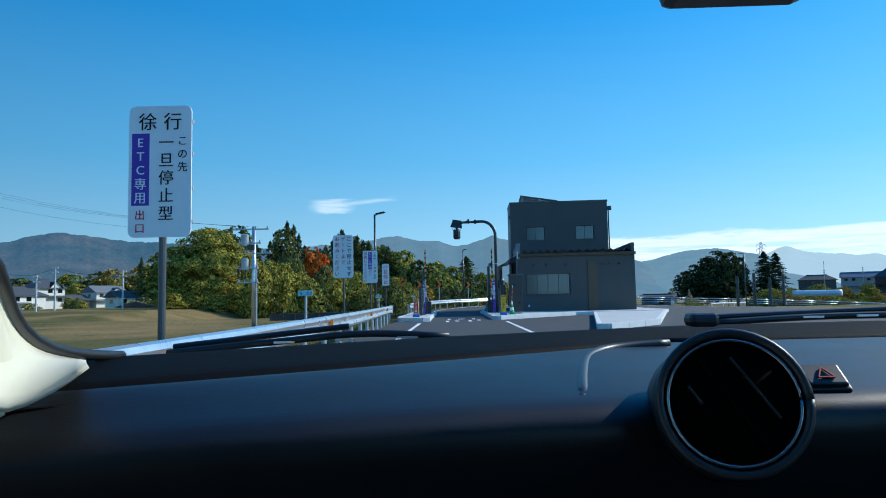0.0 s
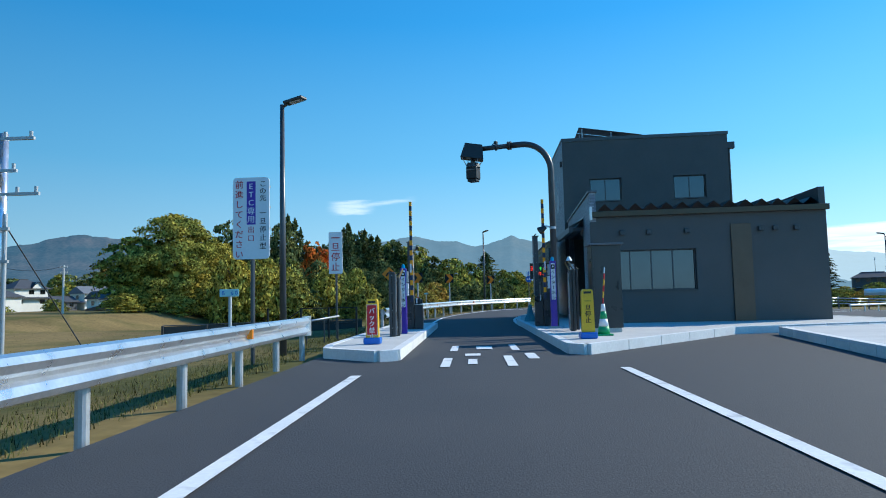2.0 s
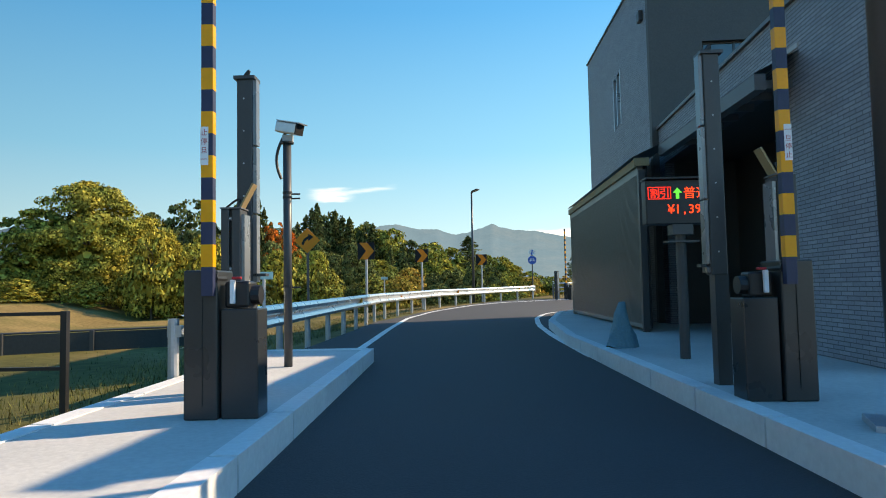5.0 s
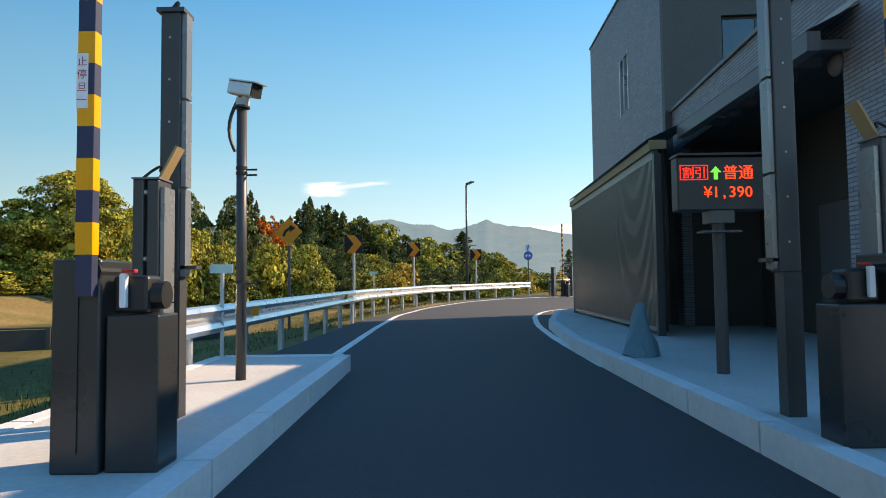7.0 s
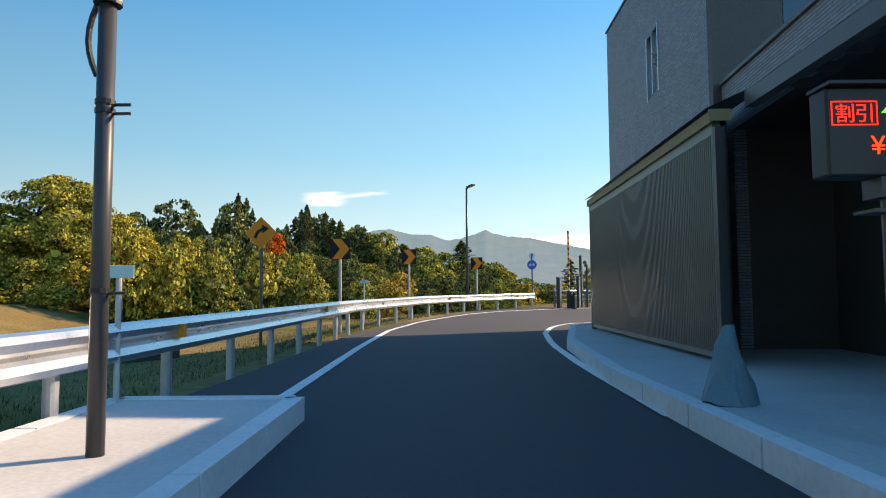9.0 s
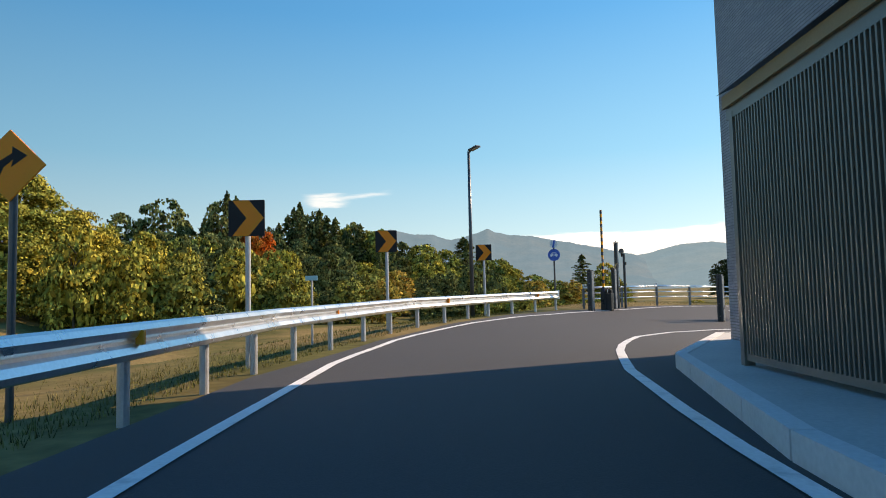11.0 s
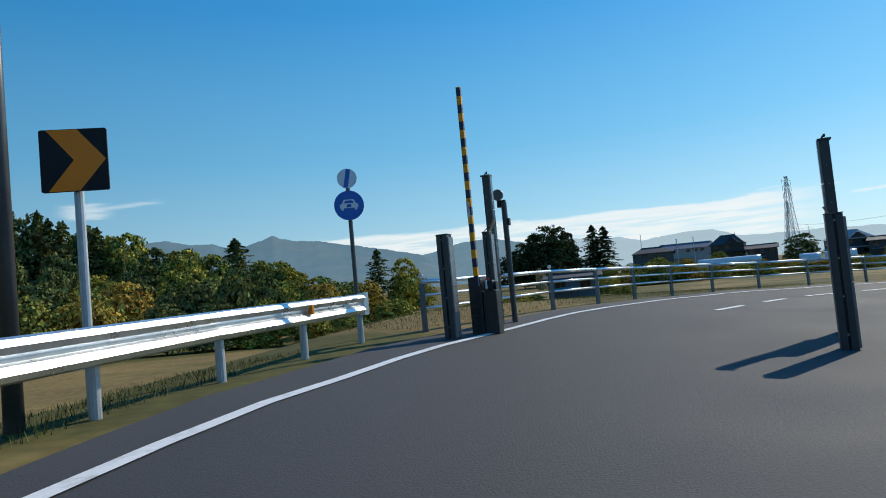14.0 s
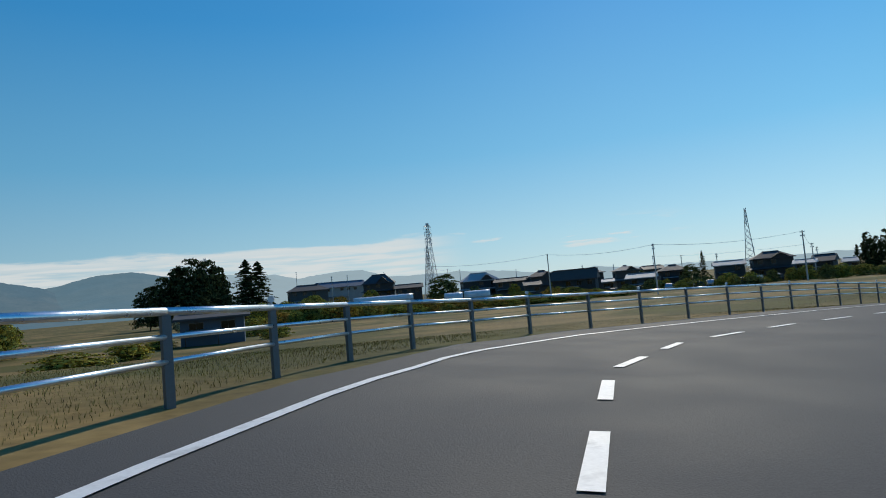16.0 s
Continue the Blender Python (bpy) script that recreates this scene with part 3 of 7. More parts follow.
# ---- signs ----


def sign_board(t, w, h, cz, r=0.08, material=SIGNW):
    bm = plate(round_rect(w, h, r), -0.02, 0.0)
    bmesh.ops.translate(bm, verts=bm.verts[:], vec=(0, 0, cz))
    ob = part("board", bm, material, t)
    for z in (cz - h * 0.38, cz - h * 0.13, cz + h * 0.13, cz + h * 0.38):
        part("back_rib", B(-w / 2 - 0.012, w / 2 + 0.012, 0.004, 0.03, z - 0.02, z + 0.02), SIGNBACK, t)
    return ob


def tall_sign(x, y, w, h, z0, columns, label, tilt=0.0, pole_r=0.045, pole=DARKPOLE):
    t = thing("road_sign", pose(x, y, 0, 0, 0, tilt), label, "road sign")
    cz = z0 + h / 2
    board = sign_board(t, w, h, cz, r=0.08 if w > 0.5 else 0.025)
    part("pole", R((0, 0.08, -0.3), (0, 0.08, z0 + h * 0.9), pole_r), pole, t)
    for material, panel, items in columns:
        for text, cx, ztop, size, step, vert in items:
            for k, ch in enumerate(text):
                bm = bmesh.new()
                letters(bm, ch, cx + (0 if vert else step * k), ztop - (step * k if vert else 0), size, step, -0.026, vert, bold=size * 0.012)
                part("character", bm, material, board)
        if panel:
            px0, px1, pz0, pz1 = panel
            part("panel", B(px0, px1, -0.0235, -0.0205, pz0, pz1), PURPLE, board, "purple panel")
    return t


def warn_text(text, cx, top, size, step):
    return (text, cx, top, size, step, True)


def two_row_sign(x, y, w, h, z0, label):
    T_ = z0 + h
    return tall_sign(x, y, w, h, z0, [
        (INK, None, [("徐行", -0.2 * w, T_ - 0.12 * h, 0.2 * w * 1.5, 0.4 * w, False), warn_text("一旦停止型", 0.1 * w, T_ - 0.28 * h, 0.25 * w, 0.135 * h), warn_text("この先", 0.36 * w, T_ - 0.27 * h, 0.17 * w, 0.1 * h)]),
        (SIGNW, (-0.45 * w, -0.17 * w, T_ - 0.76 * h, T_ - 0.21 * h), [warn_text("ETC専用", -0.31 * w, T_ - 0.28 * h, 0.2 * w, 0.105 * h)]),
        (RED, None, [warn_text("出口", -0.31 * w, T_ - 0.83 * h, 0.17 * w, 0.1 * h)])], label)


two_row_sign(-3.56, 7.85, 0.77, 1.62, 1.92, "white sign board with black and purple lettering on a dark pole")
W2, H2, Z2 = 0.76, 1.63, 1.97
T2 = Z2 + H2
tall_sign(-4.2, 24.8, W2, H2, Z2, [
    (INK, None, [warn_text("ここで停止せず", 0.3 * W2, T2 - 0.09 * H2, 0.19, 0.136 * H2)]),
    (RED, None, [warn_text("ゲートまで", 0.0, T2 - 0.09 * H2, 0.19, 0.136 * H2), warn_text("お進みください", -0.3 * W2, T2 - 0.09 * H2, 0.19, 0.136 * H2)])], "white sign board with black and red lettering on a pole")
T2 = 1.98 + 1.64
tall_sign(-4.25, 33.2, 0.74, 1.64, 1.98, [
    (INK, None, [warn_text("この先", 0.24, T2 - 0.13, 0.14, 0.145), warn_text("一旦停止型", 0.24, T2 - 0.72, 0.14, 0.165)]),
    (SIGNW, (-0.09, 0.09, T2 - 0.95, T2 - 0.08), [warn_text("ETC専用", 0.0, T2 - 0.18, 0.16, 0.165)]),
    (RED, None, [warn_text("出口", 0.0, T2 - 1.05, 0.14, 0.17), warn_text("前進してください", -0.24, T2 - 0.14, 0.17, 0.2)])], "white sign board with purple panel on a dark pole")
T2 = 2.02 + 1.38
s4 = tall_sign(-4.36, 41.75, 0.45, 1.38, 2.02, [
    (RED, None, [warn_text("旦停止", 0.0, T2 - 0.49, 0.3, 0.33)]), (INK, None, [])], "narrow white stop sign with red lettering on a dark post", pole_r=0.035)
part("stroke", B(-0.14, 0.14, -0.026, -0.0205, T2 - 0.21, T2 - 0.175), RED, s4)


def km_post(x, y, z, text, label):
    t = thing("distance_marker", pose(x, y, 0), label, "road sign")
    b = part("board", B(-0.145, 0.145, -0.012, 0.0, z - 0.055, z + 0.055, 0.004), GREENSIGN, t)
    bm = letters(bmesh.new(), text, -0.085, z, 0.085, 0.065, -0.014, False)
    part("lettering", bm, BLUE, b)
    part("post", R((0, 0.03, -0.3), (0, 0.03, z + 0.05), 0.025), LIGHTGREY, t)


km_post(-3.45, 29.9, 1.26, "B 60", "small pale green distance marker on a white post")
km_post(-2.95, 12.95, 1.27, "B 80", "small pale green distance marker on a white post")
km_post(-2.85, 45.8, 1.3, "", "small pale green distance marker on a white post")
km_post(-3.0, 64.0, 1.52, "", "small pale marker board on a white post")


def chevron_sign(x, y, zc, yaw, label):
    t = thing("chevron_sign", pose(x, y, 0, 0, 0, yaw), label, "chevron sign", "curve markers")
    b = part("board", plate(round_rect(0.61, 0.61, 0.02), -0.02, 0.0), INK, t)
    b.location = (0, 0, zc)
    part("arrow", plate([(-0.24, 0.3), (0.04, 0.3), (0.29, 0), (0.04, -0.3), (-0.24, -0.3), (0.0, 0)], -0.0235, -0.0205), CHEVY, b, "amber reflective arrow")
    part("pole", R((0, 0.06, -0.3), (0, 0.06, zc + 0.25), 0.045), GALVPOLE, t)


for (cx, cy, cz, yaw) in ((-3.19, 59.73, 2.44, 0), (-1.55, 67.23, 2.6, -4), (1.57, 74.06, 2.63, -8)):
    chevron_sign(cx, cy, cz, yaw, "black and amber chevron board on a galvanised pole")

t = thing("warning_sign", pose(-4.37, 55.52, 0), "amber diamond curve warning sign on a dark pole", "road sign")
bm = plate([(0.38, 0), (0, 0.38), (-0.38, 0), (0, -0.38)], -0.02, 0)
b = part("board", bm, CHEVY, t)
b.location = (0, 0, 2.54)
part("arrow", plate([(-0.17, -0.1), (-0.11, -0.14), (-0.06, -0.02), (0.04, 0.06), (0.02, -0.02), (0.19, 0.1), (0.03, 0.2), (0.03, 0.13), (-0.1, 0.05)], -0.024, -0.0205), INK, b, "black curved arrow")
part("pole", R((0, 0.06, -0.3), (0, 0.06, 2.75), 0.04), DARKPOLE, t)

t = thing("round_sign", pose(5.11, 79.15, 0, 0, 0, -12), "two round road signs on one dark pole", "road sign")
b = part("lower_disc", plate(disc_pts(0.28), -0.02, 0), BLUE, t, "blue disc with a white car")
b.location = (0, 0, 2.75)
car_pts = [(-0.17, -0.05), (-0.17, 0.02), (-0.13, 0.035), (-0.09, 0.11), (0.09, 0.11), (0.13, 0.035), (0.17, 0.02), (0.17, -0.05), (0.15, -0.05), (0.15, -0.09), (0.1, -0.09), (0.1, -0.05), (-0.1, -0.05), (-0.1, -0.09), (-0.15, -0.09), (-0.15, -0.05)]
part("car_shape", plate(car_pts, -0.0235, -0.0205), SIGNW, b)
part("car_window", plate([(-0.09, 0.04), (-0.065, 0.09), (0.065, 0.09), (0.09, 0.04)], -0.026, -0.024), BLUE, b)
part("car_grille", plate([(-0.04, -0.035), (-0.04, 0.02), (0.04, 0.02), (0.04, -0.035)], -0.026, -0.024), BLUE, b)
b = part("upper_disc", plate(disc_pts(0.185), -0.02, 0), SIGNW, t, "white disc with a blue slash")
b.location = (0, 0, 3.26)
part("slash", plate([(-0.075, -0.165), (0.005, -0.18), (0.075, 0.165), (-0.005, 0.18)], -0.0235, -0.0205), BLUE, b)
part("pole", R((0, 0.05, -0.3), (0, 0.05, 3.4), 0.04), DARKPOLE, t)

# ---- lamp posts ----


def lamp_post(x, y, top, yaw, label):
    t = thing("street_lamp", pose(x, y, hz(x, y), 0, 0, yaw), label, "street lamp", "lamps by the road")
    g = top - hz(x, y)
    part("pole", R((0, 0, -0.3), (0, 0, g), 0.085, 0.05, 14), DARKPOLE, t, smooth=True)
    part("base_collar", R((0, 0, 0.55), (0, 0, 0.63), 0.1), DARKPOLE, t)
    part("arm", R((0, 0, g - 0.06), (0.18, 0, g + 0.02), 0.035), DARKPOLE, t)
    bm = B(0.1, 0.62, -0.12, 0.12, -0.03, 0.04, 0.02)
    bmesh.ops.transform(bm, verts=bm.verts[:], matrix=Matrix.Translation((0, 0, g)) @ Matrix.Rotation(radians(-8), 4, "Y"))
    h_ = part("lamp_head", bm, DARKGREY, t)
    bm = B(0.25, 0.56, -0.08, 0.08, -0.045, -0.031)
    bmesh.ops.transform(bm, verts=bm.verts[:], matrix=Matrix.Translation((0, 0, g)) @ Matrix.Rotation(radians(-8), 4, "Y"))
    part("lens", bm, LIGHTGREY, h_, "pale lamp lens")


lamp_post(-4.25, 35.35, 5.76, -20, "dark tapered street lamp with a flat head")
lamp_post(1.07, 73.6, 6.5, -55, "dark tapered street lamp with a flat head")
lamp_post(31.4, 71.2, 5.3, 180, "dark tapered street lamp with a flat head")

# ---- toll office ----
office = thing("toll_office", pose(4.1, 42.3, 0, 0, 0, -3.6) @ pose(-4.1, -42.3, 0), "dark grey two-storey toll office with a low front wing", "building")
GAP = 0.004
X0, X1, Y0, Y1, ZT = 3.96, 11.45, 51.05, 60.35, 8.38


def wall_with_holes(name, a, b, axis, at, thick, z0, z1, holes, material, parent):
    """A wall from a to b along x or y, at the given outer face, with openings (a0, a1, z0, z1) cut through it."""
    us = sorted({a, b, *[h[0] for h in holes], *[h[1] for h in holes]})
    zs = sorted({z0, z1, *[h[2] for h in holes], *[h[3] for h in holes]})
    bm = bmesh.new()
    for u0, u1 in zip(us, us[1:]):
        for w0, w1 in zip(zs, zs[1:]):
            if any(h[0] <= u0 and u1 <= h[1] and h[2] <= w0 and w1 <= h[3] for h in holes):
                continue
            lo, hi = min(at, at + thick), max(at, at + thick)
            if axis == "x":
                box(bm, u0, u1, lo, hi, w0, w1)
            else:
                box(bm, lo, hi, u0, u1, w0, w1)
    bmesh.ops.remove_doubles(bm, verts=bm.verts[:], dist=1e-4)
    return part(name, bm, material, parent)


def window_x(parent, x0, x1, y, z0, z1, panes=2, deep=0.12, frame_m=DARKGREY, glass=GLASSW):
    """A window in a wall that faces -y."""
    t_ = 0.045
    w = part("window", B(x0, x1, y + deep - 0.01, y + deep + 0.03, z0, z0 + t_), frame_m, parent)
    for (a, b, c, d) in ((x0, x1, z1 - t_, z1), (x0, x0 + t_, z0 + t_, z1 - t_), (x1 - t_, x1, z0 + t_, z1 - t_)):
        part("frame", B(a, b, y + deep - 0.01, y + deep + 0.03, c, d), frame_m, w)
    for k in range(panes):
        a, b = x0 + t_ + (x1 - x0 - 2 * t_) * k / panes, x0 + t_ + (x1 - x0 - 2 * t_) * (k + 1) / panes
        part("pane", B(a + 0.02, b - 0.02, y + deep + 0.005, y + deep + 0.015, z0 + t_, z1 - t_), glass, w, "glass pane reflecting the sky")
        if k:
            part("mullion", B(a - 0.02, a + 0.02, y + deep - 0.012, y + deep + 0.028, z0 + t_, z1 - t_), frame_m, w)
    part("sill", B(x0 - 0.03, x1 + 0.03, y - 0.04, y + deep, z0 - 0.035, z0), frame_m, w)


# upper storey block
FW = [(5.15, 6.62, 5.5, 6.56), (8.96, 10.41, 5.5, 6.56)]
wall_with_holes("front_wall", X0, X1, "x", Y0, 0.2, 0.19, ZT, FW, SIDING, office)
for (a, b, c, d) in FW:
    window_x(office, a, b, Y0, c, d, glass=GLASSM)
side_wall = wall_with_holes("side_wall", Y0 + 0.2, Y1, "y", X0, 0.2, 0.19, ZT, [(54.4, 55.4, 5.6, 7.05)], BRICKM, office)
w = part("window", B(X0 + 0.1, X0 + 0.12, 54.4, 55.4, 5.6, 7.05), GLASSW, office, "narrow window pane")
for (a, b, c, d) in ((54.37, 54.43, 5.55, 7.1), (55.37, 55.43, 5.55, 7.1), (54.88, 54.93, 5.6, 7.05)):
    part("frame", B(X0 - 0.02, X0 + 0.09, a, b, c, d), SILVER, w)
part("back_wall", B(X0 + 0.2, X1, Y1 - 0.2, Y1, 0.19, ZT), BRICKM, office)
part("far_wall", B(X1 - 0.2, X1, Y0 + 0.2, Y1 - 0.2, 0.19, ZT), SIDING, office)
part("roof", B(X0 + 0.2, X1 - 0.2, Y0 + 0.2, Y1 - 0.2, ZT - 0.35, ZT - 0.2), ROOFM, office)
# the lane-side parapet rises towards the back


def sloped(x0, x1, y0, y1, z0, t0, t1):
    bm = bmesh.new()
    vs = [bm.verts.new((x, y, z)) for x in (x0, x1) for (y, z) in ((y0, z0), (y1, z0 if z0 else t1 - 0.05), (y1, t1), (y0, t0))]
    a, b = vs[:4], vs[4:]
    for f in (a, b[::-1], (a[0], b[0], b[1], a[1]), (a[1], b[1], b[2], a[2]), (a[2], b[2], b[3], a[3]), (a[3], b[3], b[0], a[0])):
        bm.faces.new(f)
    bmesh.ops.recalc_face_normals(bm, faces=bm.faces[:])
    return bm


ZB = 9.22
part("parapet", sloped(X0, X0 + 0.2, Y0, Y1, ZT, ZT + 0.1, ZB), BRICKM, office)
part("parapet", sloped(X1 - 0.2, X1, Y0, Y1, ZT, ZT + 0.1, ZB), SIDING, office)
part("parapet", B(X0 + 0.2, X1 - 0.2, Y1 - 0.2, Y1, ZT, ZB), BRICKM, office)
part("coping", B(X0 - 0.04, X1 + 0.04, Y0 - 0.04, Y0 - 0.002, ZT + 0.0, ZT + 0.15), ROOFM, office)
for (a, b) in ((X0 - 0.04, X0 + 0.24), (X1 - 0.24, X1 + 0.04)):
    bm = bmesh.new()
    rows = [[bm.verts.new((x, y, z)) for x in (a, b) for z in (zz, zz + 0.05)] for y, zz in ((Y0, ZT + 0.104), (Y1 + 0.04, ZB + 0.006))]
    for f in ((0, 1, 3, 2),):
        bm.faces.new([rows[0][k] for k in f])
        bm.faces.new([rows[1][k] for k in reversed(f)])
        for p, q in zip(f, f[1:] + f[:1]):
            bm.faces.new((rows[0][p], rows[0][q], rows[1][q], rows[1][p]))
    bmesh.ops.recalc_face_normals(bm, faces=bm.faces[:])
    part("coping", bm, ROOFM, office)
part("rain_hopper", B(X1 + 0.005, X1 + 0.35, Y0 + 0.1, Y0 + 0.4, 7.75, 8.05, 0.01), DARKGREY, office)
part("downpipe", R((X1 + 0.12, Y0 + 0.25, 4.3), (X1 + 0.12, Y0 + 0.25, 7.75), 0.05), DARKGREY, office)
part("vent_hood", B(X0 - 0.1, X0 - 0.002, 51.5, 51.75, 7.3, 7.55, 0.02), DARKGREY, office)
# front wing
AX0, AX1, AY0 = 4.1, 11.55, 42.3
WIN = [(4.62, 7.46, 1.24, 2.58)]
wall_with_holes("wing_front_wall", AX0, AX1, "x", AY0, 0.2, 0.19, 3.55, WIN, SIDING, office)
window_x(office, 4.62, 7.46, AY0, 1.24, 2.58, panes=4, glass=GLASSM)
wall_with_holes("wing_lane_wall", AY0 + 0.2, Y0 - GAP, "y", AX0, 0.2, 0.19, 4.55, [(44.6, 50.6, 0.19, 3.7)], BRICKM, office)
part("porch_back", B(5.6, 5.8, 44.6, 50.6, 0.19, 3.7), SIDING, office)
part("porch_side", B(AX0 + 0.2, 5.6, 44.4, 44.6, 0.19, 3.7), SIDING, office)
part("porch_side", B(AX0 + 0.2, 5.6, 50.6, 50.8, 0.19, 3.7), SIDING, office)
part("porch_ceiling", B(AX0 + 0.2, 5.8, 44.4, 50.8, 3.7, 3.8), SIDING, office)
part("porch_door", B(5.52, 5.59, 47.2, 48.15, 0.2, 2.25, 0.01), MIDGREY, office)
part("porch_door", B(5.52, 5.59, 45.0, 45.95, 0.2, 2.25, 0.01), MIDGREY, office)
part("lane_coping", B(AX0 - 0.05, AX0 + 0.25, AY0 - 0.05, Y0 - GAP, 4.55, 4.61), MIDGREY, office)
part("fin_end", B(AX0, AX0 + 0.2, AY0, AY0 + 0.2, 3.55, 4.55), BRICKM, office)
part("right_parapet", B(AX1 - 0.2, AX1, AY0, Y0 - GAP, 3.55, 4.45), SIDING, office)
part("right_wall", B(AX1 - 0.2, AX1, AY0 + 0.2, Y0 - GAP, 0.19, 3.55), SIDING, office)
# folded-plate metal roof with its zigzag edge
bm = bmesh.new()
n = 14
xs_ = [AX0 + 0.22 + (AX1 - AX0 - 0.45) * k / (2 * n) for k in range(2 * n + 1)]
lo_, hi_ = [], []
for k, x in enumerate(xs_):
    z = 3.9 + (0.22 if k % 2 else 0.0)
    lo_.append(bm.verts.new((x, AY0 - 0.12, z)))
    hi_.append(bm.verts.new((x, Y0 - 0.01, z + 0.12)))
for k in range(2 * n):
    bm.faces.new((lo_[k], lo_[k + 1], hi_[k + 1], hi_[k]))
bmesh.ops.solidify(bm, geom=bm.faces[:], thickness=0.015)
part("folded_roof", bm, ROOFM, office)
part("gutter", B(AX0 + 0.05, AX1 + 0.06, AY0 - 0.16, AY0 - 0.002, 3.7, 3.88, 0.01), BRONZE, office, "bronze gutter")
part("gutter_end", B(AX0 - 0.02, AX0 + 0.05, AY0 - 0.2, AY0 - 0.005, 3.6, 4.05, 0.01), SILVER, office)
part("fascia_wall", B(AX0 + 0.2, AX1 - 0.2, AY0, AY0 + 0.2, 3.55, 3.9), SIDING, office)
part("pilaster", B(8.57, 9.2, AY0 - 0.06, AY0 - 0.003, 0.19, 3.34), COPPER, office, "brown steel pilaster")
for x in (5.12, 5.98, 7.19, 9.5, 9.95, 10.6):
    part("vent_hood", B(x - 0.08, x + 0.08, AY0 - 0.12, AY0 - 0.002, 3.08, 3.24, 0.02), DARKGREY, office)
bm = bmesh.new()
bmesh.ops.create_uvsphere(bm, u_segments=16, v_segments=10, radius=0.13)
for v in bm.verts:
    v.co.x = min(v.co.x, 0.0) * 0.7
bmesh.ops.translate(bm, verts=bm.verts[:], vec=(AX0 - 0.002, 44.7, 3.42))
part("vent_hood", bm, MIDGREY, office, "small domed vent hood", smooth=True)
part("socket_box", B(4.72, 4.85, AY0 - 0.05, AY0 - 0.002, 0.45, 0.6, 0.01), SIGNW, office)
# solar rack on the upper roof
for i in range(4):
    bm = bmesh.new()
    y0, y1 = 51.35 + 1.15 * i, 52.45 + 1.15 * i
    vs = [bm.verts.new(p) for p in ((4.8, y0, 9.12), (7.7, y0, 8.64), (7.7, y1, 8.64), (4.8, y1, 9.12))]
    bm.faces.new(vs)
    bmesh.ops.solidify(bm, geom=bm.faces[:], thickness=0.05)
    part("solar_panel", bm, ROOFM, office, "tilted dark solar panel")
    for x, z in ((4.95, 9.06), (6.3, 8.84), (7.55, 8.63)):
        part("rack_leg", R((x, y0 + 0.1, 8.2), (x, y0 + 0.1, z), 0.03, seg=8), GALVPOLE, office)
# lean-to canopy and louvre screen, squarer to the lane than the office
LANE = office.matrix_world.inverted() @ pose(3.29, 48.35, 0, 0, 0, -1.4)


def by_lane(ob):
    ob.matrix_basis = LANE
    return ob


def roof_sheet(x0, z0, x1, z1, y0, y1, thick):
    bm = bmesh.new()
    bm.faces.new([bm.verts.new(p) for p in ((x0, y0, z0), (x1, y0, z1), (x1, y1, z1), (x0, y1, z0))])
    bmesh.ops.solidify(bm, geom=bm.faces[:], thickness=thick)
    return bm


canopy = by_lane(part("canopy", roof_sheet(0.0, 3.42, 1.12, 3.93, 0.0, 8.3, 0.025), ROOFM, office))
part("front_sheet", roof_sheet(0.5, 3.64, 1.06, 3.92, -4.1, -0.004, 0.035), ROOFM, canopy)
part("fascia_board", B(0.06, 0.1, 0.0, 8.28, 3.25, 3.4), SOFFIT, canopy, "tan fascia board under the eaves")
part("verge_beam", B(0.48, 0.62, -4.1, -0.01, 3.42, 3.62), MIDGREY, canopy)
part("flashing", B(1.02, 1.1, -4.1, 2.4, 3.94, 4.0), LIGHTGREY, canopy, "pale metal flashing")
part("eaves_end", B(0.02, 0.3, -0.03, -0.006, 3.25, 3.4), SOFFIT, canopy)
for q in range(7):
    part("rafter", B(0.5, 1.04, -3.9 + 0.55 * q, -3.84 + 0.55 * q, 3.5, 3.6), MIDGREY, canopy)
screen = by_lane(part("louvre_frame", B(0.13, 0.19, 0.1, 8.1, 0.25, 0.33), SLAT, office))
part("top_channel", B(0.105, 0.21, 0.1, 8.28, 3.11, 3.3), SLAT, screen)
part("end_post", B(0.1, 0.22, 0.0, 0.1, 0.19, 3.185), DARKGREY, screen)
part("end_post", B(0.1, 0.22, 8.1, 8.2, 0.19, 3.185), SLAT, screen)
slat_me = None
for q in range(112):
    if slat_me is None:
        ob = part("slat", B(-0.055, 0.025, -0.012, 0.012, 0.33, 3.11), SLAT, screen)
        slat_me = ob.data
    else:
        ob = new("slat", slat_me)
        ob.parent = screen
    ob.location = (0.16, 0.14 + q * 0.071, 0)
# black sheet added behind the slats to darken their gaps
part("gap_blackout", B(0.26, 0.29, 0.1, 8.2, 0.25, 3.4), BLACK, screen)
part("notice_plate", B(X0 - 0.03, X0 - 0.008, 58.8, 59.25, 1.9, 2.24), SIGNW, office, "small white notice plate")

# ---- toll lane equipment ----


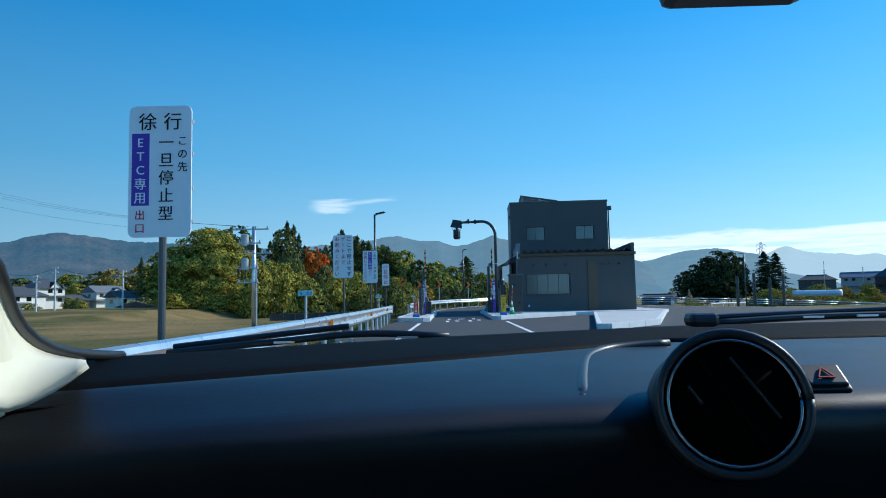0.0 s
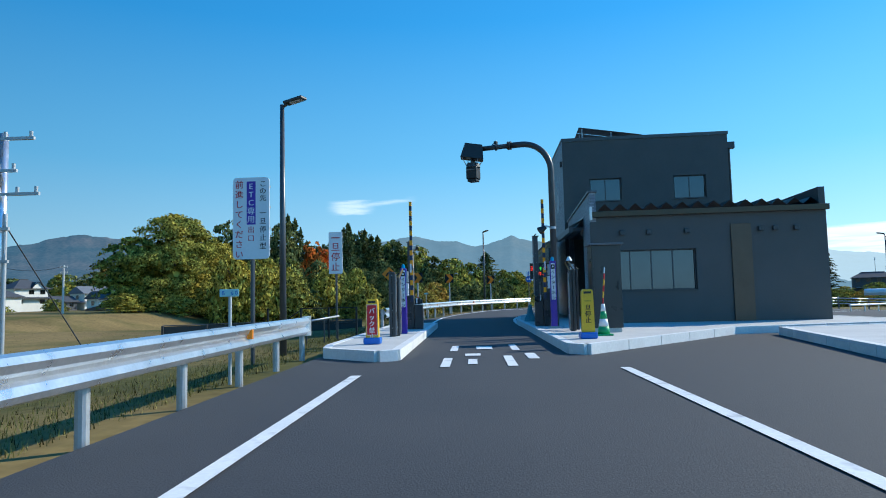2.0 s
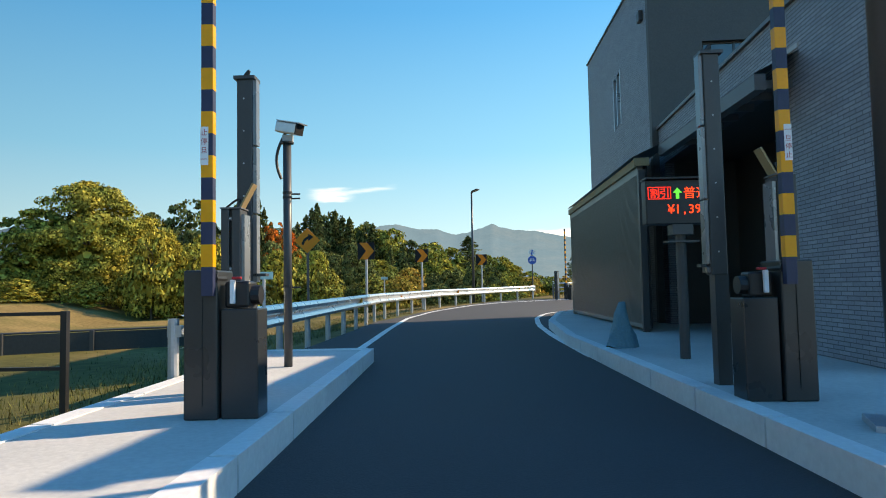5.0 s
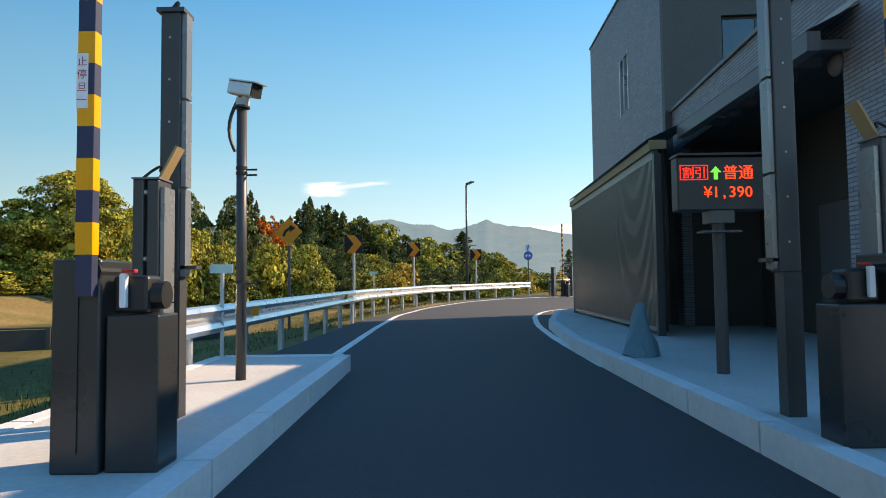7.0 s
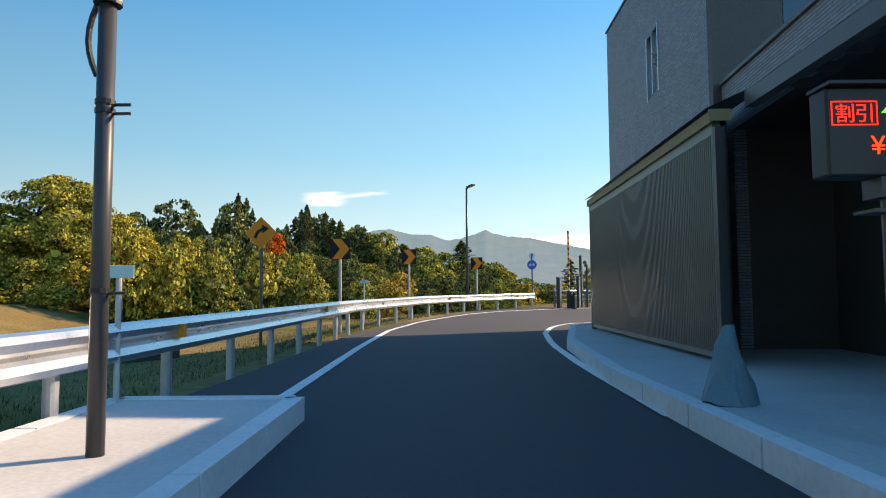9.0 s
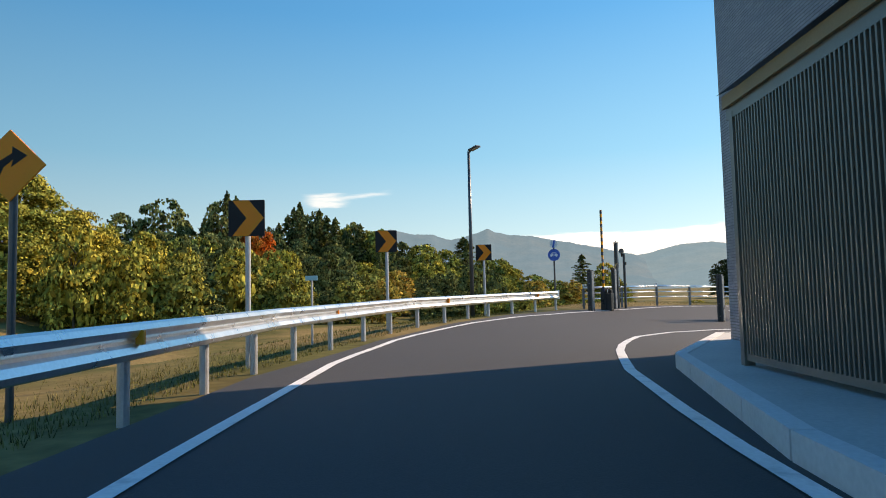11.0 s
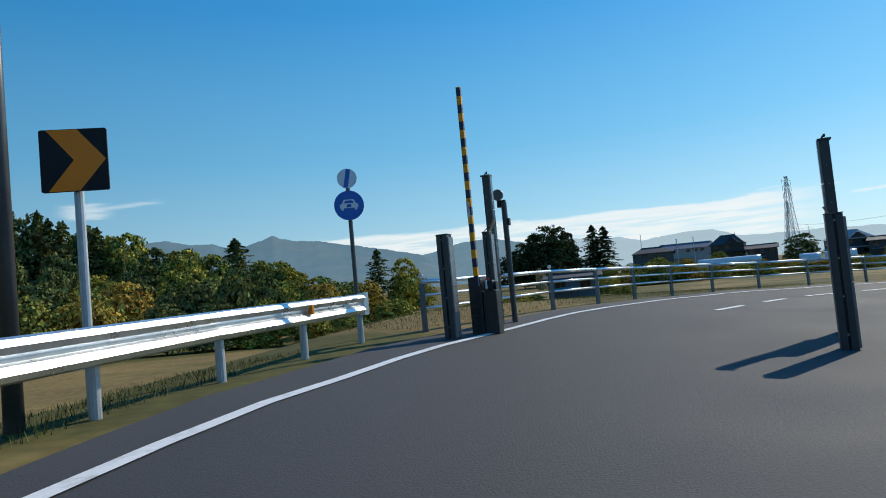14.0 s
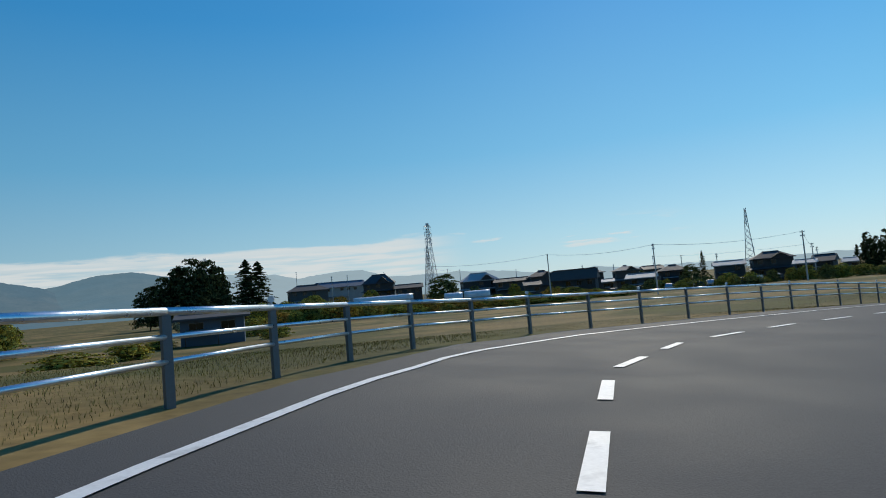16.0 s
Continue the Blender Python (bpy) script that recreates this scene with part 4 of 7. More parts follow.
def sensor_post(x, y, h, w, d, yaw, label, z0=0.19, paddle=True, name="sensor_post"):
    """A slim dark enclosure with a framed face strip, a small tilted paddle and cable loops on top."""
    t = thing(name, pose(x, y, z0, 0, 0, yaw), label, "sensor post", "toll lane sensors")
    b = part("body", B(-w / 2, -0.08 * w, -d / 2, d / 2, 0, h, 0.008), DARKGREY, t)
    part("channel", B(-0.08 * w, 0.06 * w, -d / 2 + 0.035, d / 2 - 0.03, 0, h - 0.004), BLACK, b)
    f_ = part("lane_panel", B(0.06 * w, w / 2, -d / 2, d / 2, 0, h - 0.006, 0.008), DARKGREY, t)
    part("cap", B(-w / 2 - 0.006, w / 2 + 0.006, -d / 2 - 0.006, d / 2 + 0.006, h, h + 0.012), MIDGREY, t)
    n = max(2, int(h / 0.4))
    for k in range(n):
        z = 0.2 + (h - 0.3) * k / (n - 1)
        part("clamp", B(-0.11 * w, 0.09 * w, -d / 2 + 0.005, -d / 2 + 0.03, z, z + 0.03), MIDGREY, b)
        part("bolt", R((0, -d / 2 - 0.006, z + 0.015), (0, -d / 2 + 0.005, z + 0.015), 0.009, seg=6), LIGHTGREY, b)
    n = max(2, int(h / 0.62))
    for k in range(n):
        part("face_panel", B(w / 2 + 0.002, w / 2 + 0.03, -d / 2 + 0.02, d / 2 - 0.02, 0.04 + (h - 0.08) * k / n, 0.03 + (h - 0.08) * (k + 1) / n), FACEP, f_)
    if paddle:
        bm = B(-0.008, 0.008, -0.06, 0.06, -0.14, 0.14)
        bmesh.ops.transform(bm, verts=bm.verts[:], matrix=Matrix.Translation((w / 2 + 0.03, 0, h + 0.1)) @ Matrix.Rotation(radians(28), 4, "Y"))
        part("paddle", bm, SOFFIT, t)
        bm = bmesh.new()
        tube(bm, [(-0.06 + 0.1 * math.sin(a) - 0.04 * math.cos(a), 0.02, h + 0.1 * math.sin(a)) for a in np.linspace(0, 2.4, 9)], 0.01, 6)
        part("cable", bm, BLACK, t)
    return t


def tall_post(x, y, h, label, face=1, z0=0.19):
    t = thing("vehicle_sensor_mast", pose(x, y, z0), label, "sensor mast", "toll lane sensors")
    z_lo = 0.95
    part("stand", B(-0.06, 0.06, -0.06, 0.06, 0, z_lo), DARKGREY, t)
    b = part("body", B(-0.085, 0.055, -0.07, 0.07, z_lo, h, 0.008), DARKGREY, t)
    part("cap", B(-0.11, 0.085, -0.09, 0.09, h, h + 0.03), DARKGREY, t)
    for k in range(3):
        q = (h - z_lo) / 3
        part("face_panel", B(0.057 if face > 0 else -0.12, 0.09 if face > 0 else -0.087, -0.05, 0.05, z_lo + 0.02 + q * k, z_lo + q * (k + 1)), FACEP, b)
    part("clamp", B(-0.02 if face > 0 else -0.17, 0.17 if face > 0 else 0.02, -0.05, 0.05, 1.02, 1.045), DARKGREY, t)
    bm = bmesh.new()
    tube(bm, [(-0.05 + 0.06 * math.sin(a), 0, h + 0.03 + 0.07 * math.sin(a * 1.2)) for a in np.linspace(0, 2.3, 8)], 0.014, 6)
    part("cable", bm, BLACK, t)
    for k in range(6):
        part("bolt", R((-0.02, -0.076, z_lo + 0.2 + 0.3 * k), (-0.02, -0.07, z_lo + 0.2 + 0.3 * k), 0.008, seg=6), LIGHTGREY, b)
    return t


def intercom(x, y, yaw, side, label, z0=0.19):
    """A purple pillar lettered for the intercom, with boxes on the lane side and a blue beacon."""
    t = thing("intercom_pillar", pose(x, y, z0, 0, 0, yaw), label, "intercom", "intercoms")
    H = 1.78
    b = part("body", B(-0.08, 0.08, -0.11, 0.11, 0, H, 0.008), PURPLE, t)
    p_ = part("name_plate", plate(round_rect(0.115, 1.0, 0.02), -0.118, -0.112), SIGNW, b)
    p_.location = (0, 0, H - 0.56)
    bm = letters(bmesh.new(), "インターホン", 0, 0.26, 0.11, 0.142, -0.121, True, bold=0.002)
    part("lettering", bm, INK, p_)
    part("phone_symbol", B(-0.05, 0.05, -0.121, -0.119, 0.34, 0.46), INK, p_)
    part("symbol_hole", B(-0.02, 0.02, -0.123, -0.1215, 0.38, 0.43), SIGNW, p_)
    s = 1 if side > 0 else -1
    for (zc, hh, m_, dd) in ((1.55, 0.3, LIGHTGREY, 0.05), (1.2, 0.34, SIGNW, 0.06)):
        x0, x1 = (0.081, 0.081 + dd) if s > 0 else (-0.081 - dd, -0.081)
        q = part("lane_box", B(x0, x1, -0.08, 0.08, zc - hh / 2, zc + hh / 2, 0.008), m_, t)
        part("speaker", R((s * (0.081 + dd), 0, zc), (s * (0.088 + dd), 0, zc), 0.035), MIDGREY, q)
        part("button", R((s * (0.081 + dd), 0, zc - hh * 0.32), (s * (0.095 + dd), 0, zc - hh * 0.32), 0.016), BLACK, q)
    bm = R((0, 0, H), (0, 0, H + 0.09), 0.05, 0.045, 16)
    part("beacon", bm, BEACON, t, "blue beacon lamp")
    part("beacon_cap", R((0, 0, H + 0.09), (0, 0, H + 0.12), 0.04, 0.015, 16), BEACON, t)
    return t


def barrier(x, y, yaw, length, label, z0=0.19, plate_at=0.75, side=1, text="止停旦一"):
    """A gate barrier with its arm raised upright: banded arm, dark housing, small drive unit."""
    def B(x0, x1, *rest):
        return box(bmesh.new(), min(side * x0, side * x1), max(side * x0, side * x1), *rest)

    t = thing("barrier_gate", pose(x, y, z0, 0, 0, yaw), label, "barrier gate", "barriers")
    b = part("housing", B(-0.115, 0.125, -0.145, 0.18, 0, 1.04, 0.012), SLATE, t)
    part("housing_door", B(-0.1, 0.02, -0.153, -0.147, 0.1, 0.95), SLATE, b)
    part("pivot", R((side * 0.07, -0.15, 0.98), (side * 0.07, 0.05, 0.98), 0.06), BLACK, t)
    arm = part("arm", B(0.035, 0.115, -0.21, -0.155, 0.86, 1.06), NAVY, t, "arm banded in amber and navy")
    k, z = 0, 1.06
    while z < length:
        part("band", B(0.033 if k % 2 == 0 else 0.034, 0.117 if k % 2 == 0 else 0.116, -0.212, -0.153, z, min(z + 0.1555, length)), (AMBER, NAVY)[k % 2], arm)
        z += 0.1557
        k += 1
    p_ = part("notice", B(0.03, 0.085, -0.2165, -0.2125, 1.02 + plate_at, 1.29 + plate_at), SIGNW, arm)
    bm = letters(bmesh.new(), text, side * 0.057, 1.25 + plate_at, 0.05, 0.063, -0.218)
    part("lettering", bm, RED, p_)
    part("drive_unit", B(0.15, 0.33, -0.08, 0.08, 0.77, 0.96, 0.02), BLACK, t)
    part("handle", B(0.2, 0.235, -0.12, -0.085, 0.8, 0.97, 0.008), SIGNW, t, "white release lever")
    part("handle_tip", B(0.215, 0.28, -0.12, -0.085, 0.972, 0.99, 0.004), RED, t)
    part("drive_motor", R((side * 0.33, 0, 0.86), (side * 0.39, 0, 0.86), 0.07), BLACK, t)
    part("drive_base", B(0.14, 0.4, -0.12, 0.12, 0, 0.765, 0.01), SLATE, t)
    return t


def cctv(x, y, h, label, z0=0.19):
    t = thing("cctv_camera", pose(x, y, z0), label, "camera mast")
    part("pole", R((0, 0, 0), (0, 0, h), 0.05), DARKGREY, t, smooth=True)
    part("mount_plate", R((0, 0, h), (0, 0, h + 0.02), 0.08), BLACK, t)
    part("bracket", B(-0.05, 0.07, -0.03, 0.03, h + 0.02, h + 0.1), LIGHTGREY, t)
    m = Matrix.Translation((0.03, -0.02, h + 0.18)) @ Matrix.Rotation(radians(64), 4, "Z") @ Matrix.Rotation(radians(14), 4, "X")
    bm = B(-0.07, 0.07, -0.15, 0.16, -0.065, 0.065, 0.015)
    bmesh.ops.transform(bm, verts=bm.verts[:], matrix=m)
    c = part("camera_housing", bm, SILVER, t, "silver camera housing")
    bm = B(-0.08, 0.08, -0.2, 0.15, 0.066, 0.078)
    bmesh.ops.transform(bm, verts=bm.verts[:], matrix=m)
    part("sun_shield", bm, SILVER, c)
    bm = B(-0.068, 0.068, -0.165, -0.151, -0.062, 0.062)
    bmesh.ops.transform(bm, verts=bm.verts[:], matrix=m)
    part("lens_window", bm, BLACK, c)
    bm = bmesh.new()
    tube(bm, [(-0.02 - 0.12 * math.sin(a), 0.05, h + 0.16 - 0.22 * a) for a in np.linspace(0, 2.6, 9)], 0.018, 7)
    part("cable", bm, BLACK, t)
    for z in (0.35, 0.75, 0.77):
        part("strap", R((0, 0, h * z), (0, 0, h * z + 0.03), 0.056), BLACK, t)
        part("step_bolt", R((0.04, 0, h * z), (0.15, 0, h * z), 0.01, seg=6), BLACK, t)


sensor_post(-1.91, 36.95, 1.62, 0.15, 0.16, 0, "dark grey sensor post with hinged face panels", paddle=False)
sensor_post(-1.81, 37.2, 1.5, 0.1, 0.13, 0, "dark grey sensor post with a tilted paddle")
sensor_post(-1.89, 37.85, 1.5, 0.15, 0.14, 0, "dark grey sensor post with a tilted paddle")
intercom(-1.77, 38.35, 0, 1, "purple intercom pillar with a blue beacon on top")
barrier(-1.85, 40.98, 0, 4.0, "dark barrier housing with its banded arm raised")
sensor_post(-1.98, 41.95, 1.6, 0.17, 0.2, 0, "dark grey sensor post with a tilted paddle")
tall_post(-1.94, 42.22, 2.83, "tall dark sensor mast with a cable loop")
cctv(-2.02, 43.95, 2.63, "silver camera housing on a dark round mast")
# right-hand island
intercom(2.33, 38.5, 0, -1, "purple intercom pillar with a blue beacon on top", z0=0.3)
sensor_post(2.75, 37.9, 1.6, 0.14, 0.2, 180, "dark grey sensor post with a tilted paddle")
sensor_post(2.95, 38.6, 1.65, 0.14, 0.2, 180, "dark grey sensor post with a tilted paddle")
tall_post(2.25, 42.05, 2.9, "tall dark sensor mast with a cable loop", face=-1)
sensor_post(2.55, 41.5, 1.72, 0.15, 0.2, 180, "dark grey sensor post with a tilted paddle")
barrier(2.47, 41.3, 0, 4.0, "dark barrier housing with its banded arm raised", side=-1, text="一旦停止")

t = thing("camera_gantry", pose(2.6, 40.25, 0.19, 0, 0, -22), "dark hooked mast carrying a camera box over the lane", "camera gantry")
HP = 4.75
pts = [(0, 0, 0), (0, 0, HP)]
pts += [(-0.92 + 0.92 * math.cos(a), 0, HP + 0.92 * math.sin(a)) for a in np.linspace(0.12, math.pi / 2, 12)] + [(-1.26, 0, HP + 0.925)]
bm = bmesh.new()
tube(bm, pts, 0.092, 16)
part("mast", bm, DARKGREY, t, smooth=True)
part("arm", R((-1.26, 0, HP + 0.925), (-2.3, 0.0, HP + 0.935), 0.078, seg=16), DARKGREY, t, smooth=True)
for x_, r_ in ((-1.26, 0.135), (-1.33, 0.135), (-1.74, 0.105)):
    part("flange", R((x_ + 0.015, 0, HP + 0.926), (x_ - 0.02, 0, HP + 0.927), r_, seg=18), DARKGREY, t)
part("junction_box", B(-1.8, -1.7, -0.06, 0.06, HP + 1.02, HP + 1.12, 0.01), BLACK, t)
part("cable_gland", R((-1.8, 0, HP + 1.07), (-1.88, 0, HP + 1.0), 0.02, seg=8), LIGHTGREY, t)
bm = bmesh.new()
bmesh.ops.create_cone(bm, cap_ends=True, segments=4, radius1=0.52, radius2=0.39, depth=0.46, matrix=Matrix.Rotation(radians(9), 4, "Y") @ Matrix.Rotation(radians(45 + 22), 4, "Z"))
h_ = part("hood", bm, BLACK, t, "black sloping hood")
h_.location = (-2.55, 0.02, HP + 0.87)
for (sx, sy) in ((-0.27, -0.2), (0.27, -0.2), (-0.27, 0.24), (0.27, 0.24)):
    part("strut", R((-2.55 + sx * 0.62, sy * 0.62, HP + 0.42), (-2.55 + sx, sy, HP + 0.66), 0.014, seg=6), GALVPOLE, t)
part("yoke", R((-2.55, 0.02, HP + 0.36), (-2.55, 0.02, HP + 0.5), 0.23, 0.2, 20), DARKGREY, t)
part("camera_neck", R((-2.55, 0.02, HP + 0.5), (-2.55, 0.02, HP + 0.64), 0.08, seg=14), DARKGREY, t)
part("camera_box", B(-2.73, -2.37, -0.16, 0.2, HP - 0.02, HP + 0.36, 0.02), BLACK, t, "black camera box")
part("light_ring", B(-2.7, -2.4, -0.17, -0.161, HP + 0.26, HP + 0.285), MIDGREY, t)
part("camera_foot", B(-2.7, -2.4, -0.13, 0.17, HP - 0.1, HP - 0.02, 0.01), BLACK, t)
part("mast_foot", B(-0.2, 0.2, -0.2, 0.2, 0, 0.04), GALVPOLE, t)
bm = bmesh.new()
rod(bm, (0, 0, 0), (-0.17, -0.1, -0.12), 0.06, 0.12, 16)
q = part("flood_lamp", bm, BLACK, t, "small black flood lamp")
q.location = (-0.2, -0.1, 3.02)
part("rear_cap", R((0.0, 0.0, 0.0), (0.05, 0.03, 0.035), 0.062, 0.03, 14), SIGNW, q)
part("lamp_bracket", R((0, 0, 3.0), (-0.16, -0.08, 3.04), 0.022), SILVER, t)
part("lamp_clamp", R((0, 0, 2.96), (0, 0, 3.03), 0.097, seg=16), GALVPOLE, t)

t = thing("led_sign", pose(2.62, 44.0, 0.19), "dark fare display on a grey stand, lit red and green", "display sign")
b = part("cabinet", B(-0.42, 0.42, -0.06, 0.12, 1.57, 2.1, 0.015), BLACK, t)
bm = bmesh.new()
letters(bm, "割引", -0.315, 1.94, 0.12, 0.115, -0.066, False, bold=0.0015)
part("red_lettering", bm, LEDRED, b)
bm = bmesh.new()
letters(bm, "普通", 0.09, 1.94, 0.15, 0.15, -0.066, False, bold=0.0015)
part("amber_lettering", bm, LEDAMB, b)
bm = bmesh.new()
letters(bm, "¥1,390", -0.13, 1.75, 0.15, 0.078, -0.066, False, bold=0.0015)
part("amber_lettering", bm, LEDAMB, b)
for (a, b_, c, d) in ((-0.395, -0.125, 2.005, 2.012), (-0.395, -0.125, 1.868, 1.875), (-0.395, -0.388, 1.875, 2.005), (-0.132, -0.125, 1.875, 2.005)):
    part("led_frame", B(a, b_, -0.067, -0.0635, c, d), LEDRED, b)
part("arrow", plate([(-0.105, 1.94), (-0.05, 2.0), (0.005, 1.94), (-0.03, 1.94), (-0.03, 1.87), (-0.07, 1.87), (-0.07, 1.94)], -0.067, -0.064), LEDGRN, b)
part("visor", B(-0.43, 0.43, -0.12, 0.12, 2.1, 2.12), BLACK, b)
part("stand", R((0, 0.03, 0), (0, 0.03, 1.45), 0.06), DARKGREY, t)
part("stand_head", B(-0.12, 0.12, -0.06, 0.12, 1.45, 1.57), DARKGREY, t)
part("stand_clamp", B(-0.18, 0.18, -0.08, 0.12, 1.36, 1.38), DARKGREY, t)

t = thing("equipment_cabinet", pose(3.1, 36.8, 0.25), "tall dark grey equipment cabinet with an overhanging lid", "cabinet")
b = part("body", B(0, 0.72, 0, 0.6, 0.05, 2.1, 0.01), SLATE, t)
part("door", B(0.04, 0.68, -0.012, -0.002, 0.1, 2.02), SLATE, b)
part("lid", B(-0.06, 0.78, -0.08, 0.66, 2.1, 2.15, 0.01), MIDGREY, t)
part("plinth", B(0.03, 0.69, 0.03, 0.57, -0.06, 0.05), CONCRETE, t)
part("handle", B(0.6, 0.64, -0.04, -0.012, 1.0, 1.2), BLACK, b)


def standing_box(x, y, text, panel, label, h=0.95):
    """A yellow moulded standing sign box with a hand-hole in its rounded head, on a blue foot."""
    t = thing("standing_sign", pose(x, y, 0.19), label, "standing sign", "standing signs")
    out_ = [(-0.135, 0.14), (0.135, 0.14), (0.122, h - 0.075), (0.115, h - 0.035), (0.098, h - 0.01), (0.07, h), (-0.07, h), (-0.098, h - 0.01), (-0.115, h - 0.035), (-0.122, h - 0.075)]
    b = part("body", plate(out_, -0.08, 0.08), YELLOW, t)
    part("hand_hole", B(-0.08, 0.08, -0.084, -0.081, h - 0.09, h - 0.045), BLACK, b)
    if panel is RED:
        part("border", plate([(-0.114, 0.19), (0.114, 0.19), (0.107, h - 0.12), (-0.107, h - 0.12)], -0.0835, -0.0802), SIGNW, b, "pale border round the red panel")
    f = part("face", plate([(-0.108, 0.2), (0.108, 0.2), (0.1, h - 0.13), (-0.1, h - 0.13)], -0.086, -0.0805), panel, b)
    bm = letters(bmesh.new(), text, 0, h - 0.25, 0.13, 0.135, -0.089, True, bold=0.004)
    part("lettering", bm, SIGNW if panel is RED else INK, f)
    part("foot", B(-0.18, 0.18, -0.15, 0.15, 0.0, 0.14, 0.03), BLUE, t, "blue ballast foot")


standing_box(-2.0, 34.2, "バック禁止", RED, "yellow standing sign box with a red panel on a blue foot")
standing_box(2.57, 34.6, "一旦停止", YELLOW, "yellow standing sign box with black lettering on a blue foot", h=1.05)

t = thing("traffic_cone", pose(3.1, 35.6, 0.19), "green and white cone with a striped stick on top", "traffic cone")
part("base", B(-0.18, 0.18, -0.18, 0.18, 0, 0.04, 0.01), GREENP, t)
z = 0.04
for k, (m_, r0, r1) in enumerate(((GREENP, 0.14, 0.115), (SIGNW, 0.115, 0.085), (GREENP, 0.085, 0.06), (SIGNW, 0.06, 0.04))):
    part("cone_band", R((0, 0, z), (0, 0, z + 0.17), r0, r1, 18), m_, t, smooth=True)
    z += 0.17
for k in range(6):
    part("stick_band", R((0.012 * k, 0, z + 0.14 * k), (0.012 * k + 0.012, 0, z + 0.14 * (k + 1)), 0.017, seg=10), (RED, YELLOW)[k % 2] if k < 5 else SIGNW, t)

# small cameras on a stand by the office
t = thing("camera_stand", pose(2.95, 39.6, 0.42), "slim dark stand with two small pale cameras", "camera stand")
part("post", R((0, 0, -0.23), (0, 0, 1.72), 0.02), DARKGREY, t)
part("upper_camera", R((0, 0, 1.72), (0, 0, 1.84), 0.1, 0.03, 16), SIGNW, t)
part("bracket", B(0.03, 0.14, -0.02, 0.02, 1.4, 1.62), LIGHTGREY, t)
part("lower_camera", B(0.02, 0.16, -0.06, 0.06, 1.28, 1.44, 0.02), SIGNW, t)

# covered cone and folded tarp by the exit
t = thing("tarp_bundle", pose(2.28, 45.6, 0.19), "crumpled teal tarp bundle beside the kerb", "tarp")
bm = bmesh.new()
bmesh.ops.create_cone(bm, cap_ends=True, segments=20, radius1=0.22, radius2=0.04, depth=0.62, matrix=Matrix.Translation((0, 0, 0.31)))
bmesh.ops.subdivide_edges(bm, edges=bm.edges[:], cuts=3, use_grid_fill=True)
for v in bm.verts:
    v.co += noise.noise_vector(v.co * 7) * 0.05
    v.co.z = max(v.co.z, 0)
part("cover", bm, TEAL, t)

# low dark fence and gate behind the left island
t = thing("steel_fence", pose(0, 0, -0.2), "low dark steel fence with two rails", "fence")
FX = [-6.9, -5.75, -4.8, -3.85]
for x in FX:
    part("post", B(x - 0.03, x + 0.03, 42.57, 42.63, 0, 1.12), BLACK, t)
for z in (0.55, 1.08):
    part("rail", B(-5.75, -3.85, 42.585, 42.615, z, z + 0.035), BLACK, t)
part("stay", R((-5.75, 42.6, 1.05), (-6.9, 42.6, 0.3), 0.02, seg=8), BLACK, t)

t = thing("handrail", pose(0, 0, 0), "silver pipe handrail on thin posts beside the steel fence", "handrail")
part("pipe", R((-4.75, 39.25, 0.54), (-4.02, 40.52, 0.66), 0.03, seg=10), GALVPOLE, t, smooth=True)
for x_, y_, z_ in ((-4.72, 39.3, 0.55), (-4.35, 39.95, 0.6), (-4.05, 40.47, 0.65)):
    part("post", R((x_, y_, -0.4), (x_, y_, z_), 0.022, seg=8), DARKGREY, t)

# low dark board fence along the foot of the field
t = thing("board_fence", pose(0, 0, 0), "low dark board fence with a steel top rail", "fence")
BOARDS = dense([(-14, 49.7), (-9, 52.5), (-5.6, 54)], 2.0)
for i, (a, b) in enumerate(zip(BOARDS, BOARDS[1:])):
    d = (b - a) / np.linalg.norm(b - a)
    w_ = np.array((-d[1], d[0])) * 0.02
    top_ = 0.15
    part("board", prism([tuple(a + d * 0.02 - w_), tuple(b - d * 0.02 - w_), tuple(b - d * 0.02 + w_), tuple(a + d * 0.02 + w_)], -0.95, top_), FENCEB, t)
    part("post", B(a[0] - 0.05, a[0] + 0.05, a[1] - 0.05, a[1] + 0.05, -1.0, top_ + 0.04), DARKGREY, t)
    part("top_rail", R((a[0], a[1], top_ + 0.04), (b[0], b[1], top_ + 0.04), 0.025, seg=8), DARKGREY, t)

# second gate on the curve
D2 = -43.0


def at2(x, y):
    return hz(x, y) - 0.02


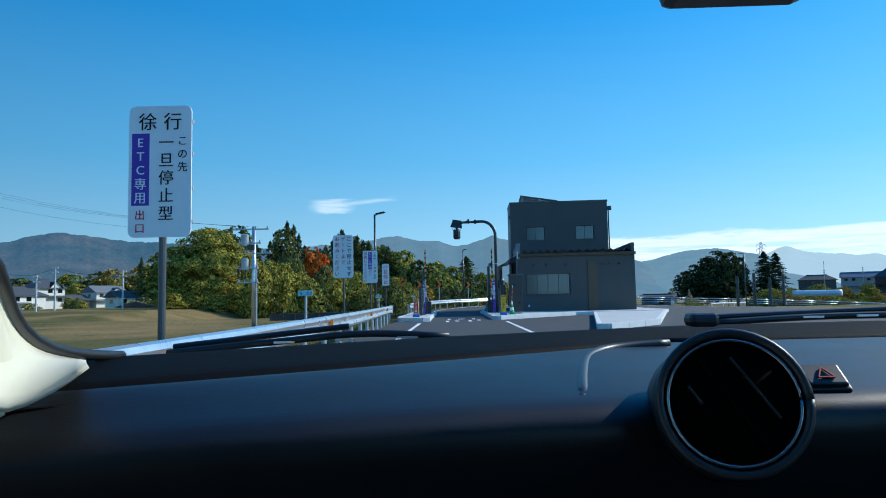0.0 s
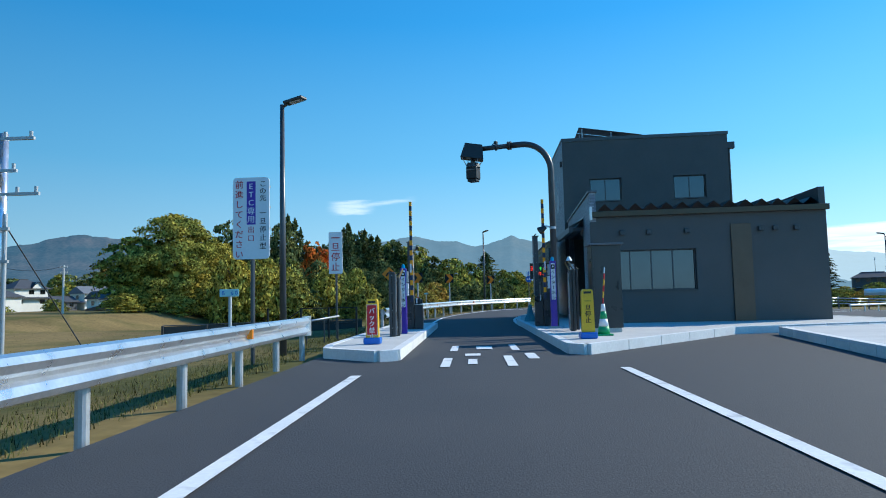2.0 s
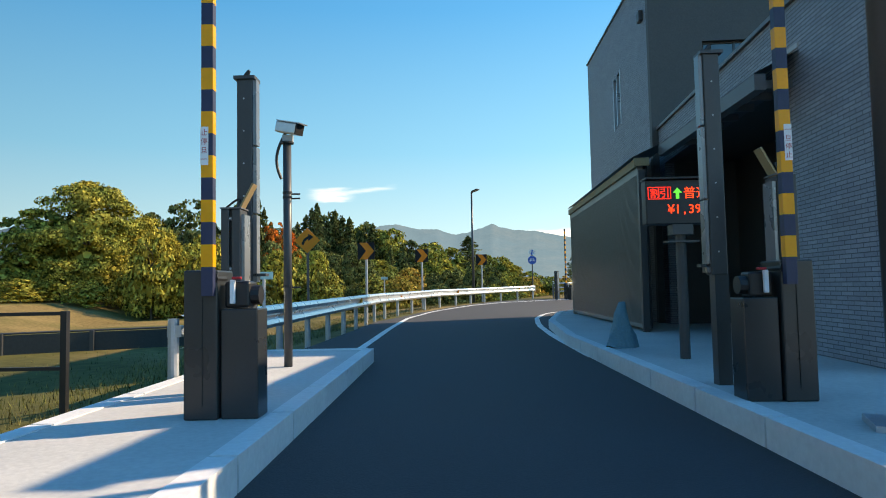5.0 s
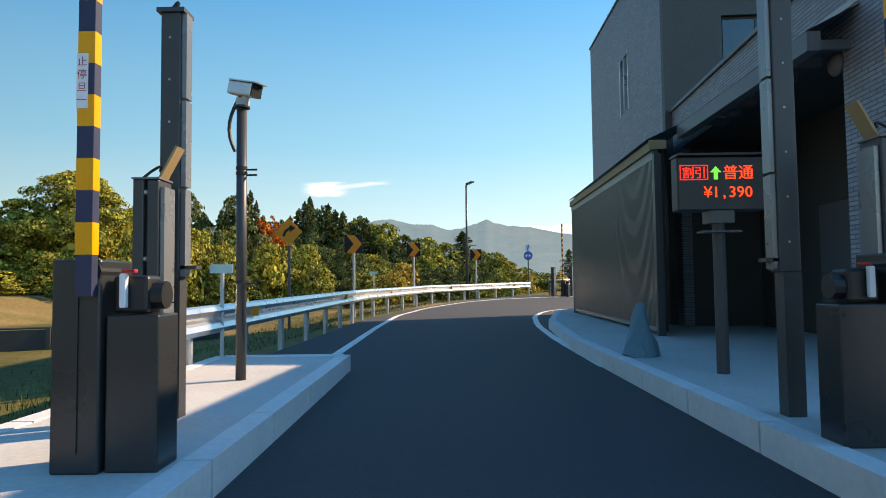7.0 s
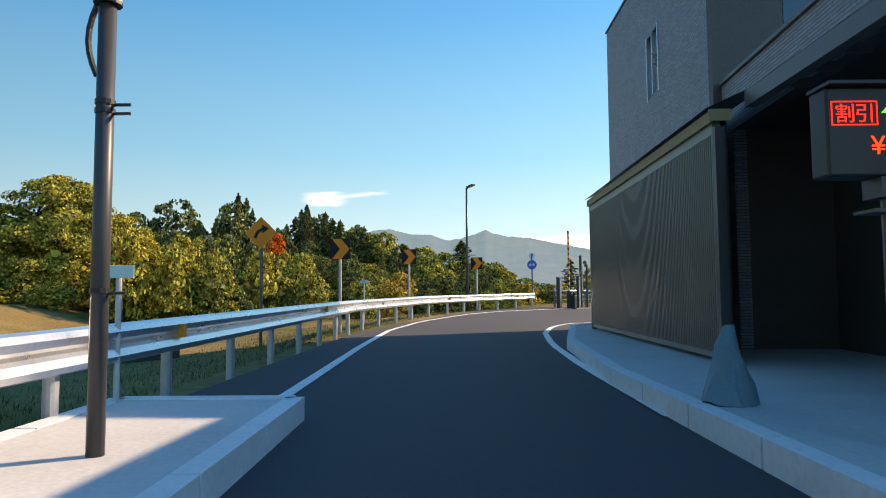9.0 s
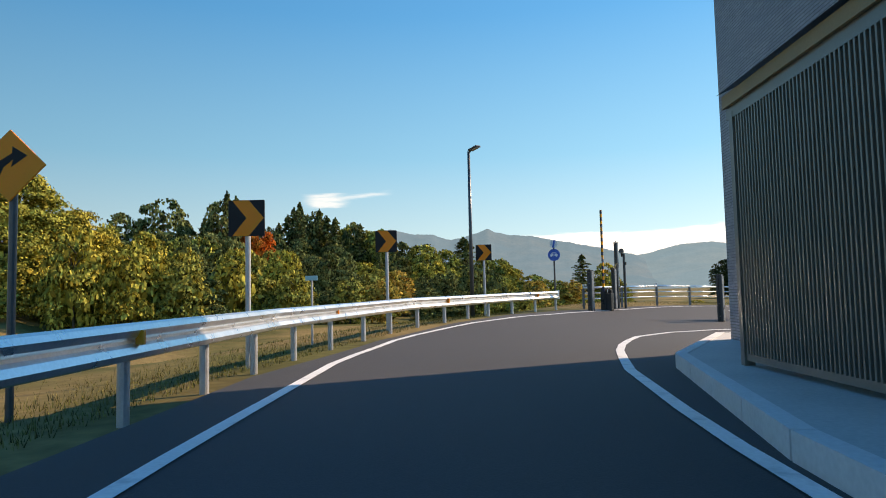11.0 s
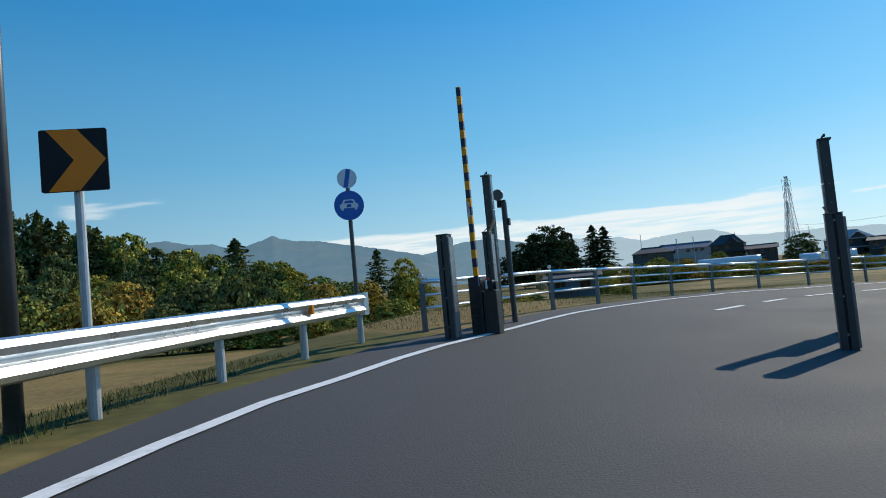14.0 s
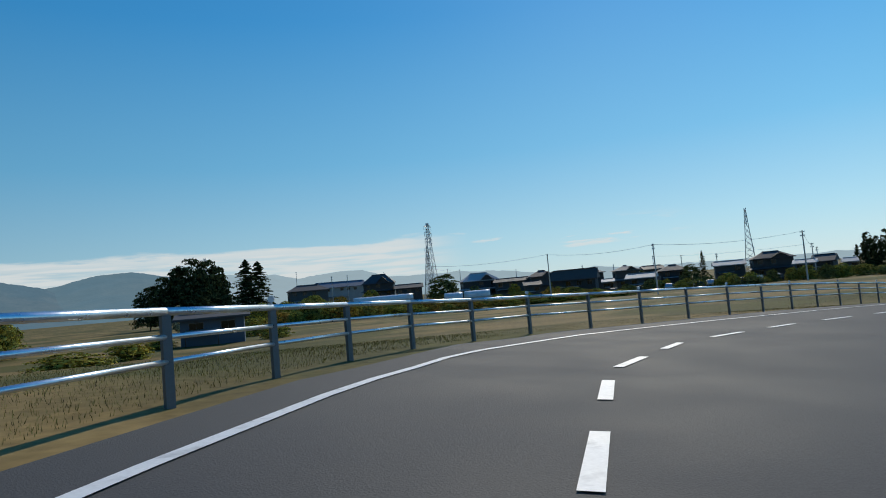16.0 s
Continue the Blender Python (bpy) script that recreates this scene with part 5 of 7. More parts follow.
for kind, x, y in (("post", 6.45, 77.75), ("bar", 7.15, 78.2), ("post2", 7.85, 79.2), ("tall", 8.1, 79.55), ("lamp", 8.49, 79.7)):
    z = at2(x, y)
    if kind == "post":
        sensor_post(x, y, 1.8, 0.2, 0.22, D2, "dark grey sensor post with hinged face panels", z0=z, paddle=False)
    if kind == "post2":
        sensor_post(x, y, 1.9, 0.15, 0.2, D2, "dark grey sensor post with a tilted paddle", z0=z)
    if kind == "bar":
        ob = barrier(x, y, D2, 4.5, "dark barrier housing with its banded arm raised", z0=z, plate_at=1.1)
    if kind == "tall":
        ob = tall_post(x, y, 3.08, "tall dark sensor mast with a cable loop", z0=z)
        ob.rotation_euler = (0, 0, radians(D2))
    if kind == "lamp":
        t = thing("mirror_post", pose(x, y, z, 0, 0, D2), "dark round mast with a round grey disc", "mast")
        part("pole", R((0, 0, 0), (0, 0, 2.55), 0.06), DARKGREY, t)
        part("disc", plate(disc_pts(0.12, 20), -0.03, 0.03), MIDGREY, t).location = (-0.12, 0, 2.72)
        part("bracket", B(-0.14, 0.04, -0.03, 0.03, 2.45, 2.6), BLACK, t)
        part("junction_box", B(0.05, 0.1, -0.04, 0.04, 2.05, 2.2), BLACK, t)
ob = tall_post(12.1, 75.0, 3.06, "tall dark sensor mast with a cable loop", face=-1, z0=at2(12.1, 75.0))
ob.rotation_euler = (0, 0, radians(D2))
sensor_post(11.7, 74.6, 1.75, 0.15, 0.2, D2 + 180, "dark grey sensor post with a tilted paddle", z0=at2(11.7, 74.6))

sensor_post(10.38, 73.52, 1.55 - at2(10.38, 73.52), 0.2, 0.2, D2, "dark grey sensor post with hinged face panels", z0=at2(10.38, 73.52), paddle=False)

# entrance lane equipment across the forecourt
for (x, y, top) in ((27.0, 63.0, 2.7), (29.3, 64.5, 3.0), (32.0, 67.0, 2.6), (34.6, 69.5, 3.0)):
    z = hz(x, y) - 0.02
    sensor_post(x, y, top - z, 0.2, 0.2, 0, "dark grey sensor post with hinged face panels", z0=z, paddle=False)
t = thing("white_rail", pose(0, 0, hz(28, 68)), "low white steel rail on short posts", "rail")
part("rail", R((25.8, 66.5, 0.75), (30.8, 70, 0.75), 0.06), SIGNW, t)
for k in range(4):
    part("post", R((25.9 + 1.6 * k, 66.57 + 1.12 * k, -0.1), (25.9 + 1.6 * k, 66.57 + 1.12 * k, 0.72), 0.045), SIGNW, t)

# ---- distant hills ----


def ridge(name, dist, prof, material, label, depth=0.3, rough=0.25):
    """A range of hills whose skyline follows elevations (degrees) by compass bearing (degrees)."""
    prof = np.array(prof, float)
    az = np.linspace(prof[0, 0], prof[-1, 0], 260)
    el = np.interp(az, prof[:, 0], prof[:, 1])
    rows = 9
    V, F = [], []
    for i, (a, e) in enumerate(zip(az, el)):
        e += rough * 0.5 * noise.noise((a * 0.9, dist * 0.01, 0)) + rough * 0.25 * noise.noise((a * 4.0, 3.0, dist))
        for k in range(rows):
            u = k / (rows - 1)
            d = dist * (1 - depth * (1 - u)) * (1 + 0.02 * (1 - u) * noise.noise((a * 0.35 + u * 2, u * 4, dist)))
            z = math.tan(radians(max(e, 0.05))) * dist * (u ** 1.3) - 20 * (1 - u)
            V.append((d * math.sin(radians(a)), 50 + d * math.cos(radians(a)), z))
    for i in range(len(az) - 1):
        for k in range(rows - 1):
            p = i * rows + k
            F.append((p, p + rows, p + rows + 1, p + 1))
    me = bpy.data.meshes.new(name)
    me.from_pydata(V, [], F)
    for p in me.polygons:
        p.use_smooth = True
    me.materials.append(material)
    return tagged(new(name, me), label, "hill", kind="structure")


# farther ranges get a paler painted haze; brown second colour paints sunlit patches
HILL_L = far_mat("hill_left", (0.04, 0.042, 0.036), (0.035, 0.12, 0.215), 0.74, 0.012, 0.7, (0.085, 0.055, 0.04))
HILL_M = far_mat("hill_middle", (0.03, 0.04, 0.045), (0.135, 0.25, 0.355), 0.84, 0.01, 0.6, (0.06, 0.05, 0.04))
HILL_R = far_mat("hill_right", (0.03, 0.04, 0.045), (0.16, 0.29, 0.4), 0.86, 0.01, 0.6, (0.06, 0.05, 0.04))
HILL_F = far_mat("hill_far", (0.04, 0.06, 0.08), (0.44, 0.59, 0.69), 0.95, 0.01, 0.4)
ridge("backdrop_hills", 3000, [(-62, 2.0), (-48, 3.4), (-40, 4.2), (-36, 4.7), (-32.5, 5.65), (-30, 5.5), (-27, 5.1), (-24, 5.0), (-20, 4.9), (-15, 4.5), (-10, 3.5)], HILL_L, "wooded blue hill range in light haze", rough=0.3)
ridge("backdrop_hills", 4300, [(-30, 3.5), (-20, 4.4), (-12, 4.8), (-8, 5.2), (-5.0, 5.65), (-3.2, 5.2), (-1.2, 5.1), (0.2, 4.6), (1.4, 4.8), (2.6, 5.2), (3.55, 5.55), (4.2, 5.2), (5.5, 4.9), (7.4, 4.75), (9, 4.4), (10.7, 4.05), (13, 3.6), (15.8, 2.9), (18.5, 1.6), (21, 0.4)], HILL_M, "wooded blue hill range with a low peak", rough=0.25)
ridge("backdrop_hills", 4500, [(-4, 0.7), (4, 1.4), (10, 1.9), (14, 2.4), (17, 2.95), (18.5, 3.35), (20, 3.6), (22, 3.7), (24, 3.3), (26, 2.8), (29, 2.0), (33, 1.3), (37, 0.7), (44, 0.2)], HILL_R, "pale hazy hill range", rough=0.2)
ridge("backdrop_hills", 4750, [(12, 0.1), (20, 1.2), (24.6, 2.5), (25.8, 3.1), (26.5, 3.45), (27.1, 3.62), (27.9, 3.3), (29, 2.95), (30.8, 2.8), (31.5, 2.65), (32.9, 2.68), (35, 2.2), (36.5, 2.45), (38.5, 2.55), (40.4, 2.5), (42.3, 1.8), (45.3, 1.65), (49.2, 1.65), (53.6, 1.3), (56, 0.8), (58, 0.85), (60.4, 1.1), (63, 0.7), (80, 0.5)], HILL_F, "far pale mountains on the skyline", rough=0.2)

# ---- trees ----


def leaves(centres, normals, size, rng):
    """Many small leaf sprays as quads, each turned its own way."""
    n = len(centres)
    r = rng.normal(size=(n, 3))
    nn = normals + 0.55 * r
    nn /= np.linalg.norm(nn, axis=1)[:, None]
    u = np.cross(nn, rng.normal(size=(n, 3)))
    u /= np.linalg.norm(u, axis=1)[:, None]
    w = np.cross(nn, u)
    s = size * rng.uniform(0.55, 1.3, (n, 1))
    a = rng.uniform(0.5, 0.9, (n, 1))
    q = np.stack([centres - u * s, centres - w * s * a, centres + u * s, centres + w * s * a], 1)
    return q.reshape(-1, 3), np.arange(4 * n).reshape(-1, 4)


def mesh_of(name, V, F, material):
    me = bpy.data.meshes.new(name)
    me.from_pydata(V.tolist(), [], F.tolist())
    me.materials.append(material)
    return me


def trunk_bm(h, r, limbs, rng, spread):
    bm = bmesh.new()
    pts = [(0.05 * h * rng.normal() * k / 5, 0.05 * h * rng.normal() * k / 5, h * 0.75 * k / 5) for k in range(6)]
    for k in range(5):
        rod(bm, pts[k], pts[k + 1], r * (1 - k * 0.16), r * (1 - (k + 1) * 0.16), 8)
    for _ in range(limbs):
        k = rng.integers(2, 6)
        a = rng.uniform(0, 6.28)
        b = Vector(pts[k]) + Vector((math.cos(a) * spread * 0.7, math.sin(a) * spread * 0.7, h * 0.15))
        rod(bm, pts[k], b, r * 0.35, r * 0.1, 6)
    return bm


def broad_mesh(seed, h, w, blobs, n_leaf, size, low=0.1):
    """A crown of uneven, flattened sprays on its outer shell, with dark gaps below them and a dense heart of large
    hidden leaves added to block light.
    """
    rng = np.random.default_rng(seed)
    C, N = [], []
    lop = rng.uniform(0, 6.28)
    for b in range(blobs):
        t = rng.uniform(low, 0.97)
        a = rng.uniform(0, 2 * math.pi)
        prof = math.sin(math.pi * min(1, 0.18 + 0.8 * t)) ** 0.6 * (1 + 0.14 * math.sin(2 * a + lop) + 0.1 * math.sin(5 * a + 9 * t + lop))
        rad = w / 2 * prof * math.sqrt(rng.uniform(0.4, 1.0)) * 0.86
        c = np.array((rad * math.cos(a), rad * math.sin(a), h * t))
        br = rng.uniform(0.055, 0.15) * w * (1.15 - 0.4 * t)
        m = max(8, int(n_leaf / blobs * (br / (0.1 * w)) ** 1.6 * 0.92))
        d = rng.normal(size=(m, 3))
        d /= np.linalg.norm(d, axis=1)[:, None]
        d[:, 2] = np.where(d[:, 2] < -0.2, -d[:, 2], d[:, 2])
        out_ = np.array((math.cos(a), math.sin(a), 0.25))
        tilt = np.outer(d @ out_, (0, 0, -0.25 * br))
        C.append(c + d * (br, br, br * 0.58) * rng.uniform(0.55, 1.14, (m, 1)) + tilt)
        N.append(d * 0.8 + 0.4 * out_)
    C, N = np.concatenate(C), np.concatenate(N)
    C[:, 2] = np.maximum(C[:, 2], 0.1)
    V, F = leaves(C, N, size, rng)
    m = 260
    q = rng.normal(size=(m, 3))
    q *= (rng.uniform(0.1, 1, (m, 1)) ** 0.4) / np.linalg.norm(q, axis=1)[:, None]
    heart = q * (w * 0.33, w * 0.33, h * 0.36) + (0, 0, h * (0.46 + 0.3 * low))
    V2, F2 = leaves(heart, q, w * 0.06, rng)
    return np.concatenate([V, V2]), np.concatenate([F, F2 + len(V)])


def conifer_mesh(seed, h, w, n_leaf, size, low=0.08):
    """A pointed spire: flat boughs of uneven length in loose tiers that close up towards the tip, with gaps between them."""
    rng = np.random.default_rng(seed)
    tiers = int(h * 3.2)
    C, N = [], []
    for k in range(tiers):
        u = (k + rng.uniform(-0.3, 0.3)) / tiers
        t = low + (1 - low) * (1 - (1 - max(0, u)) ** 1.35)
        rr = w / 2 * (1 - t) ** 0.72 * (0.72 + 0.28 * math.sin(k * 1.3 + seed) ** 2)
        boughs = rng.integers(5, 9)
        for b in range(boughs):
            a = rng.uniform(0, 2 * math.pi)
            L = rr * rng.uniform(0.45, 1.22) + 0.1
            m = max(6, int(n_leaf / tiers / boughs * (0.3 + 1.2 * L / (w / 2))))
            q = rng.uniform(0.1, 1, m) ** 0.8
            sp = rng.normal(size=m) * 0.16 * L * (1.15 - 0.8 * q)
            z = h * t + 0.06 * L - 0.34 * L * q ** 1.3 + rng.normal(size=m) * 0.045 + 0.1 * L * np.maximum(0, q - 0.75)
            C.append(np.stack([math.cos(a) * q * L - math.sin(a) * sp, math.sin(a) * q * L + math.cos(a) * sp, z], -1))
            N.append(np.stack([np.full(m, math.cos(a) * 0.6), np.full(m, math.sin(a) * 0.6), np.full(m, 0.7)], -1))
    tip = rng.uniform(0, 1, 90)
    C.append(np.stack([rng.normal(size=90) * 0.06 * (1 - tip), rng.normal(size=90) * 0.06 * (1 - tip), h * (0.93 + 0.09 * tip)], -1))
    N.append(rng.normal(size=(90, 3)))
    return leaves(np.concatenate(C), np.concatenate(N), size, rng)


class Kind:
    """A stock of tree shapes: unit crowns 1 m high that are scaled to each tree's height and width."""

    def __init__(self, name, label, material, maker, count, base=10.0):
        self.base = base
        self.name, self.label, self.material = name, label, material
        rng = np.random.default_rng(7)
        self.crowns = [mesh_of("crown", *maker(11 * k + 3), material) for k in range(count)]
        bm = trunk_bm(10, 0.28, 7, rng, 3.0)
        me = bpy.data.meshes.new("trunk")
        bm.to_mesh(me)
        bm.free()
        me.materials.append(BARK)
        self.trunk = me
        self.k = 0

    def plant(self, x, y, h, w, group="trees by the road", zg=None):
        z = hz(x, y) - 0.3 if zg is None else zg
        h += float(sunk(x, y)) if zg is None else 0
        t = thing(self.name, pose(x, y, z), self.label, "tree", group)
        c = new("crown", self.crowns[self.k % len(self.crowns)])
        c.parent = t
        c.scale = (w / self.base, w / self.base, h / 10)
        c.rotation_euler = (0, 0, (self.k * 2.4) % 6.28)
        q = new("trunk", self.trunk)
        q.parent = t
        q.scale = (w / 14, w / 14, h / 10)
        self.k += 1
        return t


big_tree = Kind("broadleaf_tree", "large broadleaf tree in yellow-green autumn leaf", LEAF_YEL, lambda s: broad_mesh(s, 10, 10, 230, 46000, 0.115), 2)
yellow_tree = Kind("broadleaf_tree", "broadleaf tree in yellow-green autumn leaf", LEAF_YEL, lambda s: broad_mesh(s, 10, 10, 110, 6600, 0.22), 3)
green_tree = Kind("broadleaf_tree", "dense green broadleaf tree at the wood's edge", LEAF_GRN, lambda s: broad_mesh(s, 10, 10, 110, 6600, 0.22), 4)
dark_tree = Kind("evergreen_tree", "dark evergreen tree with a rounded crown", LEAF_DRK, lambda s: broad_mesh(s, 10, 9, 110, 5200, 0.22), 4)
cedar = Kind("cedar_tree", "tall dark cedar with tiered boughs", LEAF_DRK, lambda s: conifer_mesh(s, 10, 5, 6800, 0.11), 4, 5.0)
deep_tree = Kind("evergreen_tree", "dark evergreen tree in a field clump", LEAF_BACKLIT, lambda s: broad_mesh(s, 10, 9, 120, 5400, 0.21), 3)
deep_cedar = Kind("cedar_tree", "dark cedar standing in a field clump", LEAF_BACKLIT, lambda s: conifer_mesh(s, 10, 5, 6500, 0.13), 3, 5.0)
red_tree = Kind("maple_tree", "maple in red autumn leaf", LEAF_RED, lambda s: broad_mesh(s, 10, 9, 40, 6000, 0.2), 2)
russet_bush = Kind("overgrown_bush", "bush overgrown with russet vines", LEAF_BRN, lambda s: broad_mesh(s, 10, 12, 90, 2900, 0.3, 0.02), 3, 12.0)
yellow_bush = Kind("overgrown_bush", "bush overgrown with yellow-green vines", LEAF_YEL, lambda s: broad_mesh(s, 10, 12, 90, 2900, 0.3, 0.02), 3, 12.0)
shade_bush = Kind("overgrown_bush", "dark green bush on the overgrown bank", LEAF_DRK, lambda s: broad_mesh(s, 10, 12, 90, 2900, 0.3, 0.02), 3, 12.0)
olive_bush = Kind("overgrown_bush", "dark olive bush on the overgrown bank", LEAF_OLV, lambda s: broad_mesh(s, 10, 12, 90, 2900, 0.3, 0.02), 3, 12.0)
pale_tree = Kind("young_tree", "young bare-topped tree with pale straw leaves", LEAF_PALE, lambda s: broad_mesh(s, 10, 9, 26, 3500, 0.3, 0.15), 2, 9.0)
green_bush = Kind("overgrown_bush", "green bush at the edge of the field", LEAF_GRN, lambda s: broad_mesh(s, 10, 12, 90, 2900, 0.3, 0.02), 3, 12.0)

TOPS = [(-60.3, 17.7), (-56.6, 20.1), (-53.8, 22.6), (-51.5, 23.8), (-49.6, 25.5), (-47.5, 22.6), (-45.3, 18.8), (-39.6, 18.0), (-37.1, 20.8), (-35.2, 22.3), (-33.3, 23.1), (-31.4, 22.2), (-29.5, 21.9), (-27.4, 20.1), (-25.2, 19.2), (-22.7, 19.2), (-20.2, 17.5)]
# the large yellow-green tree and the wood behind it
big_tree.plant(-41, 109, 13.4, 13.5)
big_tree.plant(-36.5, 113, 9.8, 9)
green_tree.plant(-46, 108, 10.5, 11)
for (x, y, h, w, k) in ((-71, 211, 27, 19, dark_tree), (-80, 205, 22, 16, dark_tree), (-62, 205, 20, 14, cedar), (-51.4, 201, 27, 13, cedar), (-56, 203, 21, 12, cedar), (-45, 206, 19, 12, dark_tree),
                        (-40, 204, 20, 13, cedar), (-35.1, 204, 24.8, 14, cedar), (-31, 205, 21.5, 12, dark_tree), (-27, 207, 21.5, 14, cedar), (-24, 206, 19.5, 12, green_tree), (-18, 205, 18, 11, green_tree),
                        (-13.5, 206, 14, 9, green_tree), (-9, 168, 10, 8, dark_tree), (-3.1, 158, 9.4, 9, green_tree), (4.0, 181.6, 13.6, 8, cedar), (8, 182, 10, 8, green_tree), (11, 181, 9, 8, green_tree), (-1, 176, 8.5, 9, dark_tree)):
    k.plant(x, y, h + 0.3, w)
for i, (x, top) in enumerate(TOPS):
    (cedar, cedar, cedar, dark_tree)[i % 4].plant(x, 196 + (i * 5) % 7, top + 1.0, 10 + (i * 3) % 5, "tall trees behind the wood edge")
# the overgrown skirt of the wood
rng = np.random.default_rng(33)


def edge_kind(x, y):
    """What grows at the wood edge, stretch by stretch as seen from the lane."""
    # dark kinds are partly real evergreens, partly stand-ins for shadows between bushes
    a = math.degrees(math.atan2(x, y - 46))
    if a < -23:
        mix = (yellow_bush, yellow_bush, green_bush, olive_bush, yellow_tree)
    elif a < -17.5:
        mix = (olive_bush, yellow_bush, shade_bush, green_bush, dark_tree)
    elif a < -13:
        mix = (russet_bush, olive_bush, yellow_bush, shade_bush)
    elif a < -7.5:
        mix = (shade_bush, dark_tree, shade_bush, olive_bush, dark_tree)
    elif a < -3.5:
        mix = (russet_bush, olive_bush, shade_bush, green_bush)
    elif a < 3:
        mix = (dark_tree, shade_bush, green_tree, shade_bush, olive_bush)
    else:
        mix = (olive_bush, yellow_bush, green_bush, shade_bush)
    return mix[rng.integers(0, len(mix))]


for i in range(20):
    u = i / 19
    x, y = -44 + 60 * u + rng.uniform(-1.2, 1.2), 101 + 26 * u + rng.uniform(-2, 3)
    edge_kind(x, y).plant(x, y, (3.6 - 1.6 * u) * rng.uniform(0.6, 1.2), rng.uniform(4, 6.5), "overgrown wood edge")
for (x, y, h, w, k) in ((-31.5, 104, 8.2, 6.5, yellow_bush), (-27.5, 106, 7.0, 6, yellow_bush), (-24, 108, 5.6, 6, olive_bush), (-20.5, 112, 6.4, 5.5, yellow_bush), (-29, 112, 8.4, 6, yellow_tree), (-17, 116, 6.5, 5.5, green_bush)):
    k.plant(x, y, h - 1.0, w, "overgrown wood edge")
for i in range(22):
    u = i / 21
    x, y = -50 + 58 * u + rng.uniform(-1, 1), 116 + 20 * u + rng.uniform(-4, 6)
    h = (8.6 - 4.2 * u) * rng.uniform(0.55, 1.2)
    edge_kind(x, y).plant(x, y, h, rng.uniform(4.5, 7.5), "overgrown wood edge")
for i in range(26):
    u = i / 25
    x, y = -52 + 62 * u + rng.uniform(-1.5, 1.5), 136 + 12 * u + rng.uniform(-6, 8)
    h = (11.5 - 6.0 * u) * rng.uniform(0.65, 1.15)
    edge_kind(x, y).plant(x, y, h, h * rng.uniform(0.7, 1.0), "small trees at the wood edge")
red_tree.plant(-38.5, 178, 17.5, 11)
red_tree.plant(-35.5, 176, 15, 9)
red_tree.plant(-33, 176, 11, 7)
yellow_tree.plant(-15, 168, 9, 9)
green_tree.plant(-46, 160, 11.5, 11)
green_tree.plant(-54, 150, 11, 10)
dark_tree.plant(-27, 170, 13, 10)
dark_tree.plant(-21, 176, 13, 10)
rng = np.random.default_rng(21)
for i in range(24):
    x = -92 + 84 * i / 23 + rng.uniform(-1.5, 1.5)
    h = np.interp(x, (-92, -75, -60, -47, -40, -34, -24, -14, -8), (15, 20, 18, 17, 15, 19, 18, 13, 9)) * rng.uniform(0.8, 1.05)
    (dark_tree, cedar, dark_tree, cedar)[rng.integers(0, 4)].plant(x, 196 + rng.uniform(-8, 6), h, h * rng.uniform(0.42, 0.58), "wood behind the fields")
for (x, y, h, w) in ((8, 141, 5.2, 7), (12, 140, 5.2, 8), (15.5, 141, 4.5, 6), (17.5, 146, 4.2, 6)):
    green_bush.plant(x, y, h, w, "overgrown wood edge")
for (x, y, h, w, k) in ((3.8, 200, 15.6, 20, cedar), (-5.8, 198, 14.2, 14, green_tree), (-15.7, 202, 18, 14, green_tree), (-10.9, 199, 15, 12, dark_tree), (0, 196, 12.5, 12, green_tree), (9.4, 176, 9.2, 10, green_tree), (12, 176, 7.6, 9, yellow_tree), (-20, 200, 19, 13, cedar)):
    k.plant(x, y, h + 0.4, w, "wood behind the fields")
cedar.plant(21.5, 153, 8.8, 9)
yellow_bush.plant(25.6, 155, 7.4, 6.5, "overgrown wood edge")
olive_bush.plant(28.6, 158, 4.6, 5.5, "overgrown wood edge")
green_bush.plant(36, 190, 5, 9, "overgrown wood edge")
# the far clump beyond the fields
for (x, y, h, w) in ((106, 290, 17, 15), (111, 288, 20, 17), (116, 291, 23, 19), (121, 289, 22, 17), (126, 292, 20, 14), (102, 292, 14, 12), (113, 285, 12, 22), (123, 286, 12, 16)):
    deep_tree.plant(x, y, h, w, "trees in the fields")
deep_cedar.plant(129, 293, 19, 9, "trees in the fields")
for (x, y, h, w) in ((137, 291, 22, 21), (142.5, 292, 21.5, 20), (139.5, 294, 16, 20)):
    deep_cedar.plant(x, y, h, w, "trees in the fields")
for (x, y, h, w) in ((128, 268, 6, 9), (134, 262, 6, 8), (141, 258, 7, 10), (148, 252, 6, 9), (146, 262, 7, 9), (154, 244, 5, 9), (160, 235, 5, 9)):
    (green_bush, russet_bush, yellow_bush)[int(x) % 3].plant(x, y, h, w, "trees in the fields")
dark_tree.plant(146, 202, 8.4, 12, "trees in the fields", zg=-2.4)
for (x, y, h, w) in ((112, 184, 3.4, 6), (127, 169, 2.6, 6), (133, 166, 3.0, 7), (139, 162, 3.2, 6), (145, 160, 3.0, 6), (142, 152, 1.8, 5), (150, 160, 2.2, 5), (158, 140, 1.6, 5), (101, 186, 4, 8), (93, 190, 4, 8), (168, 128, 2, 6)):
    (russet_bush, green_bush, yellow_bush)[int(y) % 3].plant(x, y, h, w, "bushes before the houses")
rng = np.random.default_rng(12)
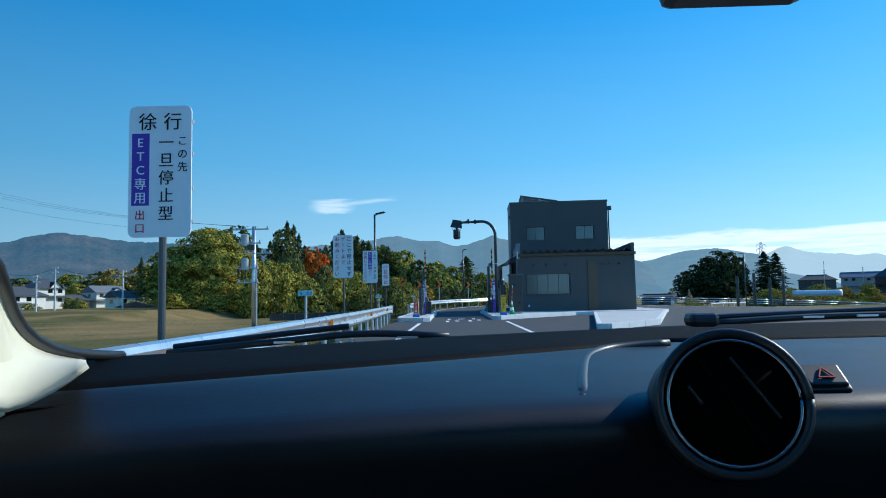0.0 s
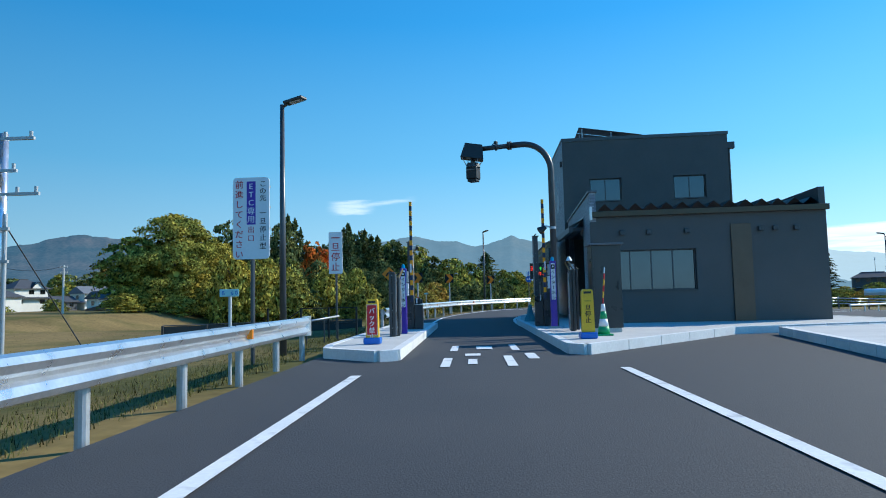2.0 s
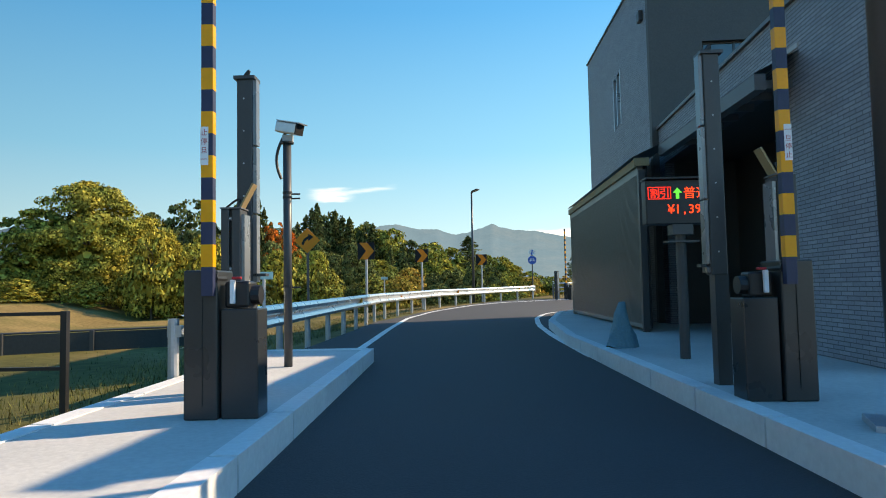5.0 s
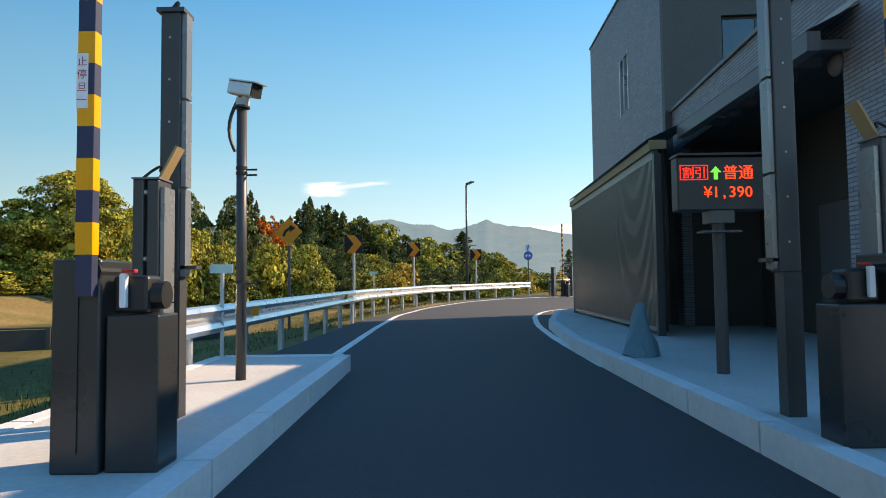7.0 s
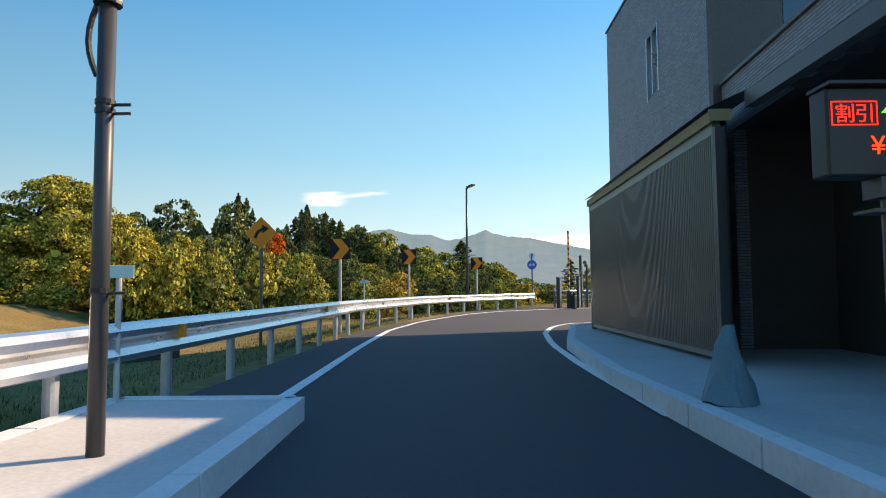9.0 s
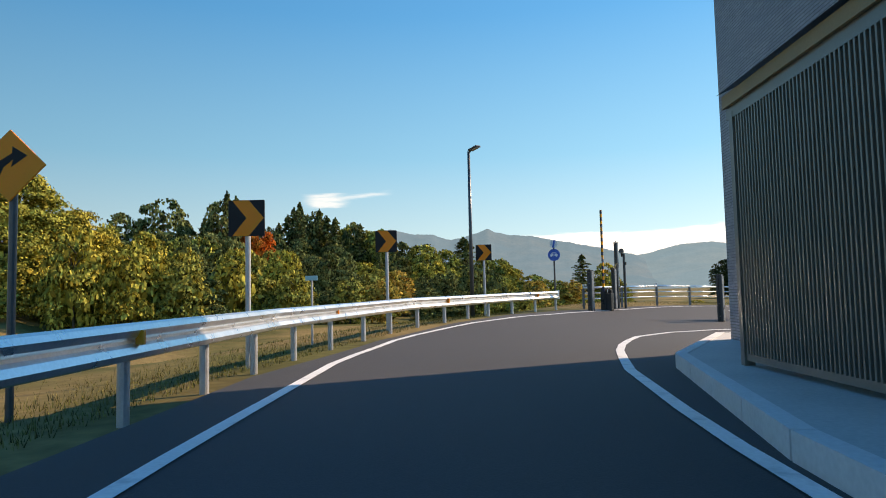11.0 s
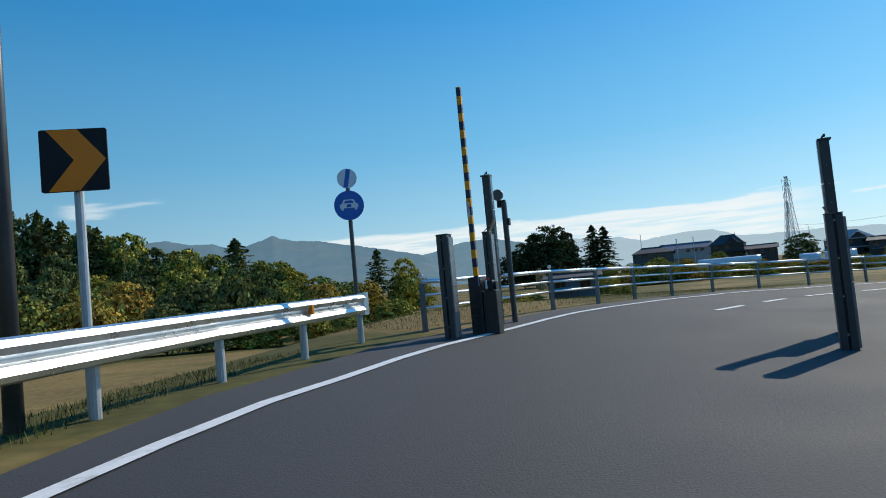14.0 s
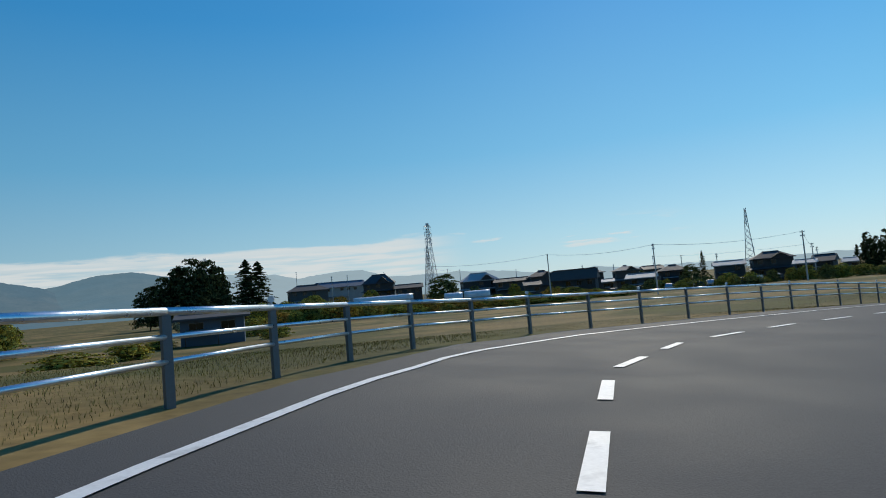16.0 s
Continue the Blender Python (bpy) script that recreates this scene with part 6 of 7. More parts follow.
for i in range(46):
    a = radians(33 + 29 * i / 45 + rng.uniform(-0.4, 0.4))
    D = rng.uniform(128, 150)
    x, y = 10 + D * math.sin(a), 77 + D * math.cos(a)
    (russet_bush, green_bush, olive_bush, green_bush)[rng.integers(0, 4)].plant(x, y, np.interp(i, (0, 20, 45), (4.6, 2.9, 1.9)) * rng.uniform(0.6, 1.15), rng.uniform(4, 7), "bushes before the houses")
for i in range(44):
    a = radians(57 + 27 * i / 43 + rng.uniform(-0.3, 0.3))
    D = rng.uniform(138, 172)
    (shade_bush, olive_bush, shade_bush, green_bush)[rng.integers(0, 4)].plant(10 + D * math.sin(a), 77 + D * math.cos(a), rng.uniform(1.2, 3.2), rng.uniform(3, 6), "bushes before the houses")
for (a_, D, h) in ((41, 205, 7), (46.5, 200, 6), (50, 190, 5.5), (53.5, 185, 5), (57, 185, 5.5), (59.5, 190, 6), (64, 200, 6)):
    (dark_tree, green_tree)[int(D) % 2].plant(10 + D * math.sin(radians(a_)), 77 + D * math.cos(radians(a_)), h, h * 0.9, "trees between the houses")
for (x, y, h, w) in ((61.2, 185.6, 5.0, 3.0), (67.2, 188.3, 4.6, 2.0)):
    pale_tree.plant(x, y, h + 0.6, w, "young trees in the fields")
deep_cedar.plant(187.4, 145, 9.3, 4.2, "trees in the fields", zg=-3.4)
dark_tree.plant(186, 148, 6.2, 7, "trees in the fields", zg=-3.4)
for (x, y, h, w) in ((38, 141, 1.2, 4), (48, 136, 1.5, 4), (30, 128, 1.6, 4), (24, 122, 1.4, 5), (54, 150, 2.5, 6), (17, 140, 4.5, 6), (11, 131, 4, 6)):
    (yellow_bush, russet_bush)[int(x) % 2].plant(x, y, h, w, "bushes behind the pipe fence")
for (x, y, h, w, k) in ((246, 119.6, 8.6, 5, deep_cedar), (246.7, 116.7, 12.0, 6, deep_tree), (247, 114.4, 10.5, 5, deep_tree), (249, 112, 12.5, 6.5, deep_tree), (247, 117.6, 11.8, 4.5, deep_cedar)):
    k.plant(x, y, h, w, "trees in the fields", zg=-4)
for (x, y, h, w, k) in ((-176, 262, 14, 22, dark_tree), (-158, 268, 15, 20, green_tree), (-146, 266, 16, 19, dark_tree), (-137, 262, 16.5, 18, russet_bush), (-128, 268, 18.5, 19, russet_bush), (-117, 270, 16, 18, dark_tree), (-106, 272, 14, 17, dark_tree), (-139, 240, 10, 12, yellow_tree), (-128, 246, 10, 12, yellow_bush), (-94, 262, 13, 14, dark_tree),
                        (-110, 190, 4.4, 6, dark_tree), (-101, 176, 3.4, 5, olive_bush), (-116, 196, 4.6, 6, green_tree), (-112, 172, 3.0, 5, olive_bush), (-84, 176, 4.0, 7, shade_bush), (-79, 160, 3.2, 5, olive_bush), (-66, 152, 3.6, 6, shade_bush), (-89, 195, 6, 8, dark_tree)):
    k.plant(x, y, h, w, "trees behind the houses", zg=-0.9)

# ---- houses ----
WALLD = mat("house_wall_dark", (0.06, 0.06, 0.062), 0.8, var=0.15, scale=0.8, fine=10)
WALLP = mat("shed_wall_pale", (0.3, 0.32, 0.33), 0.7, var=0.12, scale=0.8, fine=10)
TILEG = mat("roof_grey", (0.16, 0.17, 0.185), 0.75, var=0.15, scale=0.7, fine=12)
TILEN = mat("roof_blue", (0.1, 0.15, 0.21), 0.7, 0.0, var=0.15, scale=0.7, fine=12)
WALLW = mat("house_wall_cream", (0.75, 0.72, 0.64), 0.8, var=0.1, scale=0.8, fine=10)
WALLG = mat("house_wall_grey", (0.085, 0.09, 0.095), 0.8, var=0.12, scale=0.8, fine=10)
WALLB = mat("shed_wall_blue", (0.07, 0.105, 0.15), 0.6, var=0.1, scale=0.8, fine=10)
TILE = mat("roof_tile_slate", (0.06, 0.065, 0.075), 0.75, var=0.2, scale=0.7, fine=12)
TILEB = mat("roof_sheet_pale", (0.4, 0.41, 0.42), 0.75, 0.0, var=0.12, scale=0.7, fine=12)
TILER = mat("roof_brown", (0.10, 0.065, 0.05), 0.75, var=0.2, scale=0.7, fine=12)


def house(x, y, w, d, eave, ridge, yaw, wall, roof, label, hip=True, floors=1, name="house", base=None, pane=None):
    """A house with eaves, a hipped or gabled roof and windows; eave and ridge are levels."""
    g = hz(x, y) - 0.4 if base is None else base
    t = thing(name, pose(x, y, g, 0, 0, yaw), label, name, "houses across the fields")
    h, rh = eave - g, ridge - eave
    part("wall", B(-w / 2, w / 2, -d / 2, d / 2, 0, h), wall, t)
    bm = bmesh.new()
    o = 0.6
    e = [bm.verts.new(p) for p in ((-w / 2 - o, -d / 2 - o, h - 0.1), (w / 2 + o, -d / 2 - o, h - 0.1), (w / 2 + o, d / 2 + o, h - 0.1), (-w / 2 - o, d / 2 + o, h - 0.1))]
    k = min(w, d) / 2 * (0.9 if hip else 0.0)
    ra, rb = bm.verts.new((-w / 2 - (0 if hip else o) + k, 0, h + rh)), bm.verts.new((w / 2 + (0 if hip else o) - k, 0, h + rh))
    for f in ((e[0], e[1], rb, ra), (e[2], e[3], ra, rb), (e[1], e[2], rb), (e[3], e[0], ra), (e[3], e[2], e[1], e[0])):
        bm.faces.new(f)
    r_ = part("roof", bm, roof, t)
    part("ridge_cap", B(-w / 2 + k - 0.1, w / 2 - k + 0.1, -0.14, 0.14, h + rh - 0.05, h + rh + 0.16), roof, r_)
    part("fascia", B(-w / 2 - o, w / 2 + o, -d / 2 - o - 0.03, -d / 2 - o - 0.003, h - 0.28, h - 0.06), roof, r_)
    if floors > 1:
        bm = bmesh.new()
        zl = h - 2.45
        lo = [bm.verts.new(p) for p in ((-w / 2 - 1.1, -d / 2 - 1.2, zl - 0.45), (w / 2 + 1.1, -d / 2 - 1.2, zl - 0.45), (w / 2 + 1.1, d / 2 + 0.5, zl - 0.45), (-w / 2 - 1.1, d / 2 + 0.5, zl - 0.45))]
        up = [bm.verts.new(p) for p in ((-w / 2 + 0.05, -d / 2 + 0.05, zl), (w / 2 - 0.05, -d / 2 + 0.05, zl), (w / 2 - 0.05, d / 2 - 0.05, zl), (-w / 2 + 0.05, d / 2 - 0.05, zl))]
        for q in range(4):
            bm.faces.new((lo[q], lo[(q + 1) % 4], up[(q + 1) % 4], up[q]))
        bm.faces.new(lo[::-1])
        part("lower_roof", bm, roof, t)
        gw, gx, gt = w * 0.2, w * 0.17, h + rh * 0.72
        bm = bmesh.new()
        fr = [bm.verts.new(p) for p in ((gx - gw - 0.35, -d / 2 - 0.9, h - 0.12), (gx, -d / 2 - 0.9, gt), (gx + gw + 0.35, -d / 2 - 0.9, h - 0.12))]
        bk = [bm.verts.new(p) for p in ((gx - gw - 0.35, 0, h - 0.12), (gx, 0, gt), (gx + gw + 0.35, 0, h - 0.12))]
        for q in ((0, 1), (1, 2)):
            bm.faces.new((fr[q[0]], fr[q[1]], bk[q[1]], bk[q[0]]))
        bmesh.ops.solidify(bm, geom=bm.faces[:], thickness=0.12)
        part("gable_roof", bm, roof, t)
        part("gable_wall", plate([(gx - gw, h - 0.3), (gx + gw, h - 0.3), (gx + gw * 0.2, gt - 0.25), (gx - gw * 0.2, gt - 0.25)], -d / 2 - 0.45, -d / 2 + 0.1), wall, t)
    else:
        bm = bmesh.new()
        zl = max(1.4, h * 0.62)
        bm.faces.new([bm.verts.new(p) for p in ((-w * 0.42, -d / 2 - 1.7, zl - 0.3), (w * 0.12, -d / 2 - 1.7, zl - 0.3), (w * 0.12, -d / 2 - 0.01, zl), (-w * 0.42, -d / 2 - 0.01, zl))])
        bmesh.ops.solidify(bm, geom=bm.faces[:], thickness=0.06)
        lean = part("lean_to_roof", bm, TILEB, t, "pale sheet lean-to roof")
        for q in (-0.4, 0.1):
            part("post", R((w * q, -d / 2 - 1.6, 0), (w * q, -d / 2 - 1.6, zl - 0.34), 0.06, seg=8), BARK, lean)
    for fl in range(floors):
        zc = h - 1.1 - 2.7 * fl
        n = max(2, int(w / 2.9))
        for i in range(n):
            if (i * 7 + int(x) + fl) % 4 == 0:
                continue
            xc = -w / 2 + w * (i + 0.5) / n
            wn_ = part("window", B(xc - 0.7, xc + 0.7, -d / 2 - 0.06, -d / 2 - 0.002, zc - 0.6, zc + 0.6), MIDGREY, t)
            part("pane", B(xc - 0.64, xc - 0.02, -d / 2 - 0.075, -d / 2 - 0.062, zc - 0.54, zc + 0.54), pane or GLASSD, wn_)
            part("pane", B(xc + 0.02, xc + 0.64, -d / 2 - 0.075, -d / 2 - 0.062, zc - 0.54, zc + 0.54), pane or GLASSD, wn_)
    wn_ = part("window", B(-w / 2 - 0.06, -w / 2 - 0.002, -0.7, 0.7, h - 1.7, h - 0.6), MIDGREY, t)
    part("pane", B(-w / 2 - 0.075, -w / 2 - 0.062, -0.64, 0.64, h - 1.64, h - 0.66), pane or GLASSD, wn_)
    return t


house(-128.6, 202.6, 9.3, 8, 7.0, 9.6, 64, WALLW, TILE, "two-storey white house with a dark tiled hip roof", floors=2, base=-0.6)
house(-121, 178, 13, 8, 4.4, 6.8, 68, WALLW, TILE, "low white house with a dark tiled hip roof", base=-0.8)
house(-121.8, 226.3, 11, 8, 5.7, 7.9, 62, WALLW, TILEG, "white house with a grey gable roof", hip=False, floors=2, base=-0.6)
house(-94.7, 187.4, 8.5, 6, 3.4, 5.2, 58, WALLW, TILE, "low pale house with a dark gable roof", hip=False, base=-0.8)
house(-126.5, 216, 7, 6, 3.2, 4.8, 66, WALLG, TILE, "grey house with a dark gable roof", hip=False, base=-0.6)
house(-104, 205, 8, 6, 3.0, 4.4, 64, WALLW, TILEG, "low cream outbuilding with a grey roof", hip=False, base=-0.6)
house(-88, 205, 9, 7, 4.6, 6.4, 55, WALLG, TILE, "grey house with a dark hip roof", base=-0.6)
house(-72.6, 149, 7, 8, 0.75, 1.9, 112, WALLP, TILER, "pale grey shed with a rust-streaked roof", hip=False, name="shed", base=-1.3)
# the village beyond the curve
VILLAGE = [
    (147, 268, 13.1, 5.7, 7.6, -26, WALLG, TILE, True, 1, "grey low house with a slate hip roof"),
    (190, 304, 20.7, 7.2, 9.5, -25, WALLP, TILEN, False, 1, "long blue-grey hall with a low blue roof"),
    (170, 256, 10.7, 6.3, 9.4, -50, WALLD, TILE, True, 2, "dark timber house with a broad gable roof"),
    (175, 246, 9.3, 3.7, 5.0, -44, WALLD, TILE, False, 1, "dark annex with a low slate roof"),
    # pale sheet colour stands in for sun on this hip roof
    (176, 214, 11.3, 3.8, 6.2, -38, WALLD, TILEB, True, 2, "dark house with a hip roof coloured pale for sunlight"),
    (178, 202, 10.2, 2.6, 3.6, -60, WALLG, TILE, False, 1, "long low grey house with a dark roof"),
    (180, 192, 7.8, 3.3, 5.0, -47, WALLG, TILE, True, 2, "grey two-storey house with a dark hip roof"),
    (168, 173, 11.6, 1.4, 4.1, -68, WALLD, TILER, False, 1, "dark house with a wide brown pitched roof"),
    (166, 162, 2.3, 0.1, 0.7, -61, WALLG, TILEB, False, 1, "small lean-to with a pale sheet roof"),
    (188, 168, 6.5, 2.8, 4.2, -52, WALLG, TILEG, True, 2, "grey two-storey house with a dark hip roof"),
    (163, 151, 6.3, 0.4, 1.4, -70, WALLG, TILEB, False, 1, "long grey shed with a pale sheet roof"),
    (198, 158, 7.9, 1.6, 3.1, -60, WALLD, TILE, True, 1, "dark house with a low slate roof"),
    # store added so that its pale roof gives a white sun glint
    (204, 144, 7.7, 1.7, 2.8, -66, WALLG, TILEB, False, 1, "grey store with a pale roof in place of a sun glint"),
    (202, 132, 9.8, 2.6, 4.3, -64, WALLD, TILE, True, 2, "dark two-storey house with a broad hip roof"),
    (195, 122, 4.5, 0.5, 1.3, -80, WALLB, TILEB, False, 1, "blue-grey shed with a pale roof"),
    (220, 123, 5.1, 0.5, 2.3, -88, WALLD, TILE, False, 1, "dark house with a slate gable roof"),
    (236, 120, 3.1, -0.3, 0.7, -74, WALLG, TILEB, False, 1, "far grey house with a pale roof"),
    (160, 182, 4.0, 0.9, 1.9, -50, WALLG, TILE, False, 1, "small grey shed with a slate roof"),
    (206, 190, 7.0, 3.2, 4.6, -45, WALLD, TILEG, True, 1, "far dark house with a grey roof"),
    (214, 172, 6.0, 2.6, 3.7, -50, WALLG, TILE, False, 1, "far grey house with a slate roof"),
]
for (x, y, w_, eave, top_, yaw, wall, roof, hip_, fl, words) in VILLAGE:
    house(x, y, w_, 6.5, eave, top_, yaw, wall, roof, words, hip=hip_, floors=fl, name="shed" if "shed" in words else "house")
house(43, 139.5, 6.0, 3, 0.7, 1.1, -32, WALLB, TILE, "low blue-grey shed with a dark sheet roof", hip=False, name="shed")


def parked_car(x, y, yaw, paint, label):
    t = thing("parked_car", pose(x, y, hz(x, y), 0, 0, yaw), label, "car", "cars parked by the houses")
    part("body", B(-2.1, 2.1, -0.85, 0.85, 0.3, 0.9, 0.12), paint, t)
    c = part("cabin", plate([(-1.9, 0.88), (-1.6, 1.5), (0.5, 1.5), (1.1, 0.88)], -0.75, 0.75), paint, t)
    part("side_window", plate([(-1.65, 0.95), (-1.45, 1.4), (0.4, 1.4), (0.85, 0.95)], -0.765, -0.752), GLASSW, c)
    part("windscreen", B(0.92, 0.95, -0.65, 0.65, 0.98, 1.2), GLASSW, c)
    for sx in (-1.3, 1.3):
        for sy in (-0.86, 0.7):
            part("wheel", R((sx, sy, 0.3), (sx, sy + 0.16, 0.3), 0.3, seg=14), BLACK, t)


for i, (x, y, yaw, p_) in enumerate(((163, 139, 20, 0), (167, 136, 28, 1), (171, 133.5, 15, 0), (174, 131, 24, 2), (178, 128.5, 30, 0), (160, 143, 20, 2), (184, 126, 20, 1))):
    parked_car(x, y, yaw, (SIGNW, SILVER, DARKGREY)[p_], ("white", "silver", "dark grey")[p_] + " small car parked beside the houses")


for (x, y, yaw, paint, words) in ((150, 152, 20, DARKGREY, "dark grey car parked before a shed"), (153, 147, 25, BLACK, "black car parked before a shed"), (156, 141, 15, SILVER, "silver car parked in the yard"), (158, 135, 30, DARKGREY, "dark grey car parked in the yard"), (166, 133, 80, BLACK, "black car parked in the yard"), (161, 127, 10, NAVY, "dark blue car parked at the yard's edge"), (168, 121, 20, DARKGREY, "dark grey car parked at the yard's edge")):
    parked_car(x, y, yaw, paint, words)


def greenhouse(x, y, L, r, yaw, z, label):
    t = thing("greenhouse", pose(x, y, z, 0, 0, yaw), label, "greenhouse", "greenhouses")
    bm = bmesh.new()
    rings = []
    for k in range(int(L) + 1):
        rings.append([bm.verts.new((-L / 2 + k, r * math.cos(a), 0.25 + r * 0.9 * math.sin(a) + 0.03 * (k % 2))) for a in np.linspace(0, math.pi, 13)])
    for a, b in zip(rings, rings[1:]):
        for i in range(12):
            bm.faces.new((a[i], b[i], b[i + 1], a[i + 1]))
    bm.faces.new(rings[0])
    bm.faces.new(rings[-1][::-1])
    c = part("film_cover", bm, mat("greenhouse_film", (0.72, 0.74, 0.75), 0.3, var=0.1, scale=1), t, smooth=True)
    part("skirt", B(-L / 2, L / 2, -r - 0.02, r + 0.02, -0.3, 0.25), LIGHTGREY, t)


greenhouse(128, 175, 6.5, 1.6, -48, -0.9, "white film greenhouse in the field")
greenhouse(116, 172, 4, 1.4, -48, -0.8, "white film greenhouse in the field")
greenhouse(92, 168, 11, 1.0, -38, 0.2, "low white film tunnel in the field")

# ---- pylons and poles ----


def pylon(x, y, z0, h, label):
    h += z0 - hz(x, y)
    t = thing("pylon", pose(x, y, hz(x, y) - 0.3, 0, 0, 20), label, "pylon", "power pylons")

    def half(z):
        u = z / h
        return (0.075 * h) * (1 - u) ** 1.25 + 0.012 * h
    bm = bmesh.new()
    zs = [h * (1 - (1 - k / 11) ** 1.15) for k in range(12)]
    for a, b in zip(zs, zs[1:]):
        p, q = half(a), half(b)
        ca, cb = [(p, p), (-p, p), (-p, -p), (p, -p)], [(q, q), (-q, q), (-q, -q), (q, -q)]
        for i in range(4):
            j = (i + 1) % 4
            rod(bm, (*ca[i], a), (*cb[i], b), 0.16, seg=4)
            rod(bm, (*ca[i], a), (*cb[j], b), 0.09, seg=4)
            rod(bm, (*ca[j], a), (*cb[i], b), 0.09, seg=4)
    part("lattice", bm, GALVPOLE, t)
    for z in (0.78, 0.87, 0.95):
        bm = bmesh.new()
        for s in (-1, 1):
            tip = (s * 0.11 * h, 0, h * z)
            for dz, yy in ((0, 1), (0, -1), (0.03 * h, 1), (0.03 * h, -1)):
                rod(bm, (s * half(h * z), yy * half(h * z), h * z + dz), tip, 0.09, seg=4)
            rod(bm, tip, (tip[0], 0, tip[2] - 0.05 * h), 0.12, seg=5)
        part("cross_arm", bm, GALVPOLE, t)


pylon(325, 377, 3, 45, "grey lattice power pylon beyond the village")
pylon(401.6, 199.7, -6, 40, "grey lattice power pylon beyond the village")
pylon(420, 470, 6, 36, "grey lattice power pylon beyond the village")
pylon(262, 560, 8, 36, "grey lattice power pylon beyond the village")


def utility_pole(x, y, z0, top, yaw, label, arms=2):
    t = thing("utility_pole", pose(x, y, z0, 0, 0, yaw), label, "utility pole", "utility poles")
    h = top - z0
    part("pole", R((0, 0, -0.4), (0, 0, h), 0.16, 0.1, 10), POLECON, t)
    for k in range(arms):
        a = part("cross_arm", B(-0.9, 0.9, -0.04, 0.04, h - 0.35 - 0.7 * k, h - 0.26 - 0.7 * k), GALVPOLE, t)
        for x_ in (-0.8, -0.45, 0.45, 0.8):
            part("insulator", R((x_, 0, h - 0.26 - 0.7 * k), (x_, 0, h - 0.1 - 0.7 * k), 0.05, seg=6), LIGHTGREY, a)
    return t


UP = [(128.2, 131.3, -2.0, 6.7), (146, 110, -3, 6.7), (135.2, 159.7, -1, 7.6), (195, 120, -3.2, 5.3), (150, 210, 0, 9), (190, 240, 0, 9.5), (222, 262, 1, 10), (240, 330, 3, 14), (130, 232, 0, 8.5), (255, 190, -3, 8), (280, 160, -4, 8), (-64, 104, 0, 7.5), (-51, 100, 0, 6.5), (-58, 90, 0, 5.5), (-75, 108, 0, 7.0), (182.2, 178.8, -2, 5.4), (195.4, 175.6, -2, 5.0), (222.4, 165.2, -3, 6.3), (224.5, 125.7, -3, 4.7), (167.6, 271, 0, 10.6), (181, 323, 2, 15.6), (212, 150, -3, 5.4), (186, 206, -1, 6.5)]
for i, (x, y, z0, top) in enumerate(UP):
    utility_pole(x, y, min(z0, hz(x, y)), top, 40 if x > 0 else -30, "concrete utility pole with cross arms")


def wire(a, b, sag, r=0.012):
    bm = bmesh.new()
    a, b = Vector(a), Vector(b)
    tube(bm, [a.lerp(b, k / 10) - Vector((0, 0, sag * 4 * (k / 10) * (1 - k / 10))) for k in range(11)], r, 5)
    return tagged(link("power_line", bm, WIRE), "thin black overhead power line", "power line", "power lines")


for (i, j) in ((0, 1), (0, 2), (2, 4), (1, 3), (3, 9), (5, 6), (4, 5), (11, 14), (11, 12)):
    a, b = UP[i], UP[j]
    wire((a[0], a[1], a[3] - 0.15), (b[0], b[1], b[3] - 0.15), 0.8, 0.025)

# the transformer pole by the guard rail
t = thing("utility_pole", pose(-10.75, 35.0, -0.3), "galvanised steel utility pole with transformers and cross arms", "utility pole", "utility poles")
part("pole", R((0, 0, -0.3), (0, 0, 5.5), 0.125, 0.1, 14), GALV, t, smooth=True)
for z, x0, x1 in ((5.3, -1.15, 0.85), (4.55, -0.8, 0.45), (4.0, -0.5, 1.0), (3.2, -0.9, 0.3), (2.45, -0.85, 0.3)):
    a = part("cross_arm", B(x0, x1, -0.2, -0.13, z, z + 0.07), GALVPOLE, t)
    for k in range(4):
        x = x0 + 0.08 + (x1 - x0 - 0.16) * k / 3
        part("insulator", R((x, -0.165, z + 0.07), (x, -0.165, z + 0.2), 0.04, seg=8), LIGHTGREY, a)
for z in (4.75, 3.45):
    q = part("transformer", R((-0.42, -0.2, z - 0.3), (-0.42, -0.2, z + 0.28), 0.2, seg=16), LIGHTGREY, t, "pale grey transformer drum")
    part("lid", R((-0.42, -0.2, z + 0.28), (-0.42, -0.2, z + 0.34), 0.17, 0.1, 14), LIGHTGREY, q)
for x in (-0.8, -0.6, -0.42):
    part("dropper", R((x, -0.17, 2.7), (x, -0.17, 3.2), 0.035, seg=8), BLACK, t)
part("switch_box", B(-0.25, 0.1, -0.35, -0.17, 4.2, 4.5, 0.02), DARKGREY, t)
part("conduit", R((0.16, -0.1, 0), (0.16, -0.1, 3.6), 0.05), GALVPOLE, t)
part("guy_wire", R((0.05, 0, 3.4), (1.6, 1.0, 0.1), 0.015, seg=6), WIRE, t)
for k, z in enumerate((5.2, 5.2, 5.2, 4.7)):
    wire((-11.6 + 0.3 * k, 34.9, z), (-55 + 0.4 * k, 60, z + 11.0 - 0.5 * k), 1.2, 0.006)

# rough grass and weeds on the verges
GRASSB = leaf_mat("dry_grass_blades", (0.17, 0.155, 0.05), (0.11, 0.115, 0.035), (0.22, 0.18, 0.075))


